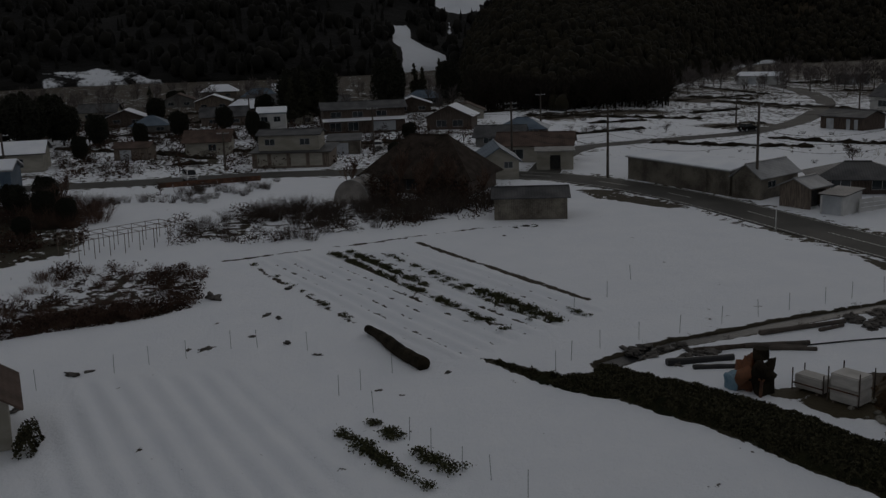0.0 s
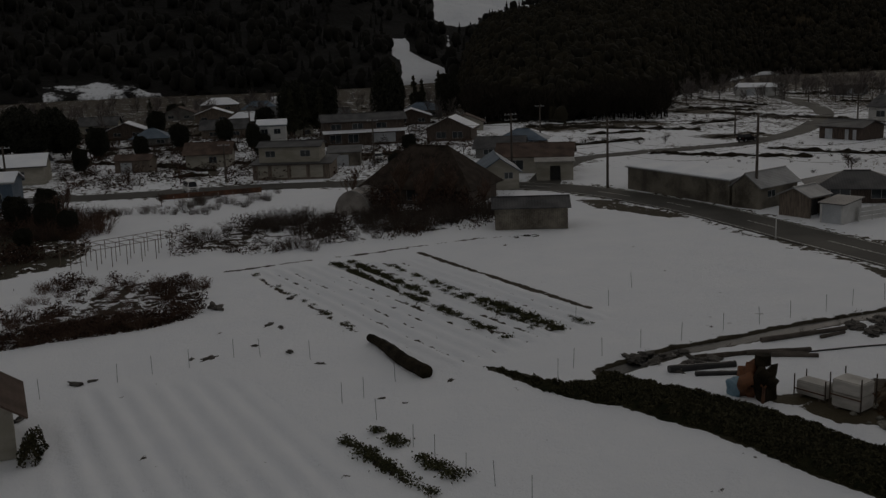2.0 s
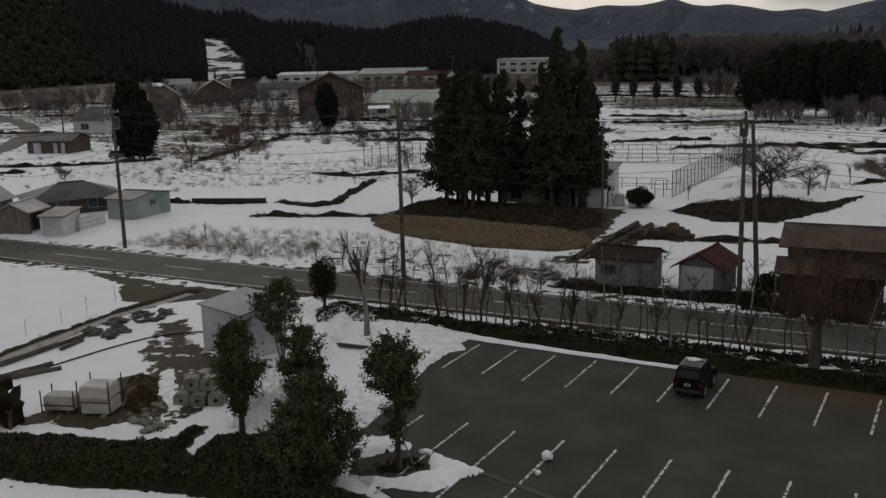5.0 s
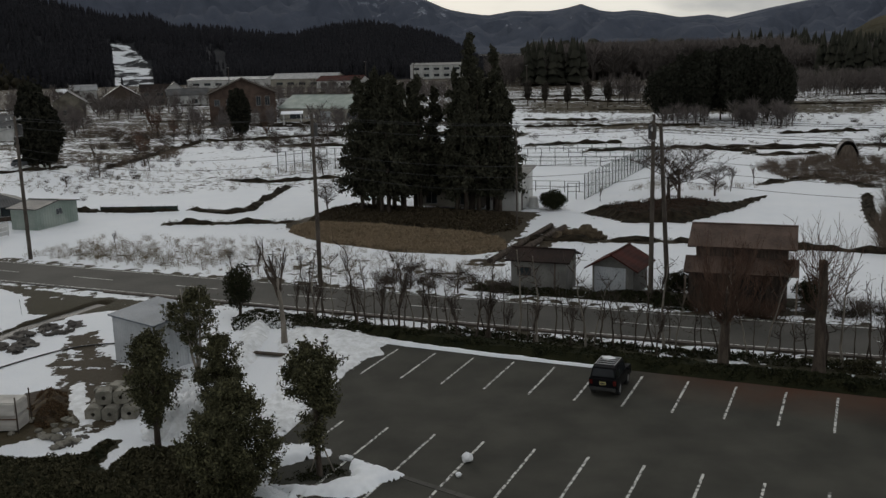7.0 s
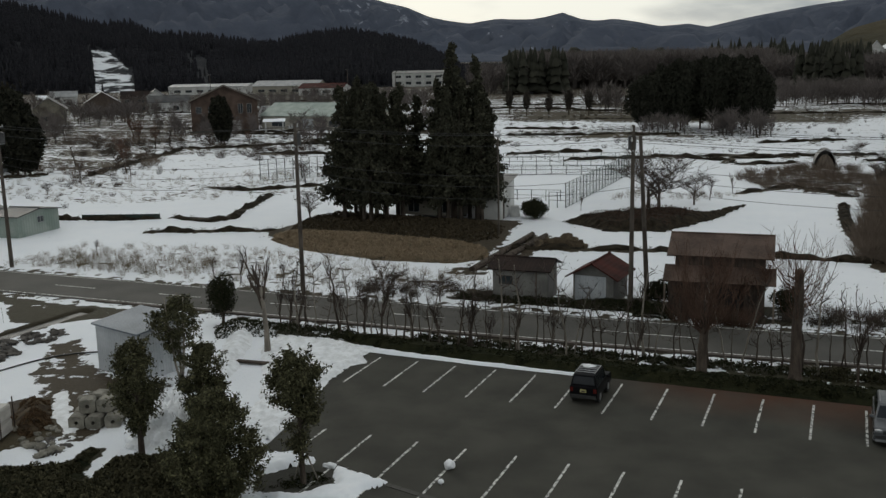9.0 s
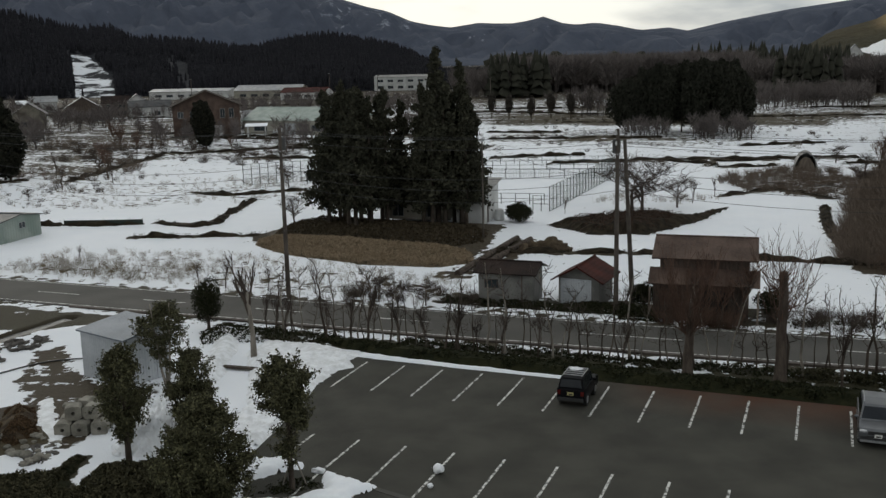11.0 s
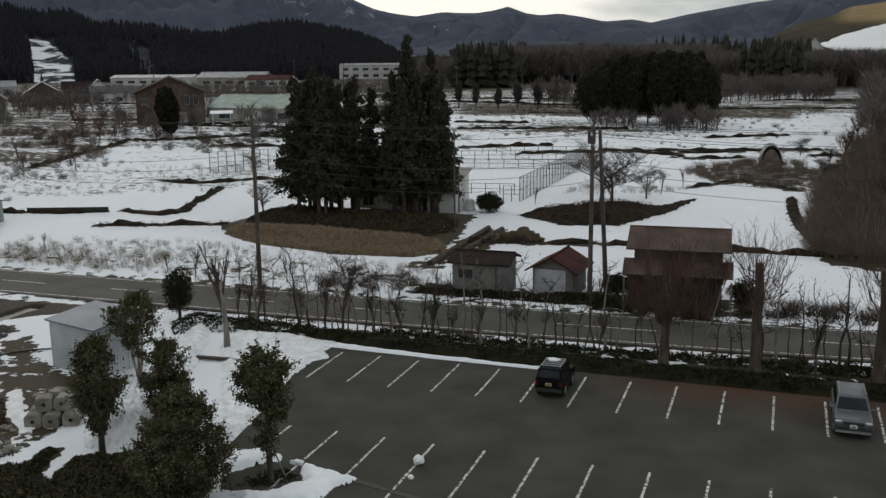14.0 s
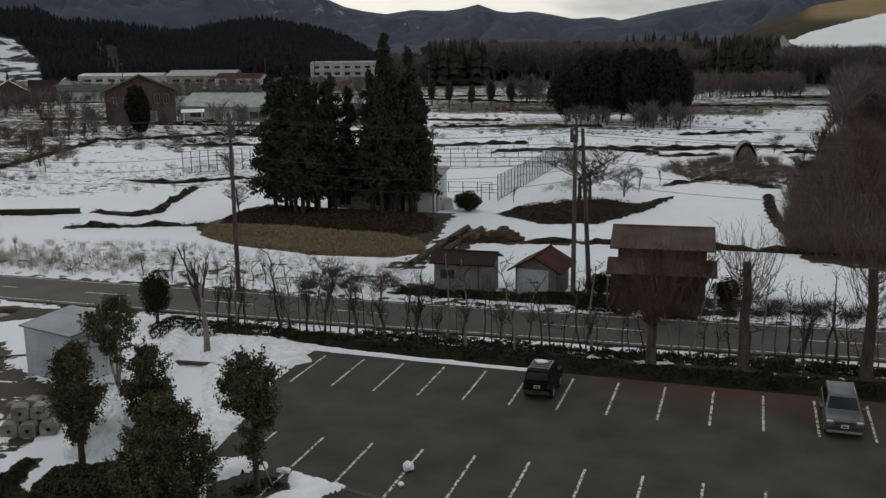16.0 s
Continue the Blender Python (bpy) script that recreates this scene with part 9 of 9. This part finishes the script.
# planks leaning over the ditch behind the sheds
for (xa, ya, za), (xb, yb, zb) in [((-3.2, 24.2, 0.1), (-2.9, 40.5, 0.35)), ((-2.2, 27.5, 0.1), (-1.4, 40.2, 0.35))]:
    a, b = Vector((xa, ya, za)), Vector((xb, yb, zb))
    g = Geo()
    g.tube(a, b, 0.32, 0.24, 9)
    solid("log", g, BARK, "long dark log lying across the snow", "log", group="logs behind the sheds")
for k, (x, y, s) in enumerate([(0.0, 36.2, 0.8), (1.3, 36.6, 1.1), (2.4, 36.8, 0.9), (3.6, 35.6, 0.55), (-0.6, 35.0, 0.7)]):
    solid("earth_mound", Geo().lump((0, 0, 0.35 * s), (s, 0.7 * s, 0.75 * s), 60 + k, 0.5, 3), SOIL, "heap of dark brush and earth", "heap", (x, y, 0), 30 * k, "brush heaps", smooth=True)

# ---- fields ----
roll = Geo()
ra, rb = Vector((-34.2, -38.2, 0.32)), Vector((-25.9, -36.8, 0.32))
roll.path([ra.lerp(rb, k / 20) + Vector((0, 0.1 * math.sin(k * 0.35), 0)) for k in range(21)], [0.26 + 0.02 * math.sin(k * 1.7) + 0.16 * min(k, 9) / 9 for k in range(21)], 12, True)
solid("mulch_roll", roll, BANK_SOIL, "long dark roll of matting lying in the snow", "roll")


def crop_row(a, b, n, size, seed, label, off=0.16):
    rs = np.random.RandomState(seed)
    k = rs.uniform(0, 1, n)
    k = k[(np.sin(k * 37 + seed) + rs.uniform(-0.6, 0.9, n)) > -0.1]
    c = np.array(a)[None] * (1 - k[:, None]) + np.array(b)[None] * k[:, None] + rs.normal(size=(len(k), 2)) * off
    pts = []
    for x, y in c:
        m = 40
        q = rs.normal(size=(m, 3)) * [size * 1.05, size * 1.05, size * 0.42]
        q[:, 2] = np.abs(q[:, 2])
        pts.append(q + [x, y, 0.10])
    V, F = leaves(np.concatenate(pts), size * 0.75, size * 0.6, rs)
    return stuff_at("vegetable_row", V, F, GREENS, label, "vegetables")


crop_row((-59.3, -35.7), (-30.6, -29.5), 190, 0.16, 1, "row of dark winter vegetables in the snow")
crop_row((-59.4, -34.2), (-44.5, -31.2), 130, 0.17, 2, "row of dark winter vegetables in the snow")
crop_row((-42.2, -28.1), (-31.6, -25.7), 130, 0.20, 3, "row of bushy green vegetables in the snow")
crop_row((-57.2, -31.6), (-42.5, -28.2), 80, 0.14, 4, "sparse row of vegetables poking through snow")
crop_row((-46.5, -30.0), (-31.9, -26.9), 60, 0.13, 5, "sparse row of vegetables poking through snow")
crop_row((-34.5, -24.0), (-31.9, -23.4), 16, 0.12, 6, "few vegetables at the row's end")
crop_row((-18.3, -43.1), (-12.9, -41.5), 62, 0.17, 7, "thick row of green vegetables in the near field", 0.2)
crop_row((-14.9, -40.2), (-12.4, -39.3), 40, 0.17, 8, "short row of dark vegetables in the near field", 0.25)
crop_row((-17.6, -41.0), (-16.6, -40.6), 22, 0.17, 9, "clump of dark vegetables in the near field", 0.22)
crop_row((-19.2, -41.5), (-18.6, -41.3), 10, 0.14, 10, "small clump of vegetables in the near field", 0.1)
crop_row((-12.5, -41.3), (-10.9, -40.7), 22, 0.14, 11, "small plants in the near field", 0.15)
crop_row((-58.2, -43.0), (-37.0, -38.4), 40, 0.12, 12, "few withered plants along the bed", 0.1)
stick = Geo().tube((0, 0, 0), (0.02, 0, 1.25), 0.018, n=5).mesh("stake")
stick.materials.append(STEEL)
for i, (x, y) in enumerate([(-22.8, -29.8), (-25.5, -25.7), (-26.0, -22.8), (-26.4, -19.7), (-27.1, -16.2), (-27.6, -13.1), (-28.0, -10.4), (-28.4, -7.2), (-28.9, -4.6), (-29.2, -1.6), (-24.2, -28.2), (-34.5, -47.0), (-33.5, -49.8), (-31.0, -58.2), (-32.2, -54.0), (-33.0, -52.0), (-34.0, -45.4), (-32.2, -42.5), (-23.6, -42.2), (-24.0, -40.9), (-20.5, -41.0), (-16.3, -40.2), (-14.7, -39.6), (-12.2, -38.9), (-10.9, -38.0), (-8.9, -37.1), (-26.0, -38.6), (-36, -20), (-40, -16), (-33, -24)]):
    solid("stake", stick, STEEL, "thin steel stake standing in the snow", "stake", (x, y, -0.05), 37 * i, "field stakes").rotation_euler.x = 0.05 * math.sin(i * 2.3)
for i, (x, y, s) in enumerate([(-34.3, -43.5, 1.0), (-31.1, -42.1, 0.7), (-23.5, -40.0, 0.7), (-48.3, -41.4, 1.3), (-44.5, -40.2, 0.9), (-42.5, -39.8, 0.8), (-41.2, -43.9, 1.2), (-40.2, -43.2, 0.9), (-36.5, -45.5, 0.8), (-34.8, -48.6, 1.3), (-35.1, -49.6, 0.9), (-32.9, -56.4, 1.4), (-33.2, -55.4, 1.0), (-27.9, -59.0, 1.2), (-28.2, -60.2, 0.9), (-22.4, -39.0, 0.4), (-24.9, -35.6, 0.7), (-63.4, -16.4, 1.0), (-63.7, -15.2, 1.2), (-63.2, -14.4, 0.9), (-60.4, -18.8, 0.7), (-47.4, -47.2, 1.6)]):
    solid("soil_clod", clod[i % 4], BANK_SOIL, "clump of bare earth and roots in the snow", "earth", (x, y, -0.04), 53 * i, "bare clumps").scale = (s * 0.8, s * 0.6, s * (1.3 if s > 1.5 else 0.55))
stuff_at("plants", *hedge_cloud([(-20.9, -58.3), (-20.9, -57.3), (-23.8, -57.0), (-23.8, -58.2)], 1500, 1.5, 113, (0.2, 0.1), 0.4), BANK_LEAF, "dark shrubs beside the near shed", "plants")
# trellis of thin poles
trellis = thing("trellis", "low trellis of thin weathered poles in the snow", "trellis", (-70.2, -59.8, 0), 118)
for i in range(8):
    for j in range(3):
        part("post", Geo().tube((i * 1.5, -j * 2.2, 0), (i * 1.5 + 0.05, -j * 2.2, 1.9), 0.035, n=5), WOOD, trellis)
for j in range(3):
    part("rail", Geo().tube((0, -j * 2.2, 1.85), (10.5, -j * 2.2, 1.85), 0.03, n=5), WOOD, trellis)
for i in range(8):
    part("crosspiece", Geo().tube((i * 1.5, 0, 1.88), (i * 1.5, -4.4, 1.88), 0.025, n=5), WOOD, trellis)
# roadside marker, guard rail and signs
post = thing("marker_post", "white snow marker post at the road's edge", "post", (-51.2, 5.1, 0))
part("post", Geo().tube((0, 0, 0), (0, 0, 2.0), 0.05, n=8), PLASTER, post)
part("base", Geo().tube((0, 0, 0), (0, 0, 0.15), 0.12, n=8), CONCRETE, post)
guard = thing("guard_rail", "low reddish guard fence along the village road", "fence", (-110.6, -50.0, 0), 92)
for k in range(7):
    part("panel", Geo().box(k * 2.0 + 0.05, k * 2.0 + 1.9, -0.04, 0.04, 0.15, 0.85), RUST, guard)
    part("post", Geo().box(k * 2.0 - 0.06, k * 2.0 + 0.04, -0.06, 0.06, 0, 0.95), RUST, guard)
SHEET = material("cloudy_sheeting", (0.17, 0.155, 0.14), (0.28, 0.26, 0.24), 0.8, 0.6, 0.2)


def tunnel(name, label, at, rz, half, height, length, front, gap=0.0):
    """A round-topped tunnel of sheeting over hoops; with a gap, a smaller end panel's colour stands in for the shaded
    inside.
    """
    t = thing(name, label, "greenhouse", at, rz)
    arch = [(half * math.cos(math.pi * k / 12), height * math.sin(math.pi * k / 12)) for k in range(13)]
    g = Geo()
    g.add([(x, y, z) for y in (0, length) for x, z in arch], [(k, k + 1, 13 + k + 1, 13 + k) for k in range(12)] + [tuple(reversed(range(13, 26)))])
    part("sheeting", g, SHEET, t)
    k = 1 - gap
    part("end_panel", Geo().add([(x * k, 0.05, z * k) for x, z in arch], [tuple(range(13))]), front, t)
    n = max(2, round(length / 1.66))
    for i in range(n + 1):
        part("hoop", Geo().path([(x * 1.01, length * i / n, z * 1.01) for x, z in arch], 0.035, 5), STEEL, t)
    return t


tunnel("pipe_greenhouse", "small round-topped greenhouse of cloudy sheeting", (-85.5, -28.5, 0), 55, 2.3, 2.9, 5.0, SHEET)
tunnel("tunnel_shed", "small arched tunnel shed with a brown panel for its shaded inside", (22.7, 105.3, 0), 4, 1.6, 2.8, 4.0, WOOD, 0.22)
